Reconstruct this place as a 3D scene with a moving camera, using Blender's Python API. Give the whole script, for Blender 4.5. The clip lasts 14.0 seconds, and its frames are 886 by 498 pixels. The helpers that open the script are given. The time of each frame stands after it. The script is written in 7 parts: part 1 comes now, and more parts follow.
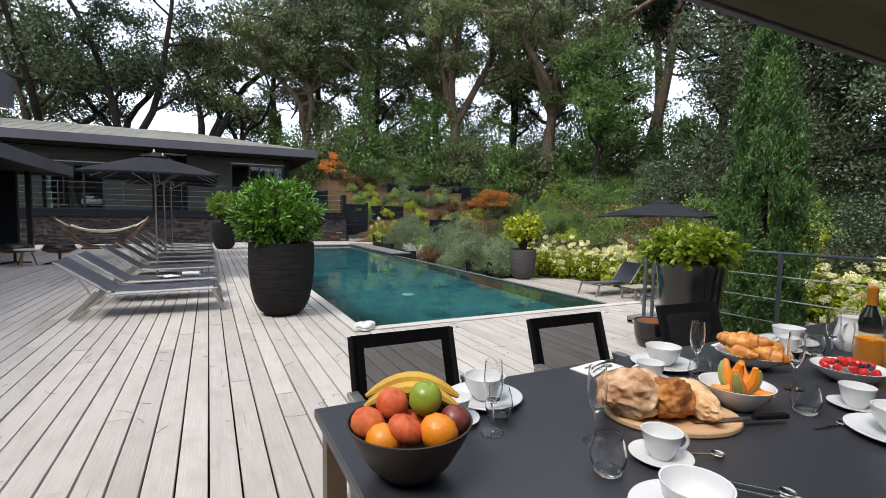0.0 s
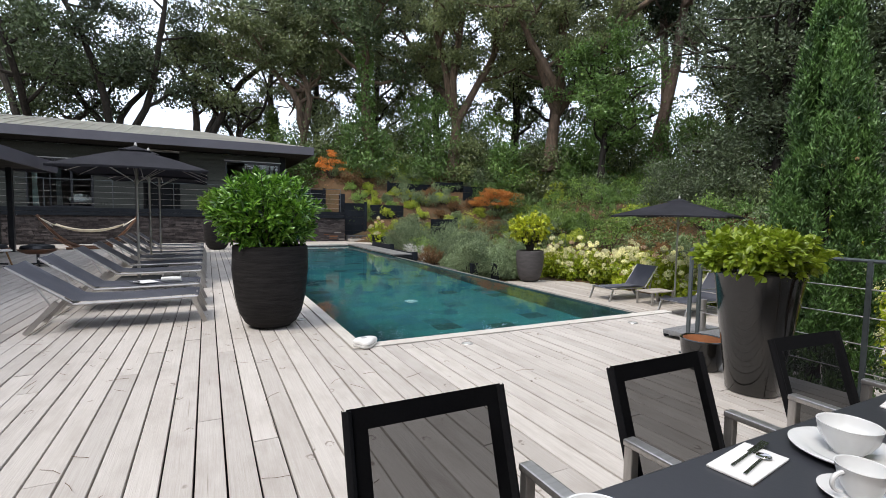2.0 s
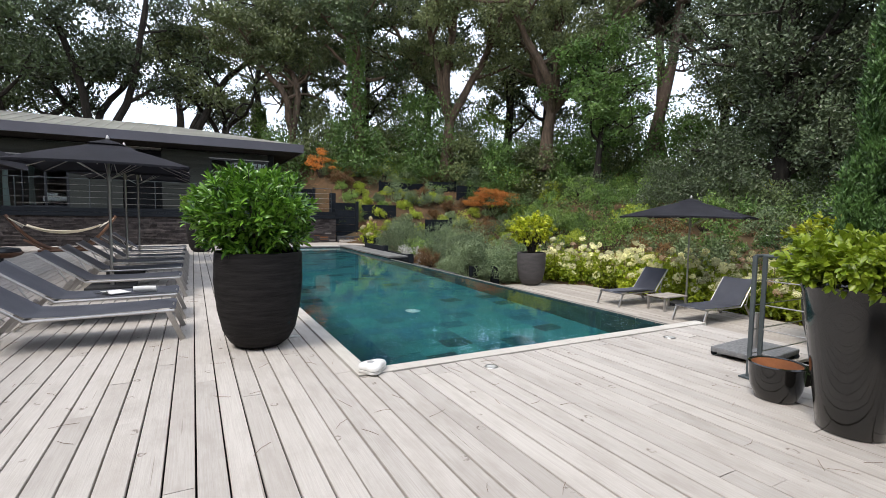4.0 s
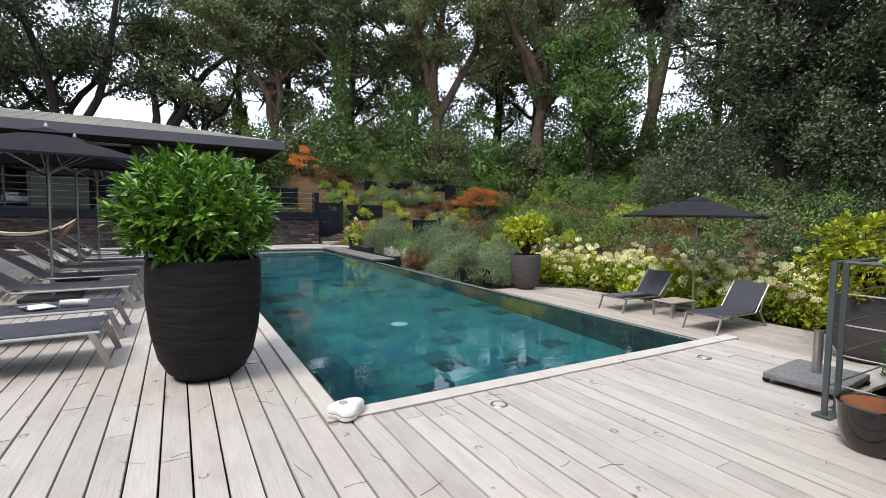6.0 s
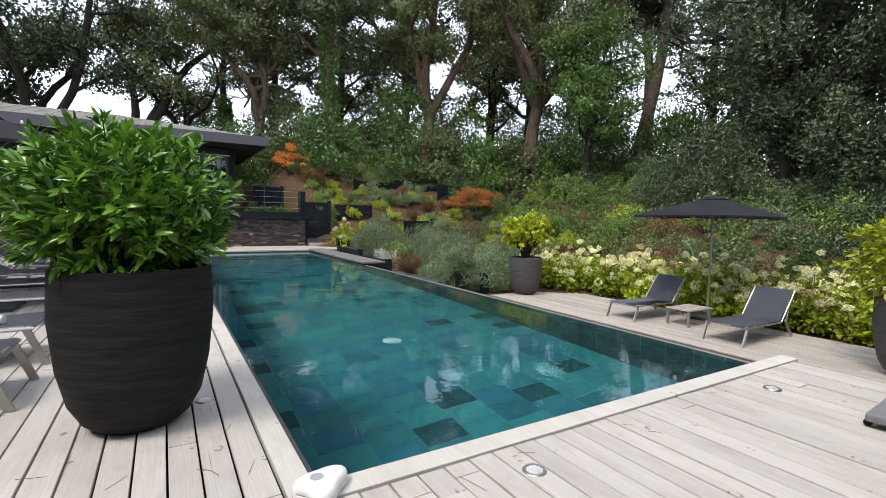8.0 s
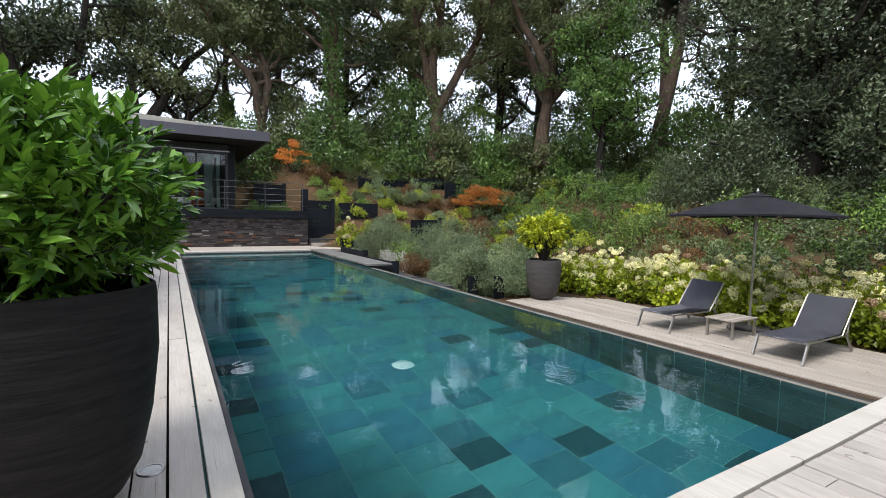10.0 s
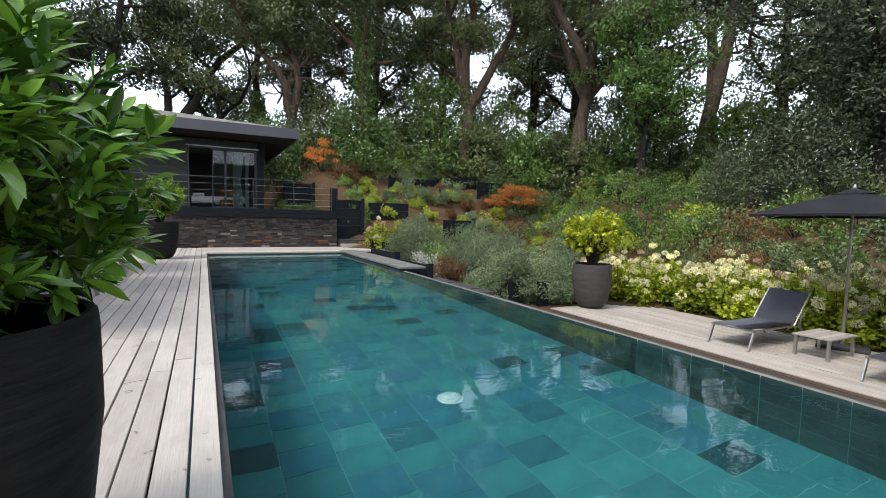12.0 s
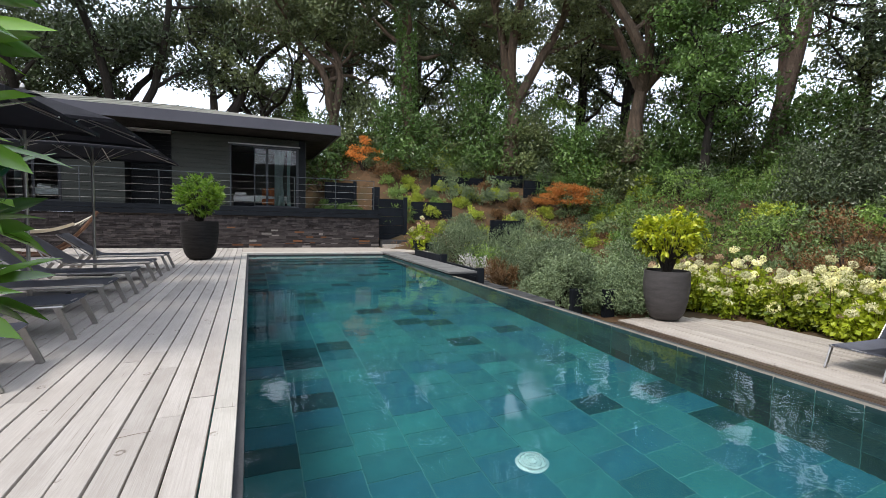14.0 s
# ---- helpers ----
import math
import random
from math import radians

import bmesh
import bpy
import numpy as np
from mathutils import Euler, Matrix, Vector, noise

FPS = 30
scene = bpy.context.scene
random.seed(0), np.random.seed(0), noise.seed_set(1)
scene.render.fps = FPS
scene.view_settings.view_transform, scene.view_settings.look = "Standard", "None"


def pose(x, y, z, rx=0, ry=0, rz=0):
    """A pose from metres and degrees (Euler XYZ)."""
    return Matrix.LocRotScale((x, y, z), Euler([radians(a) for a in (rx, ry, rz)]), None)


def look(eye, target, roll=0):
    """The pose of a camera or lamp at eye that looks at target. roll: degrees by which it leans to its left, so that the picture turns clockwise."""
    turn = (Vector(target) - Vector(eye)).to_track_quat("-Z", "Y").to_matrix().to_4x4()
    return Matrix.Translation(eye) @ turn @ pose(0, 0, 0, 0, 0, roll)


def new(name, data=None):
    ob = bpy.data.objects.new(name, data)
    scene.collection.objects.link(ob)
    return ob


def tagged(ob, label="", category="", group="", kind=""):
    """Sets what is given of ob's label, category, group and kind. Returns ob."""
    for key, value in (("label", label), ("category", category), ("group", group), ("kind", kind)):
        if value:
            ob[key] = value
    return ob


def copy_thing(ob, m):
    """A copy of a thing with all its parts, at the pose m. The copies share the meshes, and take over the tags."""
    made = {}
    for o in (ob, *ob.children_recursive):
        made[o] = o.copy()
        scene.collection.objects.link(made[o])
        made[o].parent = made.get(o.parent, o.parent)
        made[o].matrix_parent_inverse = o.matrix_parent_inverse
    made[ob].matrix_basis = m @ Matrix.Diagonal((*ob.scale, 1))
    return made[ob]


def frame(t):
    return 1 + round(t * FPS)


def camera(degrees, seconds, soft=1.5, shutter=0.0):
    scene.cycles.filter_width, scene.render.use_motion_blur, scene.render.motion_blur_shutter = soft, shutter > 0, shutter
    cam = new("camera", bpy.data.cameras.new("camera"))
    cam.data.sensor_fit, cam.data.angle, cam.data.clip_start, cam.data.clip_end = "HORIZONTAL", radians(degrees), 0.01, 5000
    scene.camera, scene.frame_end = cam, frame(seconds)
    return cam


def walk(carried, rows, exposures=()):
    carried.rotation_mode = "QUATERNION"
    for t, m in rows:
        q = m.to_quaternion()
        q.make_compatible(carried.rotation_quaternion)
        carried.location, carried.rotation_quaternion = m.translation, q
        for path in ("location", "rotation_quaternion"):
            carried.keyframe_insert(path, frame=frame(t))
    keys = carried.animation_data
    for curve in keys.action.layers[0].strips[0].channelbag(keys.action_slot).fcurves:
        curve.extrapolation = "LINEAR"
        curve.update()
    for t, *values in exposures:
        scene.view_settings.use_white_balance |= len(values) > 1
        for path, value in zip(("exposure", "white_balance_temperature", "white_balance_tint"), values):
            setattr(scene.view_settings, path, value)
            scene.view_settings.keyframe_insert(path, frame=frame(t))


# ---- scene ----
cam = camera(87.0, 14.0, soft=0.8)
PATH = [
    (0, (-0.047, -0.18, 1.275), (0.848, 1.603, 1.136), 0.8),
    (0.5, (0.009, -0.005, 1.273), (0.903, 1.778, 1.132), 0.85),
    (1, (0.059, 0.171, 1.272), (0.954, 1.953, 1.13), 0.9),
    (1.5, (0.106, 0.339, 1.268), (1.002, 2.122, 1.127), 0.9),
    (2, (0.150, 0.513, 1.271), (1.05, 2.294, 1.13), 0.9),
    (2.5, (0.172, 0.677, 1.284), (1.077, 2.454, 1.142), 0.9),
    (3, (0.190, 0.83, 1.298), (1.105, 2.604, 1.156), 0.9),
    (3.7, (0.203, 1.12, 1.288), (1.136, 2.882, 1.147), 0.9),
    (4.2, (0.245, 1.33, 1.278), (1.192, 3.084, 1.138), 0.95),
    (5.5, (0.506, 1.853, 1.251), (1.486, 3.591, 1.116), 1.0),
    (6.5, (0.675, 2.213, 1.258), (1.675, 3.94, 1.122), 0.7),
    (7.5, (0.84, 2.634, 1.221), (1.867, 4.345, 1.092), 1.0),
    (10, (1.229, 3.704, 1.211), (2.24, 5.425, 1.078), 1.1),
    (11, (1.346, 4.131, 1.187), (2.316, 5.875, 1.058), 1.1),
    (12, (1.428, 4.581, 1.174), (2.339, 6.357, 1.044), 1.3),
    (12.5, (1.456, 4.819, 1.151), (2.331, 6.613, 1.026), 1.5),
    (14, (1.562, 5.555, 1.173), (2.327, 7.398, 1.038), 1.4),
]
walk(cam, [(t, look(eye, target, roll)) for t, eye, target, roll in PATH])

# ---- world, sun, exposure ----
world = bpy.data.worlds.new("overcast_sky")
scene.world = world
world.use_nodes = True
wn, wl = world.node_tree.nodes, world.node_tree.links
sky = wn.new("ShaderNodeTexSky")
sky.sky_type = "NISHITA"
sky.sun_disc = False
sky.sun_elevation, sky.sun_rotation = radians(58), radians(250)
sky.air_density, sky.dust_density = 1.0, 3.0
veil = wn.new("ShaderNodeMix")
veil.data_type = "RGBA"
veil.inputs[0].default_value = 0.72
wl.new(sky.outputs[0], veil.inputs[6])
veil.inputs[7].default_value = (8.5, 9.2, 10.6, 1)
wn["Background"].inputs[1].default_value = 0.196
wl.new(veil.outputs[2], wn["Background"].inputs[0])
sun_data = bpy.data.lights.new("sun", "SUN")
sun_data.energy, sun_data.angle, sun_data.color = 3.0, radians(18), (1.0, 0.95, 0.88)
sun = new("sun", sun_data)
sun.matrix_world = look((-25, -9, 42), (0, 0, 0))
scene.view_settings.exposure = 0.0


# ---- material helpers ----
def mat(name, a, b=None, scale=6.0, rough=0.6, metal=0.0, bump=0.15, stretch=(1, 1, 1), fine=60.0, vary=0.0, coat=0.0,
        bump_scale=None, trans=0.0, back=None, rough_vary=0.12):
    """A procedural surface: two colours mixed by broad and fine noise, with relief and uneven gloss."""
    m = bpy.data.materials.new(name)
    m.use_nodes = True
    n, l = m.node_tree.nodes, m.node_tree.links
    p = n["Principled BSDF"]
    b = b or tuple(c * 0.7 for c in a)
    geo = n.new("ShaderNodeTexCoord")
    mp = n.new("ShaderNodeMapping")
    mp.inputs["Scale"].default_value = stretch
    l.new(geo.outputs["Object"], mp.inputs[0])
    broad, small = n.new("ShaderNodeTexNoise"), n.new("ShaderNodeTexNoise")
    for t, s, d in ((broad, scale, 4), (small, fine, 3)):
        t.inputs["Scale"].default_value, t.inputs["Detail"].default_value = s, d
        l.new(mp.outputs[0], t.inputs["Vector"])
    add = n.new("ShaderNodeMath")
    add.operation = "MULTIPLY_ADD"
    add.inputs[1].default_value = 0.45
    l.new(small.outputs[0], add.inputs[0])
    l.new(broad.outputs[0], add.inputs[2])
    ramp = n.new("ShaderNodeMapRange")
    ramp.inputs[1].default_value, ramp.inputs[2].default_value = 0.5, 0.95
    l.new(add.outputs[0], ramp.inputs[0])
    mix = n.new("ShaderNodeMix")
    mix.data_type = "RGBA"
    mix.inputs[6].default_value, mix.inputs[7].default_value = (*a, 1), (*b, 1)
    l.new(ramp.outputs[0], mix.inputs[0])
    colour = mix.outputs[2]
    if vary:
        info, isl = n.new("ShaderNodeObjectInfo"), n.new("ShaderNodeNewGeometry")
        s1, fr, rg, hs = n.new("ShaderNodeMath"), n.new("ShaderNodeMath"), n.new("ShaderNodeMapRange"), n.new("ShaderNodeHueSaturation")
        fr.operation = "FRACT"
        l.new(info.outputs["Random"], s1.inputs[0])
        l.new(isl.outputs["Random Per Island"], s1.inputs[1])
        l.new(s1.outputs[0], fr.inputs[0])
        l.new(fr.outputs[0], rg.inputs[0])
        rg.inputs[3].default_value, rg.inputs[4].default_value = 1 - vary, 1 + vary
        l.new(rg.outputs[0], hs.inputs["Value"])
        l.new(colour, hs.inputs["Color"])
        colour = hs.outputs[0]
    l.new(colour, p.inputs["Base Color"])
    rr = n.new("ShaderNodeMapRange")
    rr.inputs[3].default_value, rr.inputs[4].default_value = max(0.02, rough - rough_vary), min(1, rough + rough_vary)
    l.new(broad.outputs[0], rr.inputs[0])
    l.new(rr.outputs[0], p.inputs["Roughness"])
    p.inputs["Metallic"].default_value = metal
    p.inputs["Specular IOR Level"].default_value = 0.5 if rough < 0.5 or metal else 0.22
    p.inputs["Coat Weight"].default_value = coat
    if bump:
        bn = n.new("ShaderNodeBump")
        bn.inputs["Strength"].default_value, bn.inputs["Distance"].default_value = bump, 0.01
        l.new(add.outputs[0], bn.inputs["Height"])
        l.new(bn.outputs[0], p.inputs["Normal"])
    return m


def leaf_mat(name, dark, light, gloss=0.45, through_light=0.3, clump=0.9, spread=0.55):
    """Leaves: the shade drifts from clump to clump, and each leaf strays a little from it; part of the light passes through."""
    m = bpy.data.materials.new(name)
    m.use_nodes = True
    n, l = m.node_tree.nodes, m.node_tree.links
    p = n["Principled BSDF"]
    isl, obj, ns = n.new("ShaderNodeNewGeometry"), n.new("ShaderNodeObjectInfo"), n.new("ShaderNodeTexNoise")
    ns.inputs["Scale"].default_value, ns.inputs["Detail"].default_value = clump, 2
    l.new(isl.outputs["Position"], ns.inputs["Vector"])
    drift, stray = n.new("ShaderNodeMapRange"), n.new("ShaderNodeMath")
    drift.inputs[1].default_value, drift.inputs[2].default_value = 0.32, 0.68
    drift.inputs[3].default_value, drift.inputs[4].default_value = 0.0, 1.0 - spread
    l.new(ns.outputs[0], drift.inputs[0])
    stray.operation, stray.use_clamp = "MULTIPLY_ADD", True
    stray.inputs[1].default_value = spread
    l.new(isl.outputs["Random Per Island"], stray.inputs[0])
    l.new(drift.outputs[0], stray.inputs[2])
    mix = n.new("ShaderNodeMix")
    mix.data_type = "RGBA"
    mix.inputs[6].default_value, mix.inputs[7].default_value = (*dark, 1), (*light, 1)
    l.new(stray.outputs[0], mix.inputs[0])
    hs, rg = n.new("ShaderNodeHueSaturation"), n.new("ShaderNodeMapRange")
    rg.inputs[3].default_value, rg.inputs[4].default_value = 0.68, 1.32
    l.new(obj.outputs["Random"], rg.inputs[0])
    l.new(rg.outputs[0], hs.inputs["Value"])
    l.new(mix.outputs[2], hs.inputs["Color"])
    l.new(hs.outputs[0], p.inputs["Base Color"])
    p.inputs["Roughness"].default_value = gloss
    tr = n.new("ShaderNodeBsdfTranslucent")
    l.new(hs.outputs[0], tr.inputs[0])
    sh = n.new("ShaderNodeMixShader")
    sh.inputs[0].default_value = through_light
    l.new(p.outputs[0], sh.inputs[1])
    l.new(tr.outputs[0], sh.inputs[2])
    l.new(sh.outputs[0], n["Material Output"].inputs[0])
    return m


def glass_mat(name, tint=(1, 1, 1), rough=0.0, ior=1.45):
    m = bpy.data.materials.new(name)
    m.use_nodes = True
    p = m.node_tree.nodes["Principled BSDF"]
    p.inputs["Base Color"].default_value = (*tint, 1)
    p.inputs["Roughness"].default_value, p.inputs["IOR"].default_value = rough, ior
    p.inputs["Transmission Weight"].default_value = 1.0
    return m


def deck_mat(name, pale, mid, dark, vary):
    """Weathered softwood: streaky grain along the board, broad stains, knots, and a tone of its own for each board."""
    m = bpy.data.materials.new(name)
    m.use_nodes = True
    n, l = m.node_tree.nodes, m.node_tree.links
    p = n["Principled BSDF"]
    geo, info, off, co = n.new("ShaderNodeNewGeometry"), n.new("ShaderNodeObjectInfo"), n.new("ShaderNodeVectorMath"), n.new("ShaderNodeCombineXYZ")
    rnd, fr = n.new("ShaderNodeMath"), n.new("ShaderNodeMath")
    fr.operation = "FRACT"
    l.new(info.outputs["Random"], rnd.inputs[0])
    l.new(geo.outputs["Random Per Island"], rnd.inputs[1])
    l.new(rnd.outputs[0], fr.inputs[0])
    big = n.new("ShaderNodeMath")
    big.operation = "MULTIPLY"
    big.inputs[1].default_value = 37.0
    l.new(fr.outputs[0], big.inputs[0])
    l.new(big.outputs[0], co.inputs[1])
    l.new(big.outputs[0], co.inputs[2])
    l.new(geo.outputs["Position"], off.inputs[0])
    l.new(co.outputs[0], off.inputs[1])

    def mapped(scale):
        mp = n.new("ShaderNodeMapping")
        mp.inputs["Scale"].default_value = scale
        l.new(off.outputs[0], mp.inputs[0])
        return mp.outputs[0]

    def noise_of(scale, detail, rough=0.6):
        t = n.new("ShaderNodeTexNoise")
        t.inputs["Scale"].default_value, t.inputs["Detail"].default_value, t.inputs["Roughness"].default_value = 1.0, detail, rough
        l.new(mapped(scale), t.inputs["Vector"])
        return t.outputs[0]

    def ramp_of(value, a, b, lo=0.0, hi=1.0):
        r = n.new("ShaderNodeMapRange")
        r.inputs[1].default_value, r.inputs[2].default_value, r.inputs[3].default_value, r.inputs[4].default_value = a, b, lo, hi
        l.new(value, r.inputs[0])
        return r.outputs[0]

    def mixed(fac, a, b):
        x = n.new("ShaderNodeMix")
        x.data_type = "RGBA"
        l.new(fac, x.inputs[0])
        for k, c in ((6, a), (7, b)):
            if isinstance(c, tuple):
                x.inputs[k].default_value = (*c, 1)
            else:
                l.new(c, x.inputs[k])
        return x.outputs[2]

    def product(a, b):
        x = n.new("ShaderNodeMath")
        x.operation = "MULTIPLY"
        l.new(a, x.inputs[0])
        l.new(b, x.inputs[1])
        return x.outputs[0]

    grain = noise_of((150, 3.0, 40), 6, 0.7)
    broad = noise_of((6, 2.2, 3), 5, 0.65)
    weather = noise_of((0.5, 0.35, 0.5), 3)
    vor = n.new("ShaderNodeTexVoronoi")
    vor.inputs["Scale"].default_value = 1.0
    l.new(mapped((4.6, 3.6, 1.0)), vor.inputs["Vector"])
    ring = product(ramp_of(vor.outputs["Distance"], 0.055, 0.085), ramp_of(vor.outputs["Distance"], 0.10, 0.135, 1.0, 0.0))
    knot = product(ring, ramp_of(noise_of((30, 26, 10), 2), 0.46, 0.56))
    crack = product(ramp_of(noise_of((75, 0.9, 10), 2, 0.4), 0.70, 0.73), ramp_of(noise_of((7, 1.6, 3), 2), 0.5, 0.6))
    c1 = mixed(ramp_of(grain, 0.36, 0.72, 0.0, 0.72), pale, mid)
    c2 = mixed(ramp_of(broad, 0.46, 0.74, 0.0, 0.85), c1, mid)
    c2 = mixed(ramp_of(weather, 0.45, 0.70, 0.0, 0.45), c2, mid)
    c2 = mixed(ramp_of(crack, 0.0, 1.0, 0.0, 0.6), c2, dark)
    kf = n.new("ShaderNodeMath")
    kf.operation = "MULTIPLY"
    kf.inputs[1].default_value = 0.75
    l.new(knot, kf.inputs[0])
    c3 = mixed(kf.outputs[0], c2, dark)
    hs = n.new("ShaderNodeHueSaturation")
    l.new(ramp_of(fr.outputs[0], 0, 1, 1 - vary, 1 + vary), hs.inputs["Value"])
    l.new(c3, hs.inputs["Color"])
    l.new(hs.outputs[0], p.inputs["Base Color"])
    p.inputs["Roughness"].default_value = 0.78
    p.inputs["Specular IOR Level"].default_value = 0.25
    bp = n.new("ShaderNodeBump")
    bp.inputs["Strength"].default_value, bp.inputs["Distance"].default_value = 0.5, 0.004
    l.new(grain, bp.inputs["Height"])
    l.new(bp.outputs[0], p.inputs["Normal"])
    return m


# ---- materials ----
DECK = deck_mat("weathered_timber", (0.475, 0.440, 0.405), (0.335, 0.300, 0.268), (0.12, 0.092, 0.07), 0.10)
DECK_LOW = deck_mat("weathered_timber_lower", (0.41, 0.37, 0.325), (0.30, 0.265, 0.23), (0.11, 0.09, 0.075), 0.13)
# near-black backing that puts shade into the gaps of boards and stone
GAP_SHADE = mat("gap_shade", (0.025, 0.022, 0.02), None, 3, 0.9, bump=0)
COPING = deck_mat("bleached_coping_timber", (0.53, 0.50, 0.455), (0.38, 0.35, 0.31), (0.17, 0.14, 0.115), 0.08)
TILE = mat("slate_tile", (0.026, 0.130, 0.148), (0.019, 0.105, 0.122), 2.5, 0.5, bump=0.1, vary=0.0)


def tile_tones(m):
    """Most slate tiles are alike; some are bluer and a few much darker."""
    n, l = m.node_tree.nodes, m.node_tree.links
    info, geo, add, fr = n.new("ShaderNodeObjectInfo"), n.new("ShaderNodeNewGeometry"), n.new("ShaderNodeMath"), n.new("ShaderNodeMath")
    fr.operation = "FRACT"
    l.new(info.outputs["Random"], add.inputs[0])
    l.new(geo.outputs["Random Per Island"], add.inputs[1])
    l.new(add.outputs[0], fr.inputs[0])
    ramp, mul, p = n.new("ShaderNodeValToRGB"), n.new("ShaderNodeMix"), n["Principled BSDF"]
    ramp.color_ramp.interpolation = "CONSTANT"
    tones = ((0.0, (0.36, 0.36, 0.40)), (0.09, (0.62, 0.66, 0.74)), (0.17, (0.80, 0.82, 1.0)), (0.40, (1.0, 1.0, 1.0)), (0.72, (1.12, 1.14, 1.08)), (0.9, (0.92, 0.90, 0.92)))
    while len(ramp.color_ramp.elements) < len(tones):
        ramp.color_ramp.elements.new(0.5)
    for e, (at, c) in zip(ramp.color_ramp.elements, tones):
        e.position, e.color = at, (*c, 1)
    mul.data_type, mul.blend_type = "RGBA", "MULTIPLY"
    mul.inputs[0].default_value = 1.0
    l.new(fr.outputs[0], ramp.inputs[0])
    l.new(p.inputs["Base Color"].links[0].from_socket, mul.inputs[6])
    l.new(ramp.outputs[0], mul.inputs[7])
    l.new(mul.outputs[2], p.inputs["Base Color"])


tile_tones(TILE)
GROUT = mat("tile_grout", (0.11, 0.235, 0.225), None, 4, 0.8, bump=0)
SLATE = mat("grey_slate_slab", (0.065, 0.065, 0.066), (0.035, 0.036, 0.039), 3, 0.55, bump=0.2, vary=0.15)
STONE = mat("stacked_slate_stone", (0.088, 0.074, 0.070), (0.038, 0.034, 0.034), 7, 0.8, bump=0.6, fine=40, vary=0.5)
STONE_RUST = mat("rust_slate_stone", (0.24, 0.105, 0.045), (0.10, 0.055, 0.035), 7, 0.8, bump=0.6, fine=40, vary=0.3)
STONE_PALE = mat("pale_slate_stone", (0.26, 0.235, 0.21), (0.15, 0.135, 0.125), 7, 0.8, bump=0.6, fine=40, vary=0.2)
CHARCOAL = mat("charcoal_painted_timber", (0.016, 0.019, 0.024), (0.010, 0.012, 0.015), 3, 0.55, bump=0.12, vary=0.15)
FASCIA = mat("grey_painted_fascia", (0.108, 0.104, 0.122), (0.085, 0.082, 0.096), 0.8, 0.5, bump=0.05)
SIDING = mat("grey_green_clapboard", (0.078, 0.082, 0.071), (0.055, 0.058, 0.051), 1.2, 0.6, bump=0.12, stretch=(0.6, 3, 6), vary=0.08)
# near-black copy of SIDING: shade of recess and covered terrace in the colour
SIDING_SHADED = mat("shaded_clapboard", (0.022, 0.024, 0.026), (0.014, 0.015, 0.017), 1.2, 0.6, bump=0.12, vary=0.08)
ROOF = mat("weathered_zinc_roof", (0.48, 0.47, 0.41), (0.33, 0.325, 0.28), 0.7, 0.55, metal=0.2, bump=0.1)
SOFFIT = mat("dark_soffit_boards", (0.036, 0.032, 0.028), (0.022, 0.02, 0.018), 2, 0.7, bump=0.1)
FRAME = mat("anthracite_aluminium", (0.05, 0.053, 0.058), (0.04, 0.042, 0.046), 2, 0.4, metal=0.5, bump=0.02)
STEEL = mat("brushed_steel", (0.50, 0.48, 0.46), (0.38, 0.36, 0.34), 5, 0.36, metal=0.9, bump=0.03, stretch=(1, 12, 1))
POT = mat("charcoal_clay_pot", (0.026, 0.024, 0.0235), (0.013, 0.012, 0.012), 4, 0.62, bump=0.55, stretch=(1, 1, 9), fine=14)
POT_GREY = mat("grey_clay_pot", (0.085, 0.078, 0.076), (0.055, 0.05, 0.05), 3, 0.6, bump=0.25, stretch=(1, 1, 4), fine=25)
POT_GLAZE = mat("black_glazed_pot", (0.005, 0.005, 0.005), (0.014, 0.012, 0.010), 2.2, 0.16, bump=0.12, stretch=(2, 2, 0.5), fine=8, coat=0.4)
TERRACOTTA = mat("terracotta", (0.42, 0.17, 0.075), (0.30, 0.12, 0.055), 6, 0.8)
SOIL = mat("dark_soil", (0.045, 0.03, 0.02), (0.02, 0.014, 0.01), 14, 0.95, bump=0.8)
SLING = mat("grey_sling_fabric", (0.135, 0.14, 0.165), (0.11, 0.115, 0.14), 3, 0.7, bump=0.2, fine=220)
CANOPY = mat("grey_canopy_fabric", (0.056, 0.056, 0.066), (0.046, 0.046, 0.054), 2, 0.75, bump=0.12, fine=200)
LID = mat("white_plastic", (0.74, 0.73, 0.71), (0.66, 0.65, 0.62), 4, 0.35, bump=0.02)
CREAM = mat("cream_canvas", (0.74, 0.69, 0.58), (0.62, 0.56, 0.46), 4, 0.85, bump=0.2, fine=120)
TEAK = mat("oiled_bent_wood", (0.20, 0.095, 0.05), (0.12, 0.055, 0.03), 3, 0.45, bump=0.12, stretch=(2, 2, 0.4))
BARK = mat("cork_bark", (0.185, 0.13, 0.09), (0.075, 0.056, 0.043), 5, 0.92, bump=1.0, stretch=(1.4, 1.4, 0.35), fine=22)
BARK_DARK = mat("dark_bark", (0.05, 0.042, 0.034), (0.022, 0.019, 0.016), 5, 0.92, bump=1.0, stretch=(1.4, 1.4, 0.35), fine=22)
BARK_PINE = mat("pine_bark", (0.17, 0.125, 0.10), (0.07, 0.05, 0.042), 5, 0.92, bump=1.0, stretch=(1.6, 1.6, 0.5), fine=20)
EARTH = mat("needle_litter_earth", (0.11, 0.060, 0.030), (0.05, 0.042, 0.022), 1.2, 0.95, bump=0.8, fine=30)
OAK_LEAF = leaf_mat("oak_leaf", (0.048, 0.072, 0.022), (0.22, 0.26, 0.095), 0.38, 0.08)
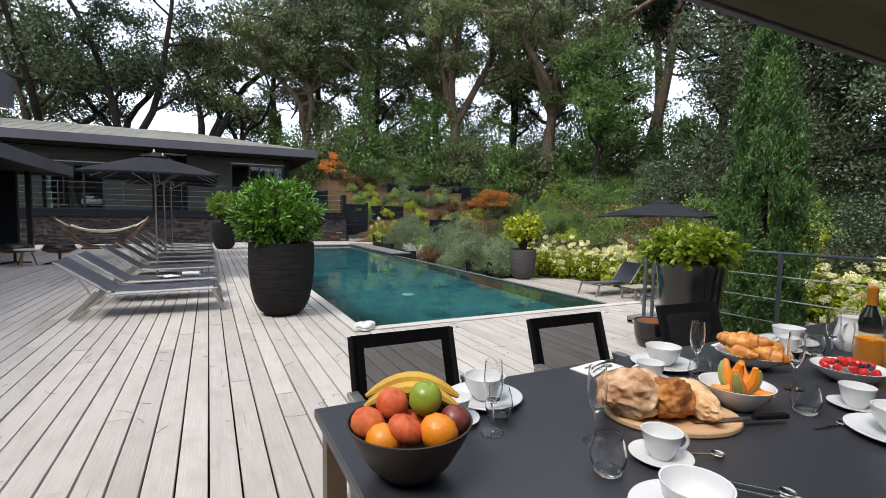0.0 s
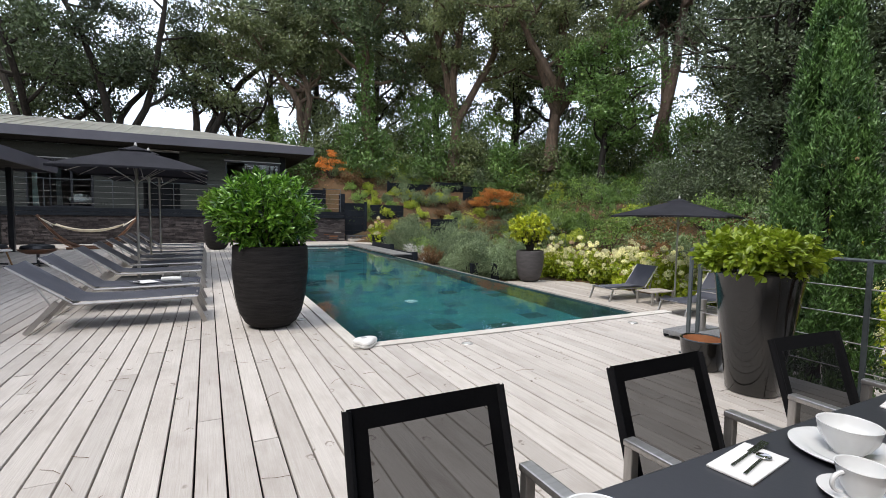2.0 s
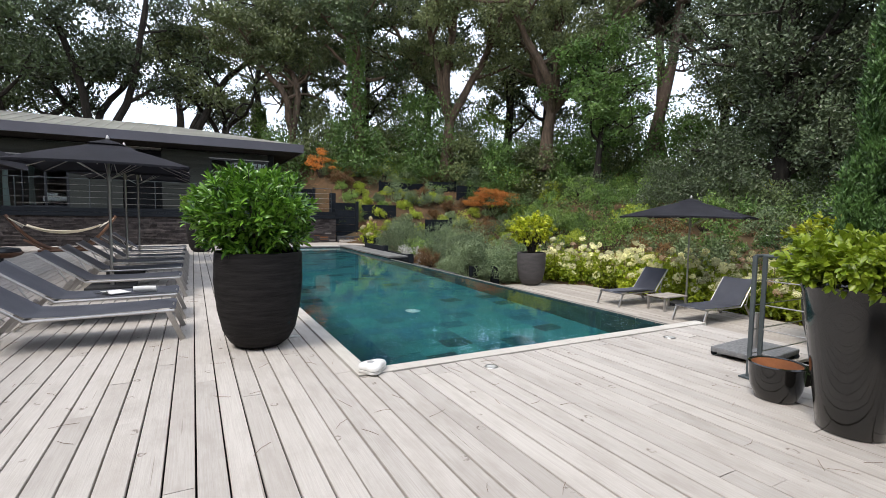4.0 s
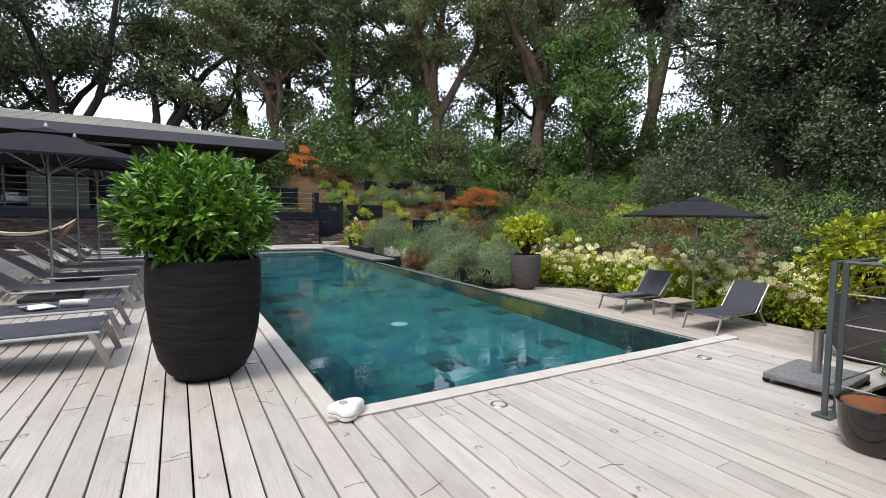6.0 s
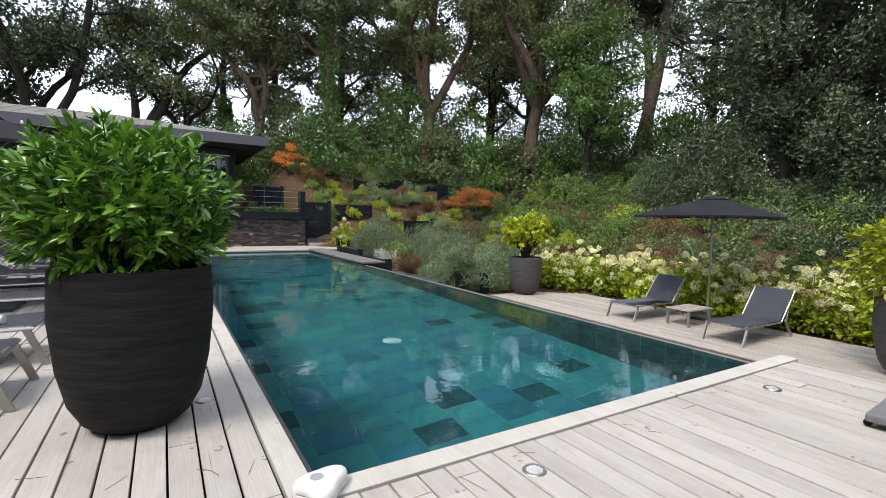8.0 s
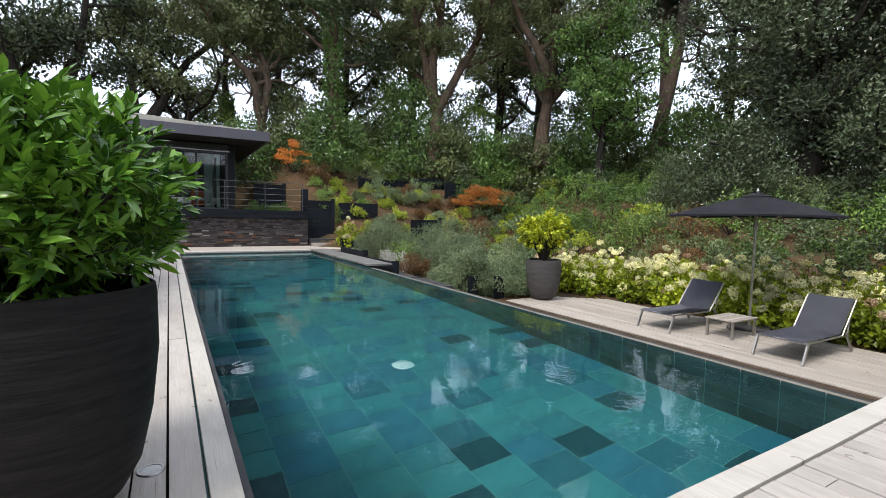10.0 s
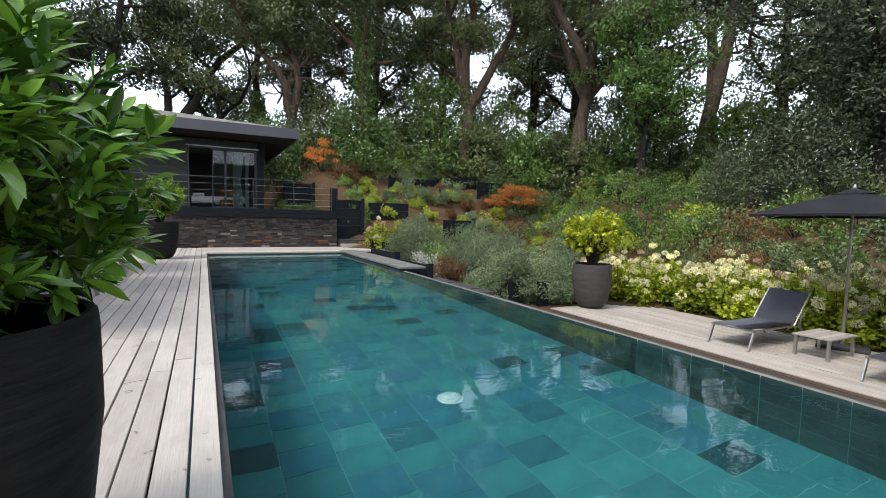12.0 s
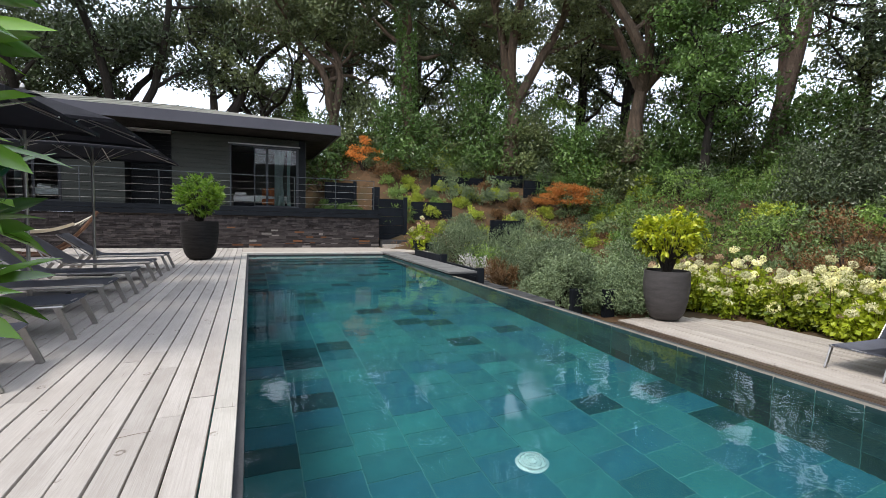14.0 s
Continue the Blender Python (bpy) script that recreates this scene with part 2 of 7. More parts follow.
OAK_PALE = leaf_mat("pale_oak_leaf", (0.075, 0.105, 0.04), (0.32, 0.36, 0.15), 0.38, 0.15)
OAK_DARK = leaf_mat("dark_oak_leaf", (0.024, 0.044, 0.017), (0.115, 0.155, 0.062), 0.38, 0.08)
HOLM_LEAF = leaf_mat("holm_oak_leaf", (0.026, 0.042, 0.018), (0.125, 0.16, 0.082), 0.35, 0.08)
IVY_LEAF = leaf_mat("ivy_leaf", (0.028, 0.070, 0.014), (0.15, 0.25, 0.055), 0.35, 0.15)
PINE_LEAF = leaf_mat("pine_needle", (0.020, 0.035, 0.015), (0.055, 0.080, 0.035))
LAUREL_PALE = leaf_mat("young_laurel_leaf", (0.06, 0.16, 0.012), (0.36, 0.54, 0.06), 0.35, 0.3)
LAUREL = leaf_mat("laurel_leaf", (0.012, 0.055, 0.008), (0.19, 0.37, 0.042), 0.22, 0.12, 4.0, 0.85)
PITTO = leaf_mat("bright_green_leaf", (0.16, 0.28, 0.015), (0.52, 0.64, 0.06), 0.35, 0.35)
CITRUS = leaf_mat("citrus_leaf", (0.17, 0.26, 0.014), (0.66, 0.66, 0.04), 0.35, 0.35, 3.0, 0.8)
GREYBUSH = leaf_mat("grey_green_leaf", (0.040, 0.070, 0.030), (0.25, 0.32, 0.16), 0.5, 0.12)
HEDGE = leaf_mat("hedge_leaf", (0.012, 0.030, 0.010), (0.085, 0.13, 0.05), 0.35, 0.06)
THICKET = leaf_mat("thicket_leaf", (0.045, 0.080, 0.028), (0.23, 0.30, 0.12), 0.45, 0.12)
MIDBUSH = leaf_mat("mid_green_leaf", (0.045, 0.11, 0.018), (0.28, 0.41, 0.085), 0.45, 0.18)
LIMEBUSH = leaf_mat("lime_leaf", (0.12, 0.20, 0.016), (0.50, 0.55, 0.06), 0.5, 0.22)
ORANGE = leaf_mat("orange_maple_leaf", (0.52, 0.17, 0.03), (0.85, 0.36, 0.08), 0.55, 0.4)
LITTER = leaf_mat("fallen_leaf", (0.14, 0.06, 0.022), (0.36, 0.20, 0.09), 0.7, 0.1)
BROWNBUSH = leaf_mat("bronze_leaf", (0.08, 0.045, 0.018), (0.28, 0.15, 0.055), 0.6, 0.3)
CYPRESS = leaf_mat("cypress_spray", (0.007, 0.030, 0.006), (0.13, 0.26, 0.055), 0.55, 0.08, 4.0, 0.3)
HYD_LEAF = leaf_mat("hydrangea_leaf", (0.09, 0.16, 0.008), (0.46, 0.52, 0.03), 0.45, 0.35)
HYD_FLOWER = leaf_mat("hydrangea_bloom", (0.74, 0.71, 0.36), (0.92, 0.88, 0.62), 0.7, 0.3)
HYD_PINK = leaf_mat("faded_bloom", (0.42, 0.24, 0.16), (0.72, 0.55, 0.40), 0.7, 0.3)
WHITE_FLOWER = leaf_mat("white_bloom", (0.6, 0.58, 0.52), (0.85, 0.84, 0.8), 0.7, 0.3)
WINDOW = glass_mat("window_glass", (0.85, 0.9, 0.9))
GLASS = glass_mat("drinking_glass", (0.97, 0.98, 0.98))

for dull in (CHARCOAL, POT, STONE, STONE_RUST, SIDING, SIDING_SHADED, SOFFIT, CANOPY, GAP_SHADE):
    dull.node_tree.nodes["Principled BSDF"].inputs["Specular IOR Level"].default_value = 0.1


# ---- mesh helpers ----
def mesh_object(name, bm, material, parent=None, label="", smooth=False):
    me = bpy.data.meshes.new(name)
    bmesh.ops.recalc_face_normals(bm, faces=bm.faces)
    bm.to_mesh(me)
    bm.free()
    me.materials.append(material)
    if smooth:
        me.polygons.foreach_set("use_smooth", [True] * len(me.polygons))
        me.set_sharp_from_angle(angle=radians(40))
    ob = new(name, me)
    if parent:
        ob.parent = parent
    if label:
        ob["label"] = label
    return ob


def part(name, bm, material, parent, label="", smooth=False):
    return mesh_object(name, bm, material, parent, label, smooth)


def thing(name, m, label, category, group="", kind=""):
    ob = new(name)
    ob.empty_display_size = 0.1
    ob.matrix_basis = m
    return tagged(ob, label, category, group, kind)


def solid(name, bm, material, label, category="", group="", kind="", smooth=False):
    return tagged(mesh_object(name, bm, material, smooth=smooth), label, category, group, kind)


def box(bm, lo, hi, bevel=0.0, m=None):
    vs = [bm.verts.new((x, y, z)) for x in (lo[0], hi[0]) for y in (lo[1], hi[1]) for z in (lo[2], hi[2])]
    fs = [bm.faces.new([vs[i] for i in q]) for q in ((0, 1, 3, 2), (4, 6, 7, 5), (0, 4, 5, 1), (2, 3, 7, 6), (0, 2, 6, 4), (1, 5, 7, 3))]
    if bevel:
        es = list({e for f in fs for e in f.edges})
        r = bmesh.ops.bevel(bm, geom=es, offset=bevel, segments=2, affect="EDGES", profile=0.6)
        vs = list({v for f in r["faces"] for v in f.verts} | {v for v in vs if v.is_valid})
    if m is not None:
        bmesh.ops.transform(bm, matrix=m, verts=[v for v in vs if v.is_valid])
    return bm


def boxed(lo, hi, bevel=0.0):
    return box(bmesh.new(), lo, hi, bevel)


def tube(bm, pts, radii, seg=8, cap=True):
    """A round bar through the points, with a radius at each."""
    pts = [Vector(p) for p in pts]
    if not hasattr(radii, "__len__"):
        radii = [radii] * len(pts)
    rings, side = [], None
    for i, p in enumerate(pts):
        d = (pts[min(i + 1, len(pts) - 1)] - pts[max(i - 1, 0)]).normalized()
        if side is None:
            side = d.orthogonal().normalized()
        side = (side - d * side.dot(d)).normalized()
        up = d.cross(side)
        rings.append([bm.verts.new(p + radii[i] * (side * math.cos(a) + up * math.sin(a))) for a in (2 * math.pi * k / seg for k in range(seg))])
    for a, b in zip(rings, rings[1:]):
        for k in range(seg):
            bm.faces.new((a[k], a[(k + 1) % seg], b[(k + 1) % seg], b[k]))
    if cap:
        bm.faces.new(list(reversed(rings[0])))
        bm.faces.new(rings[-1])
    return bm


def lathe(bm, profile, seg=32, at=(0, 0, 0), wobble=0.0):
    """Turns (radius, height) pairs round the upright axis."""
    rings = []
    for r, z in profile:
        if r < 1e-5:
            rings.append([bm.verts.new((at[0], at[1], at[2] + z))])
        else:
            rings.append([bm.verts.new((at[0] + r * math.cos(a) * (1 + wobble * math.sin(3 * a + 9 * z)), at[1] + r * math.sin(a) * (1 + wobble * math.cos(2 * a + 5 * z)), at[2] + z))
                          for a in (2 * math.pi * k / seg for k in range(seg))])
    for a, b in zip(rings, rings[1:]):
        if len(a) == 1 and len(b) == 1:
            continue
        for k in range(seg):
            j = (k + 1) % seg
            if len(a) == 1:
                bm.faces.new((a[0], b[j], b[k]))
            elif len(b) == 1:
                bm.faces.new((a[k], a[j], b[0]))
            else:
                bm.faces.new((a[k], a[j], b[j], b[k]))
    return bm


def np_mesh(name, verts, faces, material, parent=None, label=""):
    me = bpy.data.meshes.new(name)
    me.from_pydata(verts.tolist() if hasattr(verts, "tolist") else verts, [], faces.tolist() if hasattr(faces, "tolist") else faces)
    for m in (material if isinstance(material, (list, tuple)) else [material]):
        me.materials.append(m)
    ob = new(name, me)
    if parent:
        ob.parent = parent
    if label:
        ob["label"] = label
    return ob


def leaf_arrays(rng, centres, radii, per, length, width, up=0.35, shell=0.45, droop=0.0, outward=0.25, arch=0.15, facing=1.0):
    """Leaves scattered over puffs: every leaf is a folded blade of its own. Returns points and faces."""
    centres, radii = np.asarray(centres, float), np.asarray(radii, float)
    if radii.ndim == 1:
        radii = np.stack([radii, radii, radii], 1)
    n = len(centres) * per
    d = rng.normal(size=(n, 3))
    d /= np.linalg.norm(d, axis=1, keepdims=True)
    r = shell + (1 - shell) * rng.random((n, 1)) ** 0.6
    base = np.repeat(centres, per, 0) + d * r * np.repeat(radii, per, 0)
    way = rng.normal(size=(n, 3)) * (1 - outward) + d * outward * 1.6
    way[:, 2] += up - droop
    way /= np.linalg.norm(way, axis=1, keepdims=True)
    face = d * facing + rng.normal(size=(n, 3)) * 0.42
    face[:, 2] += 0.35 * facing
    side = np.cross(way, face)
    side /= np.linalg.norm(side, axis=1, keepdims=True) + 1e-9
    nor = np.cross(side, way)
    ln = length * (0.6 + 0.7 * rng.random((n, 1)))
    wd = width * (0.6 + 0.7 * rng.random((n, 1)))
    mid = base + way * ln * 0.5 + nor * ln * arch
    v = np.stack([base, mid + side * wd * 0.5, base + way * ln, mid - side * wd * 0.5], 1).reshape(-1, 3)
    f = np.arange(n * 4).reshape(-1, 4)
    return v, f


def long_leaves(rng, base, way, length, width, bend=0.25):
    """Larger blades of eight quads each with a midrib fold and a bend, for leaves seen close."""
    n = len(base)
    way = way / np.linalg.norm(way, axis=1, keepdims=True)
    side = np.cross(way, np.array([0, 0, 1.0]) + 0.6 * rng.normal(size=(n, 3)))
    side /= np.linalg.norm(side, axis=1, keepdims=True) + 1e-9
    nor = np.cross(side, way)
    nor *= np.where(nor[:, 2:3] < 0, -1, 1)
    ln = length * (0.65 + 0.6 * rng.random((n, 1)))
    wd = width * (0.7 + 0.5 * rng.random((n, 1)))
    b = bend * (0.4 + rng.random((n, 1)))
    rows = []
    for s, w in ((0.0, 0.10), (0.2, 0.62), (0.45, 1.0), (0.75, 0.78), (1.0, 0.03)):
        c = base + way * ln * s - nor * ln * b * s * s
        rows.append(c - side * wd * 0.5 * w + nor * wd * 0.18 * w)
        rows.append(c)
        rows.append(c + side * wd * 0.5 * w + nor * wd * 0.18 * w)
    v = np.stack(rows, 1).reshape(-1, 3)
    q = np.array([[3 * i + j, 3 * i + j + 1, 3 * i + j + 4, 3 * i + j + 3] for i in range(4) for j in range(2)])
    f = (np.arange(n)[:, None, None] * 15 + q[None]).reshape(-1, 4)
    return v, f


# ---- ground ----
POOL_X0, POOL_X1, POOL_Y0, POOL_Y1 = 1.495, 5.476, 4.89, 19.95
LOW = -0.745


def smooth_step(a, b, x):
    t = min(1.0, max(0.0, (x - a) / (b - a)))
    return t * t * (3 - 2 * t)


def ground_z(x, y):
    """The garden: a bed beside the pool, a bank behind it and a flat lower garden on the deck's far side."""
    bed = LOW - 0.03 + 0.62 * smooth_step(12.4, 21.5, y)
    bank = 4.6 * smooth_step(19.5, 33.0, y + 0.12 * max(0.0, x - 8)) * smooth_step(5.0, 8.0, x + 0.35 * max(0, y - 26))
    bank_r = 3.4 * smooth_step(11.5, 24.0, x + 0.0 * y) * smooth_step(2.0, 13.0, y)
    z = bed + max(bank, bank_r * 0.9) + 0.25 * min(bank, bank_r)
    if x < 6.0 and y < 23:
        z = min(z, -1.6 if y < 22.4 else -0.1)
    far = math.hypot(x - 5, y - 15)
    if far > 45:
        z -= (far - 45) * 0.04
    return z + 0.10 * noise.noise((x * 0.5, y * 0.5, 0)) * smooth_step(0.2, 1.5, z - LOW)


def build_ground():
    xs = sorted(set([-400, -200, -100, -60, -40, -30] + [-24 + 2 * i for i in range(12)] + [0.5 * i for i in range(0, 61)] + [32, 36, 42, 50, 65, 90, 140, 220, 400]))
    ys = sorted(set([-400, -200, -90, -40, -20, -10, -4] + [0.5 * i for i in range(-4, 73)] + [38, 41, 45, 50, 60, 80, 120, 200, 400]))
    v = np.array([(x, y, ground_z(x, y)) for y in ys for x in xs])
    w = len(xs)
    f = np.array([(j * w + i, j * w + i + 1, j * w + w + i + 1, j * w + w + i) for j in range(len(ys) - 1) for i in range(w - 1)])
    ob = np_mesh("ground", v, f, EARTH)
    return tagged(ob, "brown needle-strewn earth of a rising garden bank", "ground", kind="structure")


build_ground()


# ---- pool ----
def build_pool():
    shell = bmesh.new()
    box(shell, (POOL_X0 - 0.25, POOL_Y0 - 0.25, -1.45), (POOL_X1 + 0.12, POOL_Y1 + 0.25, -1.215))
    box(shell, (POOL_X0 - 0.25, POOL_Y0 - 0.25, -1.215), (POOL_X0, POOL_Y1 + 0.25, -0.05))
    box(shell, (POOL_X1, POOL_Y0 - 0.25, -1.215), (POOL_X1 + 0.12, POOL_Y1 + 0.25, -0.08))
    box(shell, (POOL_X0, POOL_Y0 - 0.25, -1.215), (POOL_X1, POOL_Y0, -0.05))
    box(shell, (POOL_X0, POOL_Y1, -1.215), (POOL_X1, POOL_Y1 + 0.25, -0.05))
    for i, (y, z) in enumerate(((19.3, -0.28), (18.9, -0.55), (18.5, -0.82))):
        box(shell, (POOL_X0 + 0.002, y, -1.21), (POOL_X1 - 0.002, POOL_Y1 - 0.002 * (i + 1), z))
    pool = solid("pool", shell, GROUT, "long rectangular swimming pool lined with dark slate tiles", "pool", kind="structure")
    return pool


pool = build_pool()


def build_water():
    m = bpy.data.materials.new("pool_water")
    m.use_nodes = True
    n, l = m.node_tree.nodes, m.node_tree.links
    p = n["Principled BSDF"]
    p.inputs["Base Color"].default_value = (0.62, 0.93, 0.92, 1)
    p.inputs["Roughness"].default_value, p.inputs["IOR"].default_value = 0.0, 1.33
    p.inputs["Transmission Weight"].default_value = 1.0
    co, ns, wv, bp = n.new("ShaderNodeTexCoord"), n.new("ShaderNodeTexNoise"), n.new("ShaderNodeTexNoise"), n.new("ShaderNodeBump")
    ns.inputs["Scale"].default_value, ns.inputs["Detail"].default_value = 3.6, 3
    wv.inputs["Scale"].default_value, wv.inputs["Detail"].default_value = 14.0, 2
    ad = n.new("ShaderNodeMath")
    ad.operation = "MULTIPLY_ADD"
    ad.inputs[1].default_value = 0.18
    l.new(co.outputs["Object"], ns.inputs["Vector"])
    l.new(co.outputs["Object"], wv.inputs["Vector"])
    l.new(wv.outputs[0], ad.inputs[0])
    l.new(ns.outputs[0], ad.inputs[2])
    bp.inputs["Strength"].default_value, bp.inputs["Distance"].default_value = 0.07, 0.03
    l.new(ad.outputs[0], bp.inputs["Height"])
    l.new(bp.outputs[0], p.inputs["Normal"])
    v = np.array([(POOL_X0 - 0.01, POOL_Y0 - 0.01, -0.066), (POOL_X1 + 0.004, POOL_Y0 - 0.01, -0.066), (POOL_X1 + 0.004, POOL_Y1 + 0.01, -0.066), (POOL_X0 - 0.01, POOL_Y1 + 0.01, -0.066)])
    ob = np_mesh("water", v, np.array([[0, 1, 2, 3]]), m)
    ob.visible_shadow = False
    return tagged(ob, "clear still teal pool water with faint ripples", "water", kind="structure")


build_water()


# ---- terrace structures ----
def build_stone_wall():
    wall = solid("wall_stone_terrace", boxed((-9.0, 22.56, -0.3), (6.0, 22.95, 1.07)), GAP_SHADE, "low terrace wall faced with stacked dark slate", "wall", kind="structure")
    rng = random.Random(5)
    near, rest = [], []
    z = 0.0
    while z < 1.05:
        h = min(rng.choice((0.028, 0.036, 0.045, 0.055, 0.07)), 1.07 - z)
        x = -9.0 + rng.random() * 0.2
        while x < 5.99:
            w = min(rng.uniform(0.10, 0.42), 6.0 - x)
            (near if x > 0.3 and z > -1 and len(near) < 300 else rest).append((x, z, w, h, rng.uniform(0.0, 0.035), rng.random()))
            x += w
        z += h
    unit = boxed((0.002, 0, 0.002), (0.998, 1, 0.998))
    bmesh.ops.bevel(unit, geom=list(unit.edges), offset=0.04, segments=1, affect="EDGES")
    bms = {}
    for k, ma in (("a", STONE), ("b", STONE_RUST), ("c", STONE_PALE)):
        me = bpy.data.meshes.new("stone")
        bmesh.ops.recalc_face_normals(unit, faces=unit.faces)
        unit.to_mesh(me)
        me.materials.append(ma)
        bms[k] = me
    unit.free()
    for x, z, w, h, d, r in near:
        ob = new("stone", bms["b" if r < 0.045 else "c" if r < 0.09 else "a"])
        ob.parent = wall
        ob.matrix_basis = Matrix.LocRotScale((x, 22.5 - d, z), None, (w, 0.07 + d, h))
    bm = bmesh.new()
    for x, z, w, h, d, r in rest:
        box(bm, (x + 0.003, 22.5 - d, z + 0.003), (x + w - 0.003, 22.56, z + h - 0.003))
    tagged(part("stone_courses", bm, STONE, wall), kind="stuff")
    return wall


build_stone_wall()


def boards_wall(parent, x0, x1, y, z0, z1, material, pitch=0.155, axis="x", name="clapboard"):
    """Lapped boards on a wall face that looks along -y, or along +x where axis is y."""
    z = z0
    while z < z1 - 0.02:
        h = min(pitch, z1 - z)
        bm = bmesh.new()
        a = [(y, z), (y - 0.032, z), (y - 0.008, z + h - 0.006), (y, z + h - 0.004)]
        if axis == "x":
            ra, rb = [bm.verts.new((x0, p, q)) for p, q in a], [bm.verts.new((x1, p, q)) for p, q in a]
        else:
            ra, rb = [bm.verts.new((2 * y - p, x0, q)) for p, q in a], [bm.verts.new((2 * y - p, x1, q)) for p, q in a]
        for i in range(4):
            bm.faces.new((ra[i], ra[(i + 1) % 4], rb[(i + 1) % 4], rb[i]))
        bm.faces.new(ra)
        bm.faces.new(rb)
        part(name, bm, material, parent)
        z += h


FLOOR_T, WALL_Y, HOUSE_X = 1.30, 23.9, 3.5


def build_house():
    cap = thing("terrace_edge", Matrix.Identity(4), "charcoal painted timber edge of the raised terrace", "terrace edge", kind="structure")
    part("plank", boxed((-9.0, 22.40, 1.075), (6.03, 22.47, 1.22), 0.008), CHARCOAL, cap)
    part("plank", boxed((-9.0, 22.40, 1.228), (6.03, 22.47, 1.38), 0.008), CHARCOAL, cap)
    part("end_plank", boxed((5.96, 22.472, 1.075), (6.03, 27.0, 1.38), 0.008), CHARCOAL, cap)
    solid("floor_terrace", boxed((-12.0, 22.475, 1.15), (5.955, 29.5, FLOOR_T)), DECK_LOW, "timber floor of the raised house terrace", "floor", kind="structure")
    wall = thing("wall_house_front", Matrix.Identity(4), "grey-green clapboard front wall of a low house", "wall", kind="structure")
    spans = ((-12.0, -6.05, FLOOR_T, 3.88), (-6.05, -3.93, 3.33, 3.88), (-3.93, -2.23, FLOOR_T, 3.88), (-0.88, 0.92, FLOOR_T, 3.88), (0.92, 3.26, 3.62, 3.88), (3.26, HOUSE_X, FLOOR_T, 3.88))
    for x0, x1, z0, z1 in spans:
        part("wall_core", boxed((x0, WALL_Y, z0), (x1, WALL_Y + 0.2, z1)), SIDING_SHADED, wall)
        if x1 - x0 > 0.5:
            boards_wall(wall, x0 + 0.003, x1 - 0.003, WALL_Y - 0.001, z0, z1, SIDING)
    # recess boards take the near-black colour for the shade inside
    part("recess_back", boxed((-2.23, WALL_Y + 0.9, FLOOR_T), (-0.88, WALL_Y + 1.0, 3.88)), SIDING_SHADED, wall)
    boards_wall(wall, -2.2, -0.9, WALL_Y + 0.898, FLOOR_T, 3.88, SIDING_SHADED)
    part("recess_side", boxed((-2.3, WALL_Y + 0.2, FLOOR_T), (-2.23, WALL_Y + 0.9, 3.88)), SIDING_SHADED, wall)
    part("recess_side", boxed((-0.88, WALL_Y + 0.2, FLOOR_T), (-0.81, WALL_Y + 0.9, 3.88)), SIDING_SHADED, wall)
    side = thing("wall_house_side", Matrix.Identity(4), "grey-green clapboard side wall of a low house", "wall", kind="structure")
    part("wall_core", boxed((HOUSE_X - 0.2, WALL_Y + 0.2, FLOOR_T), (HOUSE_X, 29.0, 3.88)), SIDING_SHADED, side)
    boards_wall(side, WALL_Y, 29.0, HOUSE_X + 0.001, FLOOR_T, 3.88, SIDING, axis="y")
    back = bmesh.new()
    box(back, (-12.0, 28.8, FLOOR_T), (HOUSE_X - 0.2, 29.0, 3.88))
    box(back, (-12.2, WALL_Y, FLOOR_T), (-12.0, 29.0, 3.88))
    box(back, (-0.3, WALL_Y + 1.0, FLOOR_T), (-0.2, 28.8, 3.88))
    box(back, (-3.2, WALL_Y + 1.0, FLOOR_T), (-3.1, 28.8, 3.88))
    solid("wall_house_inner", back, mat("warm_grey_plaster", (0.22, 0.21, 0.195), (0.17, 0.165, 0.15), 2, 0.9), "pale plaster inner walls of the house", "wall", kind="structure")
    solid("ceiling", boxed((-12.0, WALL_Y + 0.2, 3.89), (HOUSE_X - 0.2, 28.8, 3.91)), LID, "white ceiling of the house rooms", "ceiling", kind="structure")
    # roof
    ex0, ex1, ey0, ey1, ez = -14.0, 4.45, 22.17, 30.5, 4.235
    rx0, rx1, ry, rz = -9.0, -0.6, 26.4, 5.22
    roof = bmesh.new()
    c = [roof.verts.new(p) for p in ((ex0, ey0, ez), (ex1, ey0, ez), (ex1, ey1, ez), (ex0, ey1, ez), (rx0, ry, rz), (rx1, ry, rz))]
    for q in ((0, 1, 5, 4), (1, 2, 5), (2, 3, 4, 5), (3, 0, 4)):
        roof.faces.new([c[i] for i in q])
    bmesh.ops.solidify(roof, geom=list(roof.faces), thickness=0.05)
    top = solid("roof_house", roof, ROOF, "low-pitched pale zinc hipped roof with standing seams", "roof", kind="structure")
    x = ex0 + 0.3
    while x < ex1 - 0.1:
        f = 1.0
        if x > rx1:
            f = (ex1 - x) / (ex1 - rx1)
        if x < rx0:
            f = (x - ex0) / (rx0 - ex0)
        bm = bmesh.new()
        y1, z1 = ey0 + (ry - ey0) * f, ez + (rz - ez) * f
        box(bm, (x - 0.012, 0, 0.0), (x + 0.012, 1, 0.022))
        for v in bm.verts:
            k = v.co.y
            v.co.y, v.co.z = ey0 + (y1 - ey0) * k, ez + (z1 - ez) * k + v.co.z + 0.003
        part("standing_seam", bm, ROOF, top)
        x += 0.44
    eave = thing("eave", Matrix.Identity(4), "grey painted fascia and dark boarded soffit", "eave", kind="structure")
    part("fascia", boxed((ex0, ey0 - 0.05, 3.905), (ex1, ey0, 4.25), 0.006), FASCIA, eave)
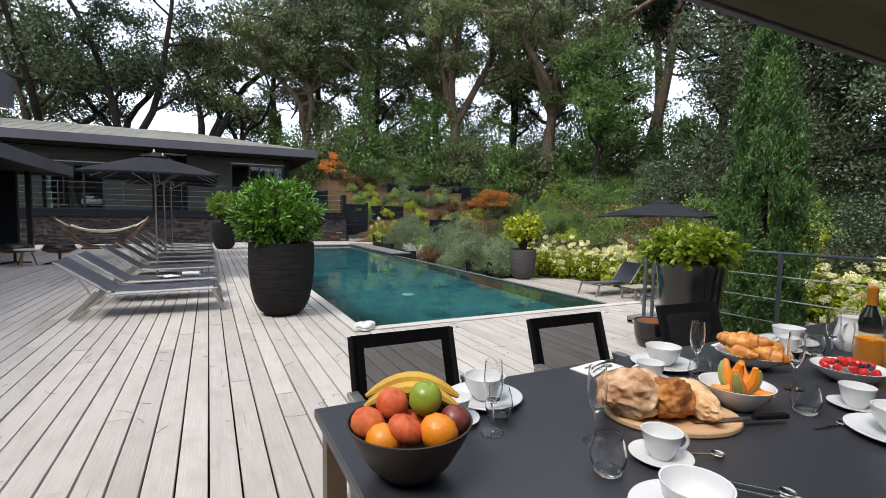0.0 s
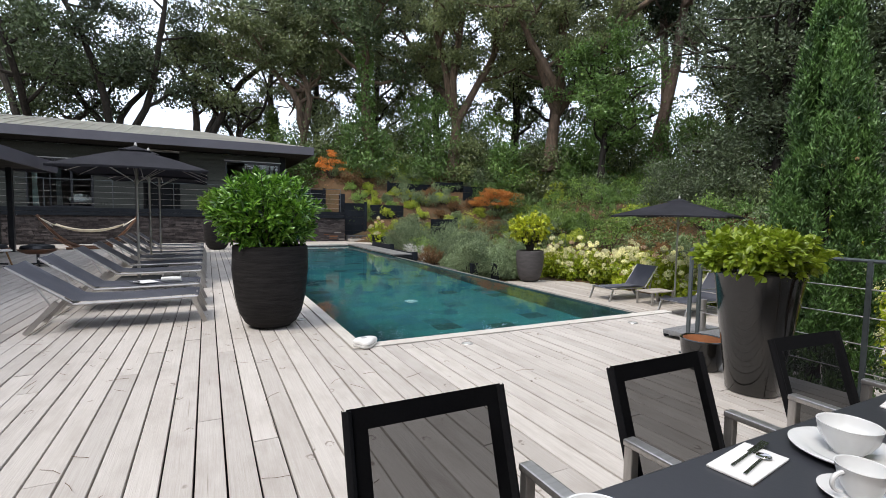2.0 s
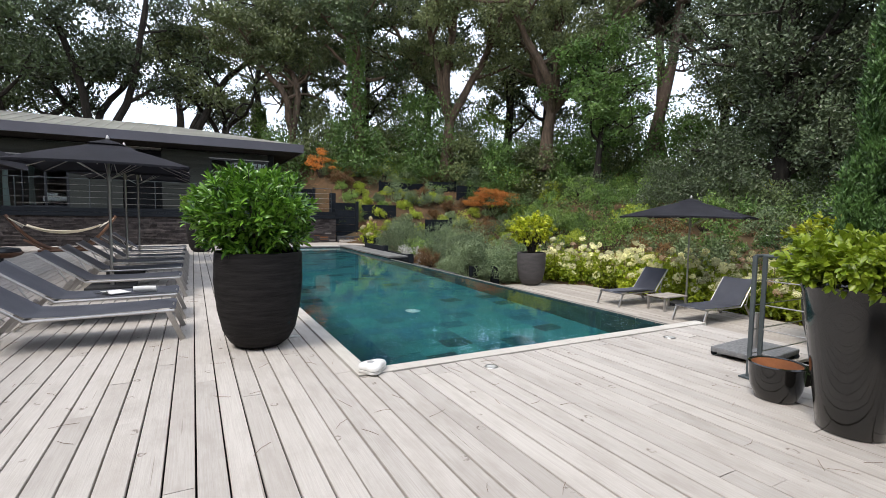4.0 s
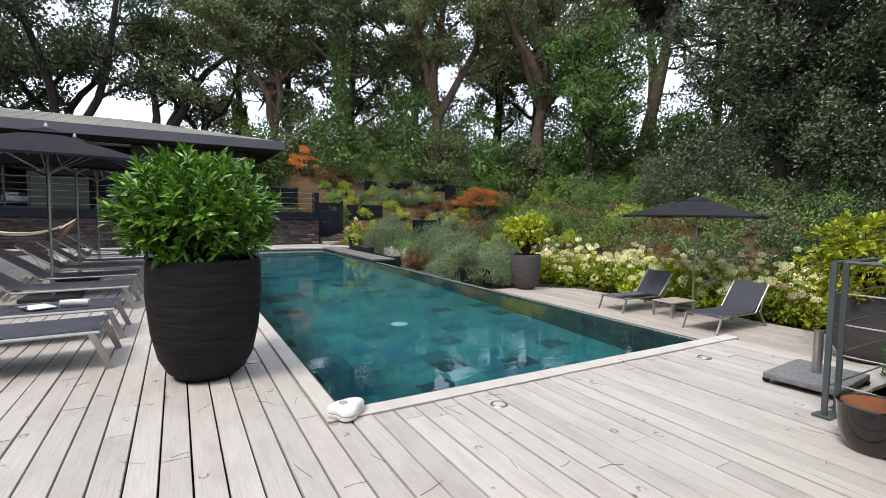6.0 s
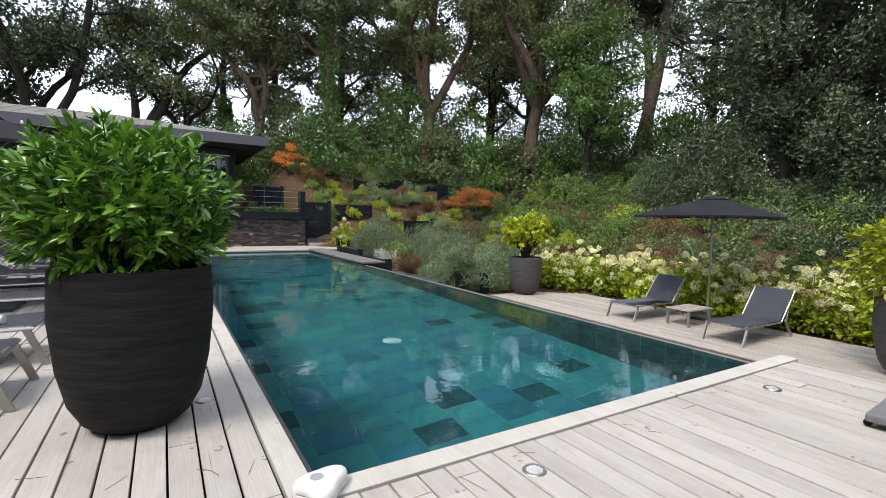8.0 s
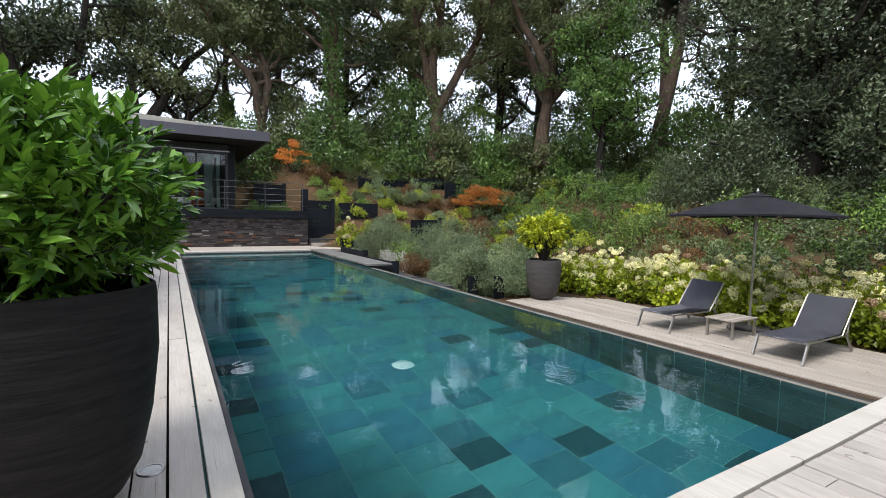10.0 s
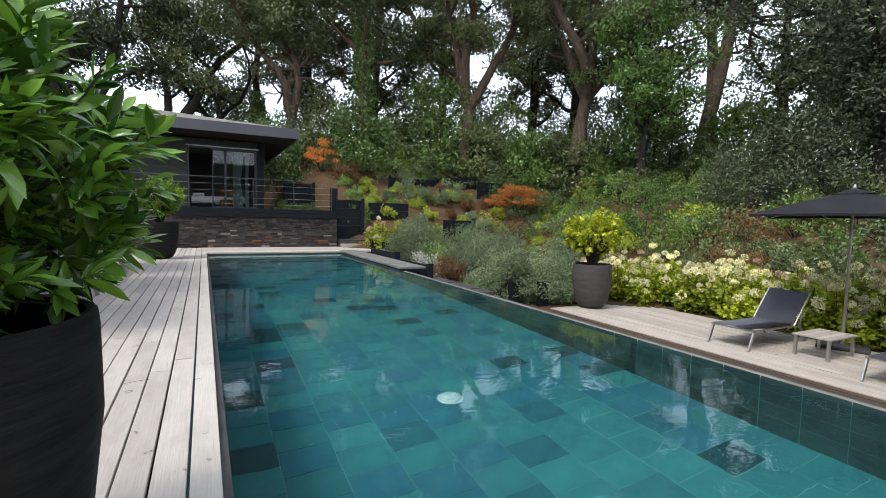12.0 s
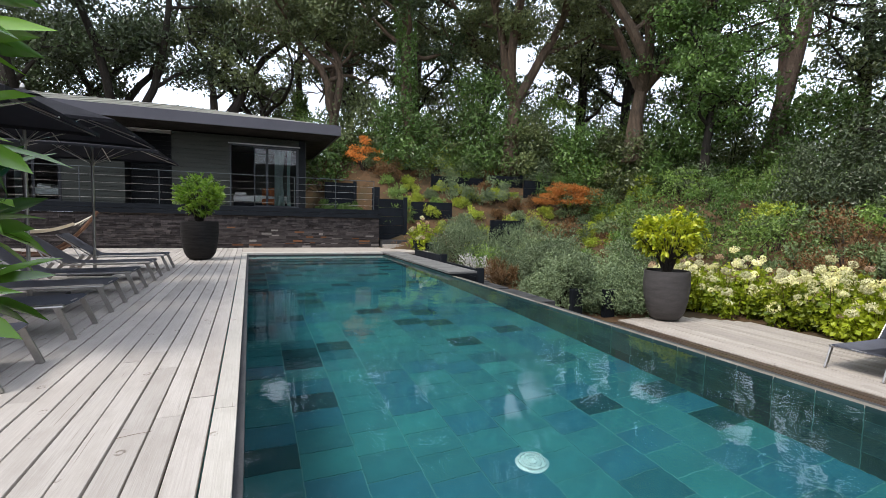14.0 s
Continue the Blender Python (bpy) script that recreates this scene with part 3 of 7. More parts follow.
    part("fascia", boxed((ex1, ey0 - 0.05, 3.905), (ex1 + 0.05, ey1, 4.25), 0.006), FASCIA, eave)
    part("soffit", boxed((ex0, ey0 + 0.002, 3.935), (ex1 - 0.002, ey1, 3.955)), SOFFIT, eave)
    for i in range(11):
        part("soffit_batten", boxed((ex0, ey0 + 0.12 + 0.15 * i, 3.920), (ex1 - 0.02, ey0 + 0.24 + 0.15 * i, 3.932)), SOFFIT, eave)


build_house()


def build_window(name, x0, x1, z0, z1, splits, label):
    win = thing(name, Matrix.Translation((x0, WALL_Y, z0)), label, "window", kind="structure")
    w, h = x1 - x0, z1 - z0
    for lo, hi in (((0, -0.04, 0), (0.05, 0.12, h)), ((w - 0.05, -0.04, 0), (w, 0.12, h)), ((0.05, -0.04, h - 0.06), (w - 0.05, 0.12, h)), ((0.05, -0.04, 0), (w - 0.05, 0.12, 0.05))):
        part("window_frame", boxed(lo, hi, 0.004), FRAME, win)
    part("lintel_strip", boxed((-0.05, -0.07, h), (w + 0.05, -0.03, h + 0.04), 0.004), STEEL, win)
    edges = [0.05] + [w * s for s in splits] + [w - 0.05]
    for i, (a, b) in enumerate(zip(edges, edges[1:])):
        if i == 0:
            continue
        y = 0.03 + 0.03 * (i % 2)
        pane = part("pane", boxed((a + 0.04, y, 0.09), (b - 0.04, y + 0.008, h - 0.1)), WINDOW, win)
        pane.visible_shadow = False
        for lo, hi in (((a, y - 0.015, 0.05), (a + 0.04, y + 0.02, h - 0.06)), ((b - 0.04, y - 0.015, 0.05), (b, y + 0.02, h - 0.06)), ((a + 0.04, y - 0.015, 0.05), (b - 0.04, y + 0.02, 0.09)), ((a + 0.04, y - 0.015, h - 0.1), (b - 0.04, y + 0.02, h - 0.06))):
            part("sash", boxed(lo, hi), FRAME, win)


build_window("window_1", 0.92, 3.26, 1.36, 3.60, (0.34, 0.53), "sliding glazed bedroom door with grey frames, partly open")
build_window("window_2", -6.05, -3.93, 1.36, 3.30, (0.33, 0.66), "sliding glazed door with grey frames, partly open")


def build_curtain(x0, x1, y, z0, z1, label):
    bm = bmesh.new()
    n = 40
    rows = []
    for k, z in ((0, z0), (0.5, (z0 + z1) / 2), (1, z1)):
        pinch = 1 - 0.25 * math.sin(math.pi * k)
        rows.append([bm.verts.new((x0 + (x1 - x0) * i / n * pinch, y + 0.04 * math.sin(i * 1.3) + 0.015 * math.sin(i * 0.6), z)) for i in range(n + 1)])
    for a, b in zip(rows, rows[1:]):
        for i in range(n):
            bm.faces.new((a[i], a[i + 1], b[i + 1], b[i]))
    bmesh.ops.solidify(bm, geom=list(bm.faces), thickness=0.004)
    return solid("curtain", bm, CURTAIN, label, "curtain", "house curtains", smooth=True)


CURTAIN = leaf_mat("pale_blue_linen", (0.62, 0.72, 0.70), (0.66, 0.76, 0.74), 0.9, 0.4)
build_curtain(2.42, 2.80, WALL_Y + 0.2, 1.34, 3.5, "pale mint linen curtain hanging inside the glazed door")
build_curtain(2.86, 3.0, WALL_Y + 0.2, 1.34, 3.5, "narrow pale linen curtain hanging inside the glazed door")
build_curtain(-5.95, -5.75, WALL_Y + 0.3, 1.34, 3.25, "pale mint linen curtain beside the open glazed door")
build_curtain(-5.2, -5.0, WALL_Y + 0.3, 1.34, 3.25, "pale mint linen curtain beside the open glazed door")


def build_bed(m, label):
    bed = thing("bed", m, label, "bed", "house beds")
    part("base", boxed((0, 0, 0.05), (2.0, 1.6, 0.3), 0.02), CHARCOAL, bed)
    for x in (0.05, 1.87):
        for y in (0.05, 1.47):
            part("leg", boxed((x, y, 0), (x + 0.08, y + 0.08, 0.05)), CHARCOAL, bed)
    part("mattress", boxed((0, 0, 0.302), (2.0, 1.6, 0.52), 0.06), LID, bed, "white mattress with white sheet", True)
    part("pillow", boxed((0.05, 0.15, 0.522), (0.45, 0.75, 0.66), 0.06), LID, bed, smooth=True)
    part("pillow", boxed((0.05, 0.85, 0.522), (0.45, 1.45, 0.66), 0.06), LID, bed, smooth=True)


build_bed(pose(1.0, 24.9, FLOOR_T), "low double bed with white linen in the bedroom")
build_bed(pose(-4.9, 24.6, FLOOR_T), "low double bed with white linen behind the open door")
chair_in = thing("lounge_chair", pose(2.0, 24.6, FLOOR_T), "orange upholstered easy chair beside the bed", "chair")
ORANGE_FAB = mat("orange_fabric", (0.42, 0.12, 0.03), (0.3, 0.08, 0.02), 5, 0.85)
part("seat", boxed((0, 0, 0.2), (0.6, 0.6, 0.42), 0.05), ORANGE_FAB, chair_in, smooth=True)
part("backrest", boxed((0, 0.5, 0.42), (0.6, 0.62, 0.85), 0.05), ORANGE_FAB, chair_in, smooth=True)
for x in (0.03, 0.53):
    for y in (0.03, 0.53):
        part("leg", boxed((x, y, 0), (x + 0.04, y + 0.04, 0.2)), TEAK, chair_in)


# ---- railings ----
def build_railing(name, posts, height, cables, label, post_r=0.022, top_r=0.02, flat=False):
    rail = thing(name, Matrix.Translation(posts[0]), label, "railing")
    o = Vector(posts[0])
    for p in posts:
        q = Vector(p) - o
        if flat:
            d = (Vector(posts[-1]) - o).normalized()
            part("post", boxed((q.x - 0.011, q.y - 0.016, q.z), (q.x + 0.011, q.y + 0.016, q.z + height), 0.003), GREY_POST, rail)
        else:
            part("post", tube(bmesh.new(), [q, q + Vector((0, 0, height))], post_r), GREY_POST, rail)
        part("base_plate", boxed((q.x - 0.05, q.y - 0.05, q.z), (q.x + 0.05, q.y + 0.05, q.z + 0.012)), GREY_POST, rail)
    for a, b in zip(posts, posts[1:]):
        a, b = Vector(a) - o, Vector(b) - o
        part("top_rail", tube(bmesh.new(), [a + Vector((0, 0, height)), b + Vector((0, 0, height))], top_r), GREY_POST, rail)
        for k in range(cables):
            z = height * (k + 1) / (cables + 1)
            part("cable", tube(bmesh.new(), [a + Vector((0, 0, z)), b + Vector((0, 0, z))], 0.005, 6), STEEL, rail)
    return rail


GREY_POST = mat("slate_grey_powder_coat", (0.085, 0.10, 0.105), (0.065, 0.078, 0.082), 2, 0.5, metal=0.2, bump=0.02)
build_railing("terrace_railing", [(x, 22.55, FLOOR_T + 0.002) for x in (5.8, 4.4, 3.0, 0.98, -1.05, -3.1, -5.2, -7.3)], 1.13, 4, "slim dark steel cable railing along the raised terrace", 0.014, 0.012)
build_railing("deck_railing", [(4.30, y, 0.002) for y in (3.33, 2.07, 0.8, -0.5, -1.8)], 1.0, 4, "slate-grey steel railing with stretched cables at the deck edge", top_r=0.013, flat=True)

build_railing("stair_railing", [(x, 3.36, 0.002) for x in (4.21, 5.80)], 1.0, 4, "slate-grey steel railing with stretched cables beside the deck corner", top_r=0.013, flat=True)


# ---- left wing and roof over the table ----
OLIVE_BOARD = mat("olive_brown_boards", (0.085, 0.07, 0.045), (0.055, 0.046, 0.03), 1.5, 0.6, bump=0.1, stretch=(0.5, 6, 4))


def build_left_wing():
    # the wing runs on unseen to y -4, added to shade the left deck
    e = thing("eave_left_wing", Matrix.Identity(4), "dark grey fascia and soffit over the covered terrace", "eave", kind="structure")
    part("fascia", boxed((-4.09, -4.0, 2.42), (-4.02, 19.2, 2.74), 0.006), FASCIA, e)
    part("fascia", boxed((-9.0, 19.13, 2.42), (-4.092, 19.2, 2.74), 0.006), FASCIA, e)
    part("soffit", boxed((-9.0, -4.0, 2.5), (-4.093, 19.128, 2.54)), SOFFIT, e)
    part("flat_roof", boxed((-9.0, -4.0, 2.66), (-4.093, 19.128, 2.72)), ROOF, e)
    for x, y in ((-5.05, 18.7), (-5.05, 13.2)):
        post = thing("steel_post", pose(x, y, 0.002), "dark steel post carrying the covered terrace roof", "post", "roof posts", "structure")
        part("shaft", boxed((-0.07, -0.07, 0.0), (0.07, 0.07, 2.497), 0.008), FRAME, post)
        part("base_plate", boxed((-0.11, -0.11, 0), (0.11, 0.11, 0.015)), FRAME, post)
    w = solid("wall_left_wing", boxed((-8.9, -4.0, 0.0), (-8.7, 19.1, 2.498)), SIDING_SHADED, "boarded wall of the covered terrace, coloured dark for shade", "wall", kind="structure")
    boards_wall(w, -4.0, 18.8, -8.7, 0.0, 2.495, SIDING_SHADED, axis="y")
    # near-black end wall stands for the darkness under the eave
    solid("wall_left_end", boxed((-8.7, 18.85, 0.0), (-5.4, 19.05, 2.498)), SIDING_SHADED, "boarded end wall coloured dark for the shade under the terrace roof", "wall", kind="structure")
    # upper storey lengthened out of view, from y 6 to -4, for deck shade
    u = thing("eave_upper_storey", Matrix.Identity(4), "grey fascia of the upper storey roof, extended unseen for shade", "eave", kind="structure")
    part("fascia", boxed((-8.9, -4.0, 3.85), (-4.4, 15.5, 4.6), 0.01), FASCIA, u)
    solid("wall_upper_storey", boxed((-8.9, -4.0, 2.75), (-6.5, 15.0, 3.85)), SIDING_SHADED, "dark boarded upper storey wall, extended unseen to shade the deck", "wall", kind="structure")
    r = thing("ceiling_table_roof", Matrix.Identity(4), "dark boarded ceiling of the roof over the dining table", "ceiling", kind="structure")
    part("ceiling_boards", boxed((2.3, -4.0, 2.575), (5.4, 1.67, 2.61)), OLIVE_BOARD, r)
    part("fascia", boxed((2.3, 1.67, 2.55), (5.4, 1.72, 2.80), 0.006), FASCIA, r)
    for i in range(9):
        part("ceiling_batten", boxed((2.3, -3.91 + 0.62 * i, 2.560), (5.4, -3.31 + 0.62 * i, 2.573), 0.004), OLIVE_BOARD, r)
    # unseen closing wall, raised to 5.7 m to shade the deck and block sky
    solid("wall_behind_table", boxed((-9.0, -4.25, 0.0), (6.5, -4.02, 5.7)), SIDING, "unseen tall grey-green wall added behind the table for shade", "wall", kind="structure")


build_left_wing()


# ---- garden retaining walls, steps, slabs ----
def panel(x0, x1, y, z0, z1, planks=2, post=None, d=0.07):
    g = thing("retaining_panel", pose(x0, y, z0), "charcoal painted timber retaining panel in the planted bank", "retaining wall", "garden retaining panels")
    h = (z1 - z0) / planks
    for i in range(planks):
        part("plank", boxed((0, 0, i * h + 0.003), (x1 - x0, d, (i + 1) * h - 0.003), 0.006), CHARCOAL, g)
    for px in (post or ()):
        part("post", boxed((px - x0 - 0.07, -0.09, -0.5), (px - x0 + 0.07, -0.003, z1 - z0 + 0.08), 0.006), CHARCOAL, g)


panel(6.1, 7.1, 23.0, -0.2, 1.83, 6, (7.15,))
panel(7.75, 9.6, 24.0, 0.1, 1.8, 5)
panel(9.75, 12.6, 27.0, 1.0, 3.2, 6, (9.8,))
panel(12.7, 14.6, 26.5, 1.0, 3.35, 6, (14.5,))
panel(14.1, 17.0, 25.5, 0.8, 3.1, 6)
panel(9.6, 11.0, 20.5, -0.3, 1.12, 4, (10.9,))
panel(6.0, 6.3, 23.6, 0.5, 2.3, 5)
panel(4.6, 6.0, 26.5, 1.2, 2.6, 4, (5.9,))
for i, (y, z) in enumerate(((21.9, 0.0), (22.2, 0.15))):
    st = bmesh.new()
    box(st, (6.06, y, -0.5), (7.05 + 0.35 * (1 - i), 22.98 - 0.3 * (1 - i) if i else 22.2, z + 0.13), 0.008)
    solid("garden_step", st, SLATE if i else DECK_LOW, "dark step rising beside the stone terrace wall", "step", "garden steps", "structure")
for x0, y0, y1, z in ((6.18, 16.9, 18.9, 0.18), (6.3, 15.0, 16.85, 0.02)):
    panel_y = thing("planter_edging", pose(x0, y0, -0.5), "charcoal timber edging of the pool-side bed", "edging", "bed edgings")
    for i in range(3):
        h = (z + 0.5) / 3
        part("plank", boxed((0, 0, i * h + 0.002), (0.09, y1 - y0, (i + 1) * h - 0.002), 0.005), CHARCOAL, panel_y)
    part("post", boxed((0.0, -0.12, 0), (0.16, -0.003, z + 0.53), 0.005), CHARCOAL, panel_y)
for x, y in ((7.6, 14.5), (7.65, 13.2), (8.3, 13.0)):
    solid("bed_post", boxed((x - 0.13, y - 0.1, -0.9), (x + 0.13, y, -0.2), 0.008), CHARCOAL, "short charcoal timber post edging the bed", "post", "bed posts")
rs = random.Random(3)
for i in range(7):
    y = 12.7 + 0.55 * i
    slab = boxed((6.0 + 0.02 * (i % 2), y, -0.50), (6.85 + rs.uniform(-0.06, 0.06), y + 0.50, -0.33 + rs.uniform(-0.01, 0.01)), 0.01)
    solid("slate_slab", slab, SLATE, "dark slate slab stepping along the pool's overflow edge", "slab", "pool edge slabs")
solid("coping_slate", boxed((POOL_X1 + 0.002, 14.62, -0.025), (6.14, 20.3, 0.022), 0.006), mat("pale_slate_coping", (0.20, 0.195, 0.185), (0.12, 0.12, 0.115), 3, 0.6, bump=0.2), "grey slate coping slab along the pool edge", "coping", kind="structure")
solid("coping_far", boxed((POOL_X0 - 0.14, POOL_Y1, -0.03), (POOL_X1, POOL_Y1 + 0.35, 0.02), 0.006), COPING, "bleached coping at the pool's far end", "coping", kind="structure")
solid("deck_far_strip", boxed((POOL_X0 - 0.14, POOL_Y1 + 0.352, -0.06), (7.4, 22.5, 0.0), 0.004), DECK_LOW, "weathered timber strip before the stone wall", "deck", kind="structure")
solid("pool_outer_wall", boxed((POOL_X1 + 0.122, POOL_Y0 - 0.4, -1.4), (POOL_X1 + 0.24, 14.6, -0.085)), SLATE, "dark slate outer wall of the pool's overflow edge", "wall", kind="structure")
solid("overflow_rim", boxed((POOL_X1 + 0.001, POOL_Y0 + 0.01, -0.075), (POOL_X1 + 0.119, 14.6, -0.0635), 0.002), mat("worn_stone_rim", (0.24, 0.22, 0.185), (0.14, 0.125, 0.10), 5, 0.6, bump=0.2), "worn wet stone rim of the overflow edge", "rim", kind="structure")
lin = thing("pool_waterline", Matrix.Identity(4), "dark grey stone band at the pool's waterline", "pool band", kind="structure")
part("band", boxed((POOL_X0 - 0.02, POOL_Y0 - 0.02, -0.16), (POOL_X0 + 0.036, POOL_Y1, -0.032)), SLATE, lin)
part("band", boxed((POOL_X0 + 0.038, POOL_Y0 - 0.02, -0.16), (POOL_X1, POOL_Y0 + 0.011, -0.032)), SLATE, lin)
part("band", boxed((POOL_X0 + 0.038, POOL_Y1 - 0.011, -0.16), (POOL_X1, POOL_Y1 + 0.02, -0.032)), SLATE, lin)
gut = thing("overflow_grating", pose(0, 0, 0), "dark brown timber grating over the pool's overflow channel", "grating", kind="structure")
WETWOOD = mat("wet_brown_timber", (0.085, 0.055, 0.035), (0.04, 0.028, 0.02), 2, 0.4, stretch=(8, 0.6, 4))
for i in range(18):
    part("slat", boxed((POOL_X1 + 0.26 + 0.14 * i, 4.95, LOW - 0.04), (POOL_X1 + 0.385 + 0.14 * i, 12.5, LOW - 0.015), 0.003), WETWOOD, gut)


# ---- decks ----
def plank_mesh(name, material):
    bm = bmesh.new()
    a = [(-0.5, -0.028), (0.5, -0.028), (0.5, -0.003), (0.484, 0.0), (-0.484, 0.0), (-0.5, -0.003)]
    ra, rb = [bm.verts.new((x, 0, z)) for x, z in a], [bm.verts.new((x, 1, z)) for x, z in a]
    for i in range(6):
        bm.faces.new((ra[i], ra[(i + 1) % 6], rb[(i + 1) % 6], rb[i]))
    bm.faces.new(ra)
    bm.faces.new(rb)
    bmesh.ops.recalc_face_normals(bm, faces=bm.faces)
    me = bpy.data.meshes.new(name)
    bm.to_mesh(me)
    bm.free()
    me.materials.append(material)
    return me


PITCH, PITCH_LEFT, GAP = 0.1458, 0.1413, 0.0100


def lay_boards(parent, columns, material, z, near, seed, length=3.9):
    """Boards along y in columns (x of the middle, first y, last y, width); those inside near become single planks."""
    rng = random.Random(seed)
    me = plank_mesh("plank", material)
    single, rest_v, rest_f = 0, [], []
    jobs = []
    for x, y0, y1, w in columns:
        y = y0
        cut = y0 + rng.uniform(0.6, length)
        while y < y1 - 0.05:
            e = min(cut, y1)
            jobs.append((x, y, e, w))
            y, cut = e, e + length
    nx0, nx1, ny0, ny1 = near
    for x, y, e, w in jobs:
        tilt = rng.uniform(-0.003, 0.003)
        if single < 300 and nx0 < x < nx1 and y < ny1 and e > ny0:
            ob = new("plank", me)
            ob.parent = parent
            ob.matrix_basis = Matrix.LocRotScale((x, y + 0.002, z + tilt), None, (w, e - y - 0.004, 1))
            single += 1
        else:
            k = len(rest_v)
            for yy in (y + 0.002, e - 0.002):
                for px, pz in ((-0.5, -0.028), (0.5, -0.028), (0.5, -0.003), (0.484, 0.0), (-0.484, 0.0), (-0.5, -0.003)):
                    rest_v.append((x + px * w, yy, z + pz + tilt))
            for i in range(6):
                j = (i + 1) % 6
                rest_f.append((k + i, k + j, k + 6 + j, k + 6 + i))
            rest_f.append((k + 5, k + 4, k + 3, k + 2, k + 1, k))
            rest_f.append(tuple(k + 6 + i for i in range(6)))
    if rest_v:
        tagged(np_mesh("plank_field", rest_v, rest_f, material, parent), kind="stuff")


def build_decks():
    # base boxes coloured near-black so the gaps between boards look shaded
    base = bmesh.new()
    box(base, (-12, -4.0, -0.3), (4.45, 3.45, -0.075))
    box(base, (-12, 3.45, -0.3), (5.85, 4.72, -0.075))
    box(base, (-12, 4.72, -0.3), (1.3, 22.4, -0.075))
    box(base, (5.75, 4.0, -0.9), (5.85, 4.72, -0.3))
    deck = solid("deck", base, GAP_SHADE, "weathered pale grey timber deck of long boards", "deck", kind="structure")
    cols = []
    cols.append((1.279, -4.0, 22.38, 0.140))
    x = 1.202 - PITCH_LEFT / 2
    while x > -9:
        cols.append((x, -4.0, 22.38, PITCH_LEFT - GAP))
        x -= PITCH_LEFT
    x = 1.356 + PITCH / 2
    while x < 5.80:
        cols.append((x, -4.0 if x < 4.4 else 3.42, 4.742, PITCH - GAP))
        x += PITCH
    lay_boards(deck, sorted(cols, key=lambda c: abs(c[0] - 1.4)), DECK, 0.0, (-2.4, 5.8, -0.4, 9.0), 7)
    cop = thing("coping_timber", Matrix.Identity(4), "bleached timber coping boards around the pool", "coping", kind="structure")
    for i in range(4):
        part("coping_board", boxed((POOL_X0 - 0.132, 4.757 + 3.8 * i, -0.03), (POOL_X0 - 0.006, 4.753 + 3.8 * (i + 1), 0.010), 0.004), COPING, cop)
    for i in range(2):
        part("coping_board", boxed((POOL_X0 + 0.008 + 2.17 * i, 4.752, -0.03), (POOL_X0 + 0.004 + 2.17 * (i + 1), POOL_Y0 + 0.004, 0.010), 0.004), COPING, cop)
    # same near-black base, shading the gaps of the lower deck
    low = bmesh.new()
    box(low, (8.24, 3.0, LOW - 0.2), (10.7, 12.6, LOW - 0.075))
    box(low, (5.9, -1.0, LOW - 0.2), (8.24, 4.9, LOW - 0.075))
    dl = solid("deck_lower", low, GAP_SHADE, "lower weathered timber deck beside the pool", "deck", kind="structure")
    cols = [(8.31 + PITCH * i, 3.0, 12.6 - 0.9 * max(0, 8.31 + PITCH * i - 9.6), PITCH - GAP) for i in range(17)]
    cols += [(5.98 + PITCH * i, -1.0, 4.9, PITCH - GAP) for i in range(15)]
    lay_boards(dl, cols, DECK_LOW, LOW, (0, 12, 2, 12), 9)


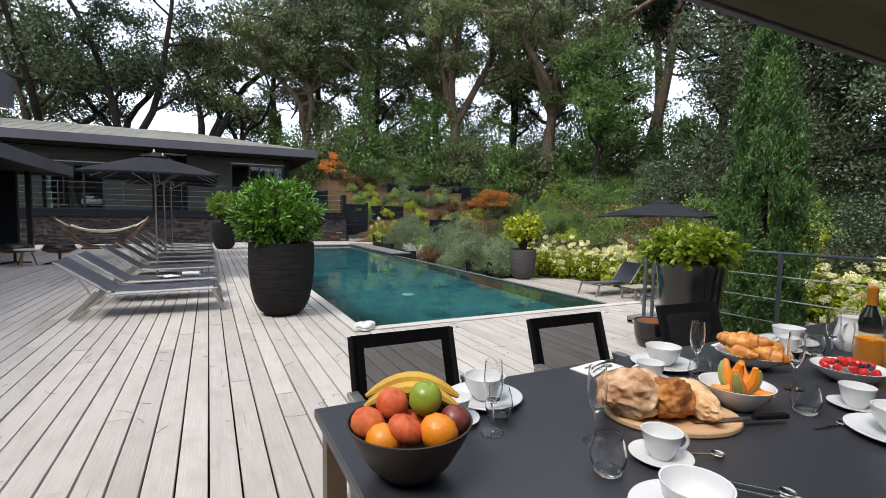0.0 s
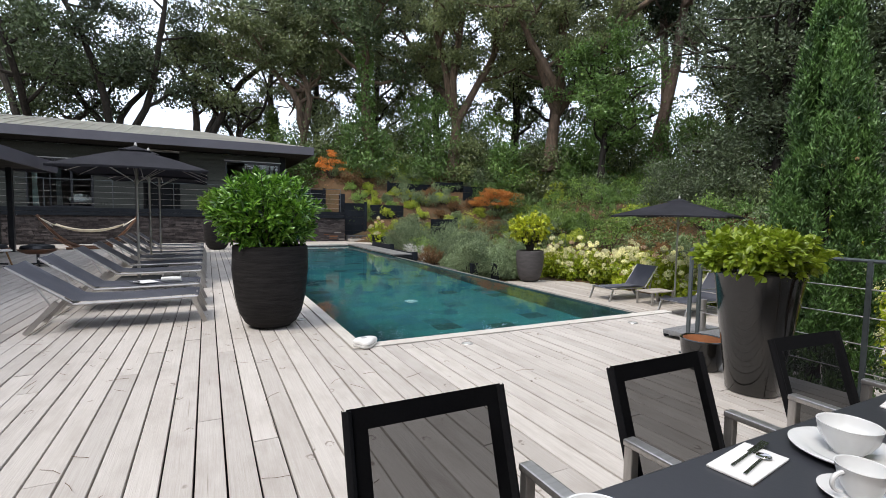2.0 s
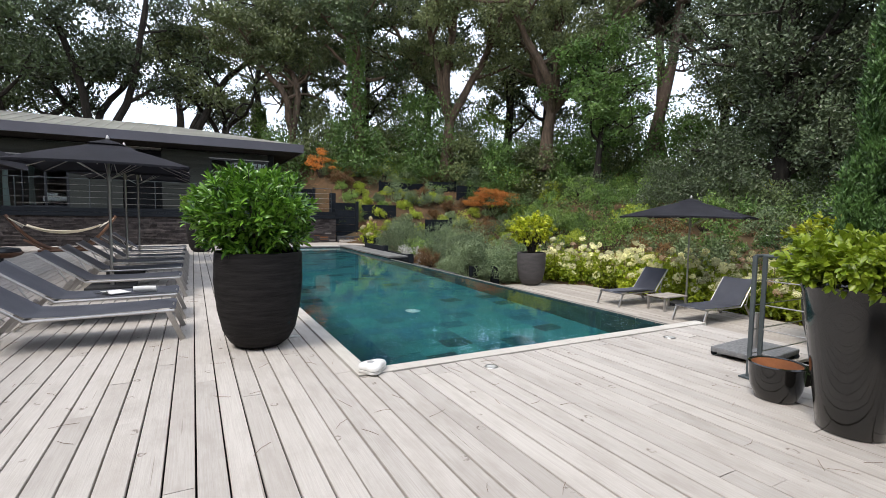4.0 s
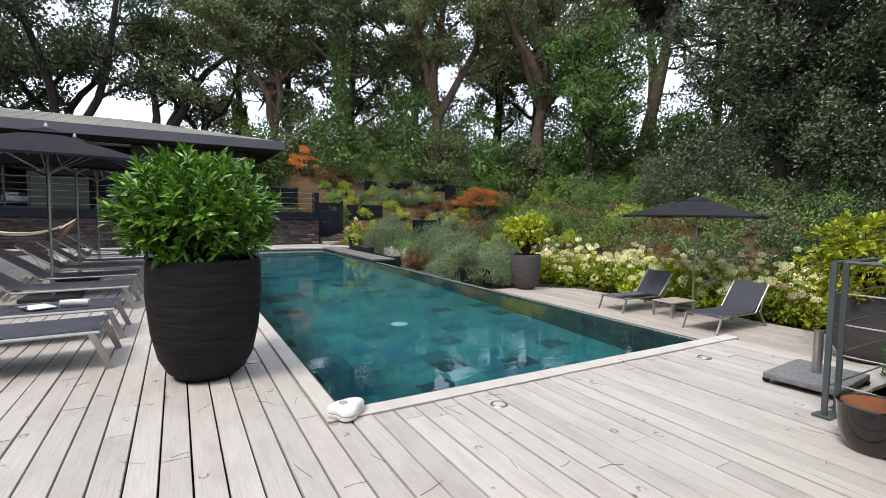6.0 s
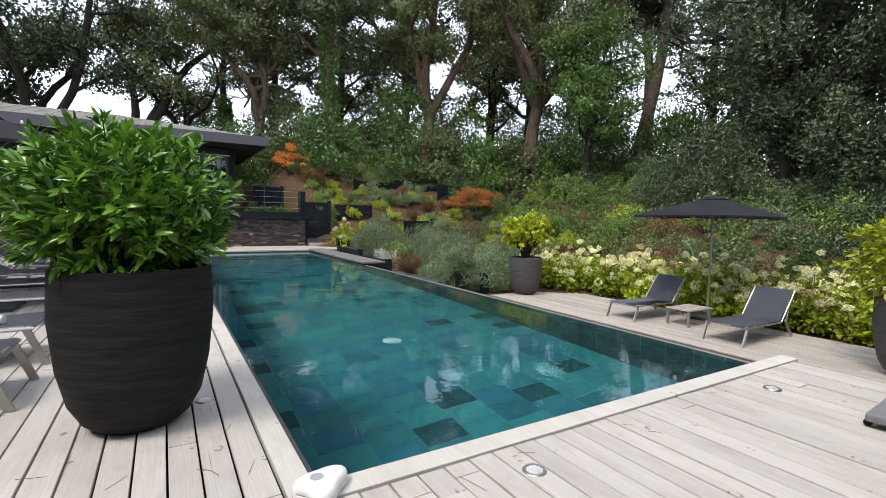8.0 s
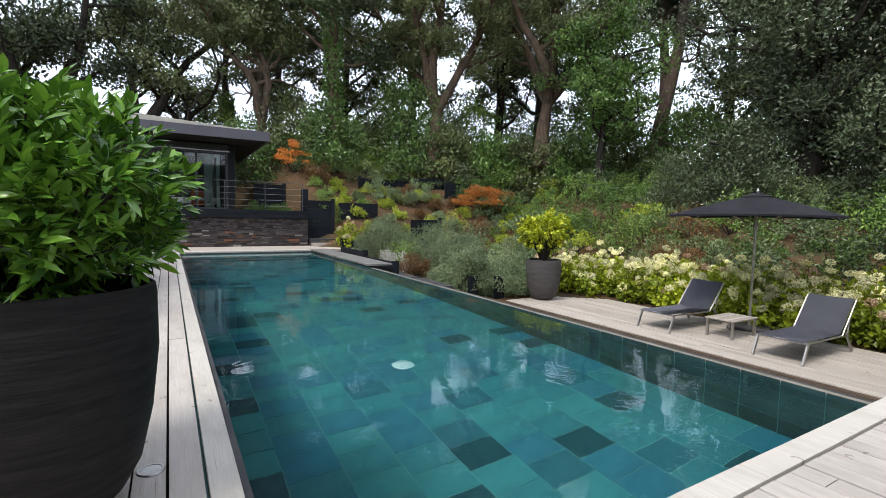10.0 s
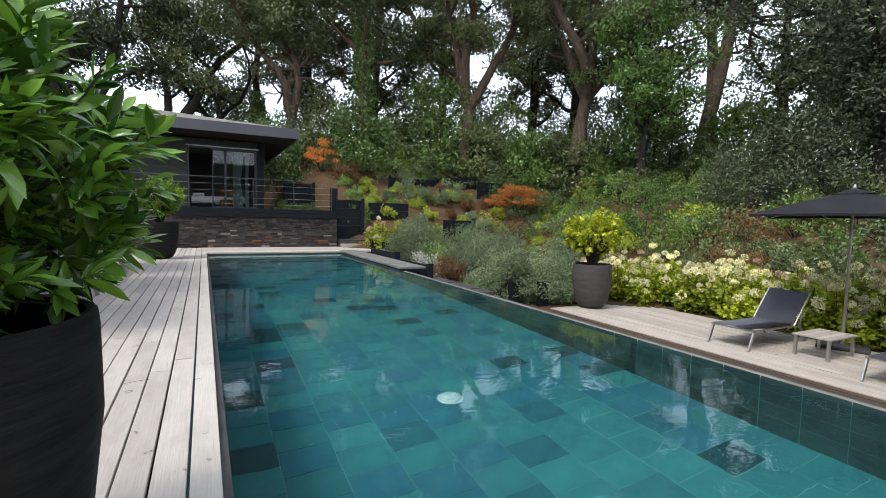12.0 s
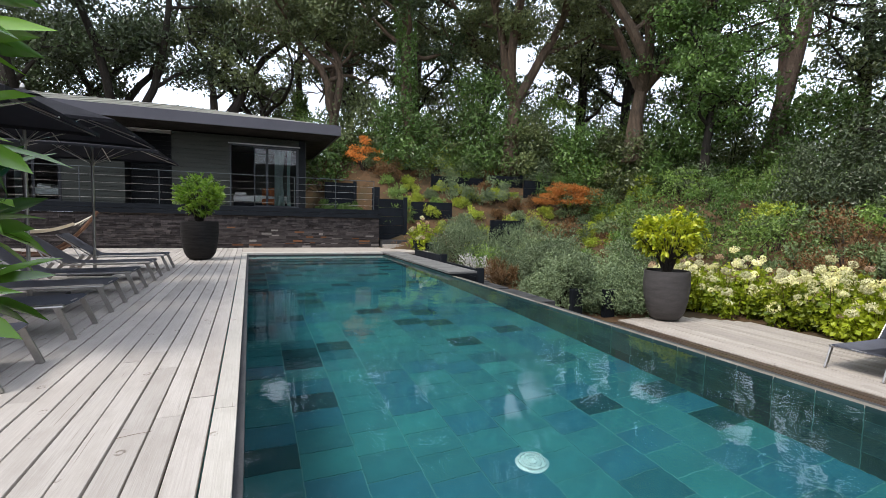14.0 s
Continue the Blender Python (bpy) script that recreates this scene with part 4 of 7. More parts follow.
def build_tiles():
    bm = bmesh.new()
    a = [(0.007, 0.009, 0), (0.993, 0.009, 0), (0.993, 0.991, 0), (0.007, 0.991, 0)]
    lo = [bm.verts.new((x, y, 0.0)) for x, y, _ in a]
    hi = [bm.verts.new((0.5 + (x - 0.5) * 0.996, 0.5 + (y - 0.5) * 0.996, 1.0)) for x, y, _ in a]
    bm.faces.new(hi)
    for i in range(4):
        bm.faces.new((lo[i], lo[(i + 1) % 4], hi[(i + 1) % 4], hi[i]))
    bmesh.ops.recalc_face_normals(bm, faces=bm.faces)
    me = bpy.data.meshes.new("tile")
    bm.to_mesh(me)
    bm.free()
    me.materials.append(TILE)
    w, h = (POOL_X1 - POOL_X0) / 10, 0.305
    n, v, f = 0, [], []
    for c in range(10):
        for r in range(47):
            x, y = POOL_X0 + c * w, POOL_Y0 + (r - (0.5 if c % 2 else 0)) * h
            y0, y1 = max(y, POOL_Y0), min(y + h, 18.5)
            if y1 - y0 < 0.03:
                continue
            if n < 300:
                ob = new("tile", me)
                ob.parent = pool
                ob.matrix_basis = Matrix.LocRotScale((x, y0, -1.2145), None, (w, y1 - y0, 0.0045))
                n += 1
            else:
                k = len(v)
                v += [(x + 0.003, y0 + 0.003, -1.21), (x + w - 0.003, y0 + 0.003, -1.21), (x + w - 0.003, y1 - 0.003, -1.21), (x + 0.003, y1 - 0.003, -1.21)]
                f.append((k, k + 1, k + 2, k + 3))
    # side wall tiles: greyer slate, also darkened in colour to look unlit
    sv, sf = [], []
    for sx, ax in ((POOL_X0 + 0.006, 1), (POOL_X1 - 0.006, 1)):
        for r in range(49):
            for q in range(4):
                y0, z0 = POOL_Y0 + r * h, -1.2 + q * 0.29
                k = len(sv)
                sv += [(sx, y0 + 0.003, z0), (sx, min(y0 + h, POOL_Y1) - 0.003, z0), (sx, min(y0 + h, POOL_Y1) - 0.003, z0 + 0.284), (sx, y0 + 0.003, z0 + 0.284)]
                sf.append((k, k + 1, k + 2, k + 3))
    tagged(np_mesh("wall_tile_field", sv, sf, mat("unlit_wall_slate", (0.035, 0.075, 0.080), (0.022, 0.048, 0.052), 3, 0.5, vary=0.3), pool), kind="stuff")
    for c in range(10):
        x = POOL_X0 + c * w
        for y0, z1 in ((19.3, -0.28), (18.9, -0.55), (18.5, -0.82)):
            k = len(v)
            v += [(x + 0.003, y0 - 0.006, z1 - 0.25), (x + w - 0.003, y0 - 0.006, z1 - 0.25), (x + w - 0.003, y0 - 0.006, z1), (x + 0.003, y0 - 0.006, z1)]
            f.append((k, k + 1, k + 2, k + 3))
            k = len(v)
            v += [(x + 0.003, y0, z1 + 0.006), (x + w - 0.003, y0, z1 + 0.006), (x + w - 0.003, y0 + 0.4, z1 + 0.006), (x + 0.003, y0 + 0.4, z1 + 0.006)]
            f.append((k, k + 1, k + 2, k + 3))
        for yy in (POOL_Y0 + 0.006, POOL_Y1 - 0.006):
            k = len(v)
            v += [(x + 0.003, yy, -1.2), (x + w - 0.003, yy, -1.2), (x + w - 0.003, yy, -0.06), (x + 0.003, yy, -0.06)]
            f.append((k, k + 1, k + 2, k + 3))
    tagged(np_mesh("tile_field", v, f, TILE, pool), kind="stuff")


# ---- trees and shrubs ----
def grow(rng, start, way, length, steps, bend, lift):
    pts, p, d = [np.array(start, float)], np.array(start, float), np.array(way, float)
    for _ in range(steps):
        d = d + rng.normal(size=3) * bend
        d[2] += lift
        d /= np.linalg.norm(d)
        p = p + d * length / steps
        pts.append(p.copy())
    return pts


def tree(name, label, base, height, girth, lean, fork, limbs, spread, leaf, bark, seed, per=150, leaf_len=0.2, puff=0.85, low=0.3, ivy=0, flat=0.6, twigs=3, bend=0.16, group="trees round the garden", split=0):
    """A tapering trunk, single or split into rising main limbs, with branches, twigs and leaf puffs round them."""
    rng = np.random.default_rng(seed)
    t = thing(name, Matrix.Translation(base), label, "tree", group)
    wood = bmesh.new()
    n = 9
    path, off = [], np.zeros(2)
    for i in range(n + 1):
        k = i / n
        off = off + rng.normal(size=2) * 0.10 * height / 15
        path.append(np.array([lean[0] * k + off[0] * (k > 0), lean[1] * k + off[1] * (k > 0), height * 0.86 * k - 0.3 * (k == 0)]))
    axes = [(path, girth, fork)]
    if split:
        crotch = max(2, int(fork * n))
        tube(wood, path[:crotch + 1], [girth * (1.3 if i == 0 else 1.0) * (1 - 0.35 * i / crotch) for i in range(crotch + 1)], 10)
        axes = []
        for j in range(split):
            az = 6.283 * (j + 0.35 * rng.random()) / split + seed
            tilt = rng.uniform(0.35, 0.75)
            d = np.array([math.cos(az) * tilt, math.sin(az) * tilt, 1.0])
            main = grow(rng, path[crotch] - np.array([0, 0, 0.15]), d / np.linalg.norm(d), height * (0.92 - fork) * rng.uniform(0.75, 1.05), n, bend * 0.9, 0.05)
            tube(wood, main, [girth * 0.6 * (1 - 0.82 * q / n) + 0.02 for q in range(n + 1)], 8)
            axes.append((main, girth * 0.6, 0.22))
    else:
        tube(wood, path, [girth * (1.35 if i == 0 else 1.0) * (1 - 0.85 * i / n) + 0.03 for i in range(n + 1)], 10)
    centres, radii = [], []
    for j in range(limbs):
        axis, thick, first = axes[j % len(axes)]
        k = first + (0.97 - first) * (j + rng.random()) / limbs
        i = min(n - 1, int(k * n))
        s = axis[i] + (axis[i + 1] - axis[i]) * (k * n - i)
        az = 2.4 * j + rng.normal() * 0.5
        reach = spread * (1.05 - 0.55 * abs(k - 0.55)) * rng.uniform(0.65, 1.15) * (0.7 if split else 1.0)
        d = np.array([math.cos(az), math.sin(az), rng.uniform(0.1, 0.75)])
        pts = grow(rng, s, d / np.linalg.norm(d), reach, 6, bend, 0.04)
        r0 = thick * 0.42 * (1.05 - k) + 0.03
        tube(wood, pts, [r0 * (1 - 0.8 * q / 6) + 0.012 for q in range(7)], 6)
        for q in range(twigs):
            s2 = pts[2 + int(rng.integers(0, 4))]
            d2 = rng.normal(size=3)
            d2[2] = abs(d2[2]) * 0.6
            tw = grow(rng, s2, d2 / np.linalg.norm(d2), reach * rng.uniform(0.3, 0.6), 4, bend * 1.3, 0.03)
            tube(wood, tw, [r0 * 0.4 * (1 - 0.8 * z / 4) + 0.008 for z in range(5)], 5)
            for c in (tw[2], tw[4]):
                centres.append(c + rng.normal(size=3) * 0.2)
                radii.append(puff * rng.uniform(0.6, 1.15))
        for c in (pts[4], pts[6]):
            centres.append(c)
            radii.append(puff * rng.uniform(0.7, 1.2))
    centres, radii = np.array(centres), np.array(radii)
    keep = centres[:, 2] > height * low
    centres, radii = centres[keep], radii[keep]
    part("trunk", wood, bark, t, smooth=True)
    v, f = leaf_arrays(rng, centres, np.stack([radii, radii, radii * flat], 1), int(per * 0.8), leaf_len * 1.08, leaf_len * 0.6, shell=0.2)
    np_mesh("crown", v, f, leaf, t)
    if ivy:
        k = rng.random(260)
        i = np.minimum((k * ivy * n).astype(int), n - 1)
        c = np.array([path[a] for a in i]) + (k * ivy * n - i)[:, None] * (np.array([path[a + 1] for a in i]) - np.array([path[a] for a in i]))
        v, f = leaf_arrays(rng, c, np.full(260, girth * 1.0 + 0.22), 26, 0.17, 0.13, shell=0.7)
        np_mesh("ivy", v, f, IVY_LEAF, t, "glossy ivy climbing the trunk")
    return t


def bush(label, at, size, leaf, seed, puffs=16, per=130, length=0.07, width=0.035, puff=0.3, flat=0.85, group="garden shrubs", name="shrub", bark=BARK_DARK, up=0.5, shell=0.3, droop=0.0, lift=0.0):
    """A shrub: stems from the ground to puffs of leaves in a rounded, uneven mass."""
    rng = np.random.default_rng(seed)
    s = thing(name, Matrix.Translation(at), label, "shrub", group)
    size = np.array(size, float)
    d = rng.normal(size=(puffs, 3))
    d[:, 2] = np.abs(d[:, 2])
    d /= np.linalg.norm(d, axis=1, keepdims=True)
    c = d * (0.35 + 0.6 * rng.random((puffs, 1)) ** 0.5) * size * [1, 1, 0.9]
    c[:, 2] = lift + np.maximum(c[:, 2], 0.12 * size[2])
    stems = bmesh.new()
    for q in c[: min(puffs, 14)]:
        tube(stems, [(q[0] * 0.08, q[1] * 0.08, -0.08), (q[0] * 0.5, q[1] * 0.5, q[2] * 0.55), q], [0.016, 0.011, 0.005], 5)
    part("branchwork", stems, bark, s)
    r = puff * (0.65 + 0.6 * rng.random(puffs)) * float(size.mean())
    v, f = leaf_arrays(rng, c, np.stack([r, r, r * flat], 1), per, length, width, up=up, shell=shell, droop=droop)
    np_mesh("foliage", v, f, leaf, s)
    return s


def gz(x, y):
    return ground_z(x, y)


OAK = "tall cork oak with rough trunk and open evergreen crown"
tree("cork_oak", "dark evergreen oak behind the house roof", (-9.0, 35.5, 1.5), 19, 0.34, (0.6, 0), 0.25, 22, 5.2, OAK_DARK, BARK_DARK, 11, 135, 0.22, 1.0, split=4, flat=0.8)
tree("cork_oak", "dark evergreen oak behind the house roof", (-5.0, 35.0, 1.5), 19, 0.36, (0.3, 0), 0.22, 22, 4.4, OAK_DARK, BARK_DARK, 12, 135, 0.22, 0.95, split=4, flat=0.8)
tree("cork_oak", "forked dark oak with crooked bare limbs", (-0.6, 36.0, 2.0), 18, 0.40, (-0.8, 0), 0.22, 13, 6.0, OAK_DARK, BARK_DARK, 13, 62, 0.22, 0.85, bend=0.3, split=3)
tree("cork_oak", "slender reddish oak with sparse crown", (2.2, 38.5, 2.4), 17, 0.26, (0.9, 0), 0.28, 13, 5.0, OAK_LEAF, BARK_DARK, 14, 95, 0.22, 0.85, bend=0.28, split=3)
tree("pine_tree", "dark straight trunk wrapped with ivy", (4.9, 40.0, 3.0), 21, 0.30, (0.5, 0), 0.45, 14, 4.2, OAK_LEAF, BARK_DARK, 15, 150, 0.22, 0.9, ivy=0.35)
tree("cork_oak", OAK, (5.9, 32.0, 3.4), 17, 0.36, (-1.2, 0.5), 0.32, 20, 5.4, OAK_LEAF, BARK, 16, 225, 0.19, 0.85, bend=0.24, low=0.4, split=3)
tree("cork_oak", "tall straight trunk thickly wrapped with ivy", (9.5, 30.0, 3.4), 20, 0.36, (0.2, 0.4), 0.35, 22, 4.4, OAK_DARK, BARK, 17, 225, 0.19, 0.85, ivy=0.85)
tree("cork_oak", OAK, (14.8, 28.2, 3.9), 19, 0.45, (-0.5, 0.5), 0.25, 26, 5.4, OAK_PALE, BARK, 18, 200, 0.19, 0.85, low=0.27, split=4)
tree("cork_oak", OAK, (19.7, 24.2, 4.5), 18, 0.45, (0.3, -0.3), 0.25, 24, 5.0, OAK_PALE, BARK, 19, 175, 0.19, 0.8, low=0.3, bend=0.22, split=4)
tree("pine_tree", "leaning maritime pine with tall bare trunk", (23.9, 20.0, 4.3), 22, 0.36, (3.2, -1.2), 0.40, 17, 3.8, PINE_LEAF, BARK_PINE, 20, 100, 0.26, 0.62, low=0.42, flat=0.5, bend=0.3)
tree("pine_tree", "second maritime pine with bare branching trunk", (26.4, 20.6, 4.0), 21, 0.32, (-0.6, 0.5), 0.35, 16, 3.6, PINE_LEAF, BARK_PINE, 21, 90, 0.26, 0.6, low=0.40, flat=0.5, bend=0.3)
tree("holm_oak", "dense grey-green holm oak leafy to the ground", (22.6, 12.4, 1.8), 14, 0.4, (0, 0), 0.10, 34, 4.4, HOLM_LEAF, BARK_DARK, 22, 230, 0.16, 0.95, low=0.05, flat=0.85)
tree("holm_oak", "dense grey-green holm oak leafy to the ground", (22.5, 7.2, 1.0), 15, 0.4, (0, 0), 0.10, 34, 4.6, HOLM_LEAF, BARK_DARK, 23, 230, 0.16, 0.95, low=0.05, flat=0.85)
tree("holm_oak", "dense dark holm oak behind the lower garden", (20.0, 2.4, -0.6), 13, 0.4, (0, 0), 0.10, 32, 4.6, HOLM_LEAF, BARK_DARK, 24, 230, 0.16, 0.95, low=0.05, flat=0.85)
tree("holm_oak", "dense dark holm oak behind the lower garden", (17.5, -2.6, -0.7), 12, 0.4, (0, 0), 0.10, 30, 4.4, OAK_DARK, BARK_DARK, 25, 200, 0.16, 0.95, low=0.05, flat=0.85)
tree("holm_oak", "young green oak on the garden bank", (20.6, 20.8, 3.9), 8.5, 0.16, (0, 0), 0.15, 22, 2.9, IVY_LEAF, BARK_DARK, 26, 110, 0.17, 0.7, low=0.12)
for i, (x, y, h, s) in enumerate(((-14, 44, 20, 5), (9.0, 42, 21, 4.6), (12.6, 38, 20, 4.6), (17.0, 35, 20, 5), (21.5, 31, 18, 4.4), (30, 14, 15, 5), (-18, 36, 18, 5), (28, 9, 17, 5), (27.5, 26.5, 17, 4.4), (24.3, 30.0, 19, 5), (31.0, 20.5, 19, 5), (33.5, 16.0, 19, 5))):
    tree("cork_oak", "oak of the wood behind the garden", (x, y, gz(x, y) - 0.1), h, 0.33, (0.4, 0), 0.16, 22, s, OAK_DARK if i % 2 else OAK_LEAF, BARK_DARK, 40 + i, 105, 0.25, 0.95, low=0.2)

# understory of the wood
ru = random.Random(33)
for i in range(34):
    a = radians(4 + 72 * i / 33 + ru.uniform(-1, 1))
    d = ru.uniform(35, 42) if i % 2 else ru.uniform(30.5, 35)
    x, y = d * math.sin(a), d * math.cos(a)
    leaf = (OAK_LEAF, MIDBUSH, IVY_LEAF, THICKET)[i % 4]
    h = ru.uniform(4.5, 8.0) * (0.7 if i < 9 else 0.9)
    bush("tall evergreen thicket in the wood behind the garden", (x, y, gz(x, y) - 0.1), (2.1, 2.1, h), leaf, 700 + i, 46, 85, 0.20, 0.115, 0.26, group="woodland thicket", shell=0.2)
# bank shrubs
rb = random.Random(21)
KINDS = ((MIDBUSH, "mid-green leafy shrub on the garden bank"), (GREYBUSH, "grey-green shrub on the garden bank"), (BROWNBUSH, "bronze-leaved shrub on the garden bank"), (IVY_LEAF, "dark glossy shrub on the garden bank"), (THICKET, "olive-green twiggy shrub on the garden bank"), (LIMEBUSH, "yellow-green leafy shrub on the garden bank"))
placed = []
for i in range(1500):
    x, y = rb.uniform(7.5, 28), rb.uniform(8.5, 34)
    z = gz(x, y)
    if z < -0.3 or any((x - a) ** 2 + (y - b) ** 2 < 1.0 for a, b in placed) or (x + y < 29.5 and x < 12.7) or (x < 10 and y < 26) or (x < 15 and 19 < y < 27.2):
        continue
    if len(placed) > 195:
        break
    placed.append((x, y))
    leaf, label = KINDS[rb.choice((4, 4, 4, 1, 2, 3, 5, 0, 3, 0))]
    s = rb.uniform(0.8, 1.3)
    bush(label, (x, y, z), (s, s, s * rb.uniform(1.0, 1.6)), leaf, 1000 + i, 17, 70, 0.11, 0.058, 0.28)

# planting between the terraced panels
rt = random.Random(77)
low_kinds = ((LIMEBUSH, "low lime-green perennials between the garden panels"), (GREYBUSH, "low silver-leaved shrub between the garden panels"), (MIDBUSH, "low green shrub between the garden panels"), (BROWNBUSH, "low bronze shrub between the garden panels"), (LIMEBUSH, "low lime-green perennials between the garden panels"))
spots = []
for i in range(900):
    x, y = rt.uniform(7.6, 17.5), rt.uniform(18.5, 31.5)
    if any((x - a) ** 2 + (y - b) ** 2 < 0.62 for a, b in spots) or (x < 8.6 and y < 24.2) or x + y < 28.5:
        continue
    if any(x0 - 0.2 < x < x1 + 0.2 and abs(y - py) < 0.3 for x0, x1, py in ((7.7, 9.7, 24.0), (9.7, 12.7, 27.0), (12.6, 14.7, 26.5), (14.0, 17.1, 25.5), (9.5, 11.1, 20.5))):
        continue
    if len(spots) > 105:
        break
    spots.append((x, y))
    leaf, label = low_kinds[rt.randrange(5)]
    s = rt.uniform(0.35, 0.62)
    bush(label, (x, y, gz(x, y)), (s, s, s * rt.uniform(0.8, 1.2)), leaf, 3000 + i, 11, 72, 0.095, 0.045, 0.38, up=0.7, group="terrace bed plants")
rx = np.random.default_rng(5)
pts = []
while len(pts) < 2600:
    x, y = float(rx.uniform(6.2, 30)), float(rx.uniform(4, 36))
    if gz(x, y) > 0.0 and x + y > 24:
        pts.append((x, y, gz(x, y) + 0.02))
v, f = leaf_arrays(rx, pts, np.tile([[0.35, 0.35, 0.10]], (len(pts), 1)), 9, 0.09, 0.045, up=0.1, shell=0.0)
tagged(np_mesh("leaf_litter", v, f, LITTER), "fallen rust-brown leaves scattered over the bank", "leaf litter", kind="stuff")

# named shrubs
bush("orange-leaved Japanese maple with spreading tiers", (15.4, 23.6, gz(15.4, 23.6)), (1.8, 1.3, 1.3), ORANGE, 301, 70, 90, 0.12, 0.03, 0.20, 0.22, name="maple", up=0.0, lift=0.4)
bush("small orange maple at the wood's edge", (6.9, 29.0, gz(6.9, 29.0) - 0.1), (1.3, 1.0, 1.5), ORANGE, 302, 26, 70, 0.09, 0.035, 0.24, 0.3, name="maple", up=0.0, lift=0.4)
bush("yellow-green leafy shrub on the bank", (18.6, 25.8, gz(18.6, 25.8)), (1.9, 1.2, 1.5), LIMEBUSH, 303, 20, 130, 0.14, 0.075, 0.3)
bush("yellow-green leafy shrub on the bank", (16.6, 22.0, gz(16.6, 22.0)), (1.1, 1.0, 0.9), LIMEBUSH, 304, 16, 110, 0.12, 0.06, 0.3)
bush("bright green leafy shrub above the hydrangeas", (15.5, 18.6, gz(15.5, 18.6)), (1.7, 1.4, 1.4), MIDBUSH, 305, 20, 170, 0.10, 0.055, 0.3)
bush("green layered maple beside the garden steps", (6.9, 23.6, 0.6), (0.9, 0.7, 1.6), MIDBUSH, 306, 30, 90, 0.08, 0.035, 0.26, 0.3, name="maple", up=0.0, lift=0.2)
for i, (x, y, sx, sz) in enumerate(((7.75, 13.75, 0.85, 0.95), (8.75, 13.45, 0.95, 1.05), (9.7, 14.3, 0.95, 1.05), (8.5, 15.0, 0.95, 1.1))):
    bush("clipped rounded grey-green shrub beside the pool", (x, y, gz(x, y)), (sx * 1.05, sx * 1.05, sz + 0.35), GREYBUSH, 310 + i, 46, 360, 0.055, 0.03, 0.27, up=0.2, shell=0.6)
for i, (x, y, sx, sz) in enumerate(((8.5, 16.6, 1.0, 1.3), (9.8, 17.2, 1.1, 1.45), (7.75, 18.9, 1.05, 1.6), (8.5, 20.2, 1.1, 1.5), (9.8, 19.0, 1.1, 1.5))):
    bush("billowing grey lavender shrub in the pool-side bed", (x, y, gz(x, y)), (sx, sx, sz), GREYBUSH, 320 + i, 32, 230, 0.08, 0.026, 0.32, up=0.9)
bush("low green shrub in the pool-side bed", (8.1, 17.9, gz(8.1, 17.9)), (0.7, 0.7, 1.0), MIDBUSH, 330, 16, 130, 0.07, 0.045, 0.3)
bush("white-flowering perennial clump at the bed edge", (7.35, 17.2, gz(7.35, 17.2)), (0.55, 0.6, 0.65), WHITE_FLOWER, 331, 16, 60, 0.05, 0.045, 0.3, up=0.8)
bush("tawny grasses and seed heads in the bed", (7.6, 16.2, gz(7.6, 16.2)), (0.6, 0.6, 0.6), BROWNBUSH, 332, 14, 120, 0.16, 0.02, 0.3, up=1.4)
bush("lime perennials in the terraced bed", (12.6, 22.6, gz(12.6, 22.6)), (1.5, 0.9, 0.8), LIMEBUSH, 333, 18, 110, 0.10, 0.035, 0.28, up=0.8)
bush("leafy flowering clump before the dark panel", (12.4, 25.2, gz(12.4, 25.2)), (1.2, 0.8, 1.3), GREYBUSH, 334, 18, 110, 0.10, 0.05, 0.28)
bush("leafy flowering clump before the dark panel", (10.6, 25.8, gz(10.6, 25.8)), (1.0, 0.8, 1.3), GREYBUSH, 335, 16, 110, 0.10, 0.05, 0.28)
bush("tall grey-green shrub above the dark panel", (12.2, 28.4, gz(12.2, 28.4)), (1.4, 1.0, 1.6), MIDBUSH, 336, 18, 120, 0.13, 0.05, 0.3)
bush("grey-leaved shrub below the maple", (13.6, 21.2, gz(13.6, 21.2)), (1.3, 1.0, 1.0), GREYBUSH, 337, 18, 130, 0.08, 0.04, 0.3)
bush("grey santolina mound above the hydrangeas", (13.6, 9.6, gz(13.6, 9.6)), (1.1, 1.6, 0.9), GREYBUSH, 338, 20, 220, 0.07, 0.018, 0.3)
bush("pale feathery shrub above the hydrangeas", (12.9, 11.6, gz(12.9, 11.6)), (0.9, 0.9, 1.1), LIMEBUSH, 339, 16, 150, 0.08, 0.025, 0.3)
bush("bronze shrub above the hydrangeas", (14.6, 12.6, gz(14.6, 12.6)), (1.1, 1.1, 1.0), BROWNBUSH, 340, 16, 150, 0.08, 0.035, 0.3)
for i in range(7):
    bush("dark clipped evergreen hedge along the lower garden", (13.4 - 0.35 * i, 6.6 - 1.7 * i, LOW - 0.03), (1.2, 1.2, 3.0), HEDGE, 350 + i, 40, 150, 0.085, 0.05, 0.26, group="hedge shrubs")
for i in range(6):
    bush("low dark hedge behind the deck railing", (5.5 + 0.55 * i, 1.9 - 0.55 * i, LOW - 0.03), (0.75, 0.75, 1.05), HEDGE, 360 + i, 20, 170, 0.05, 0.028, 0.3, group="low hedge shrubs")

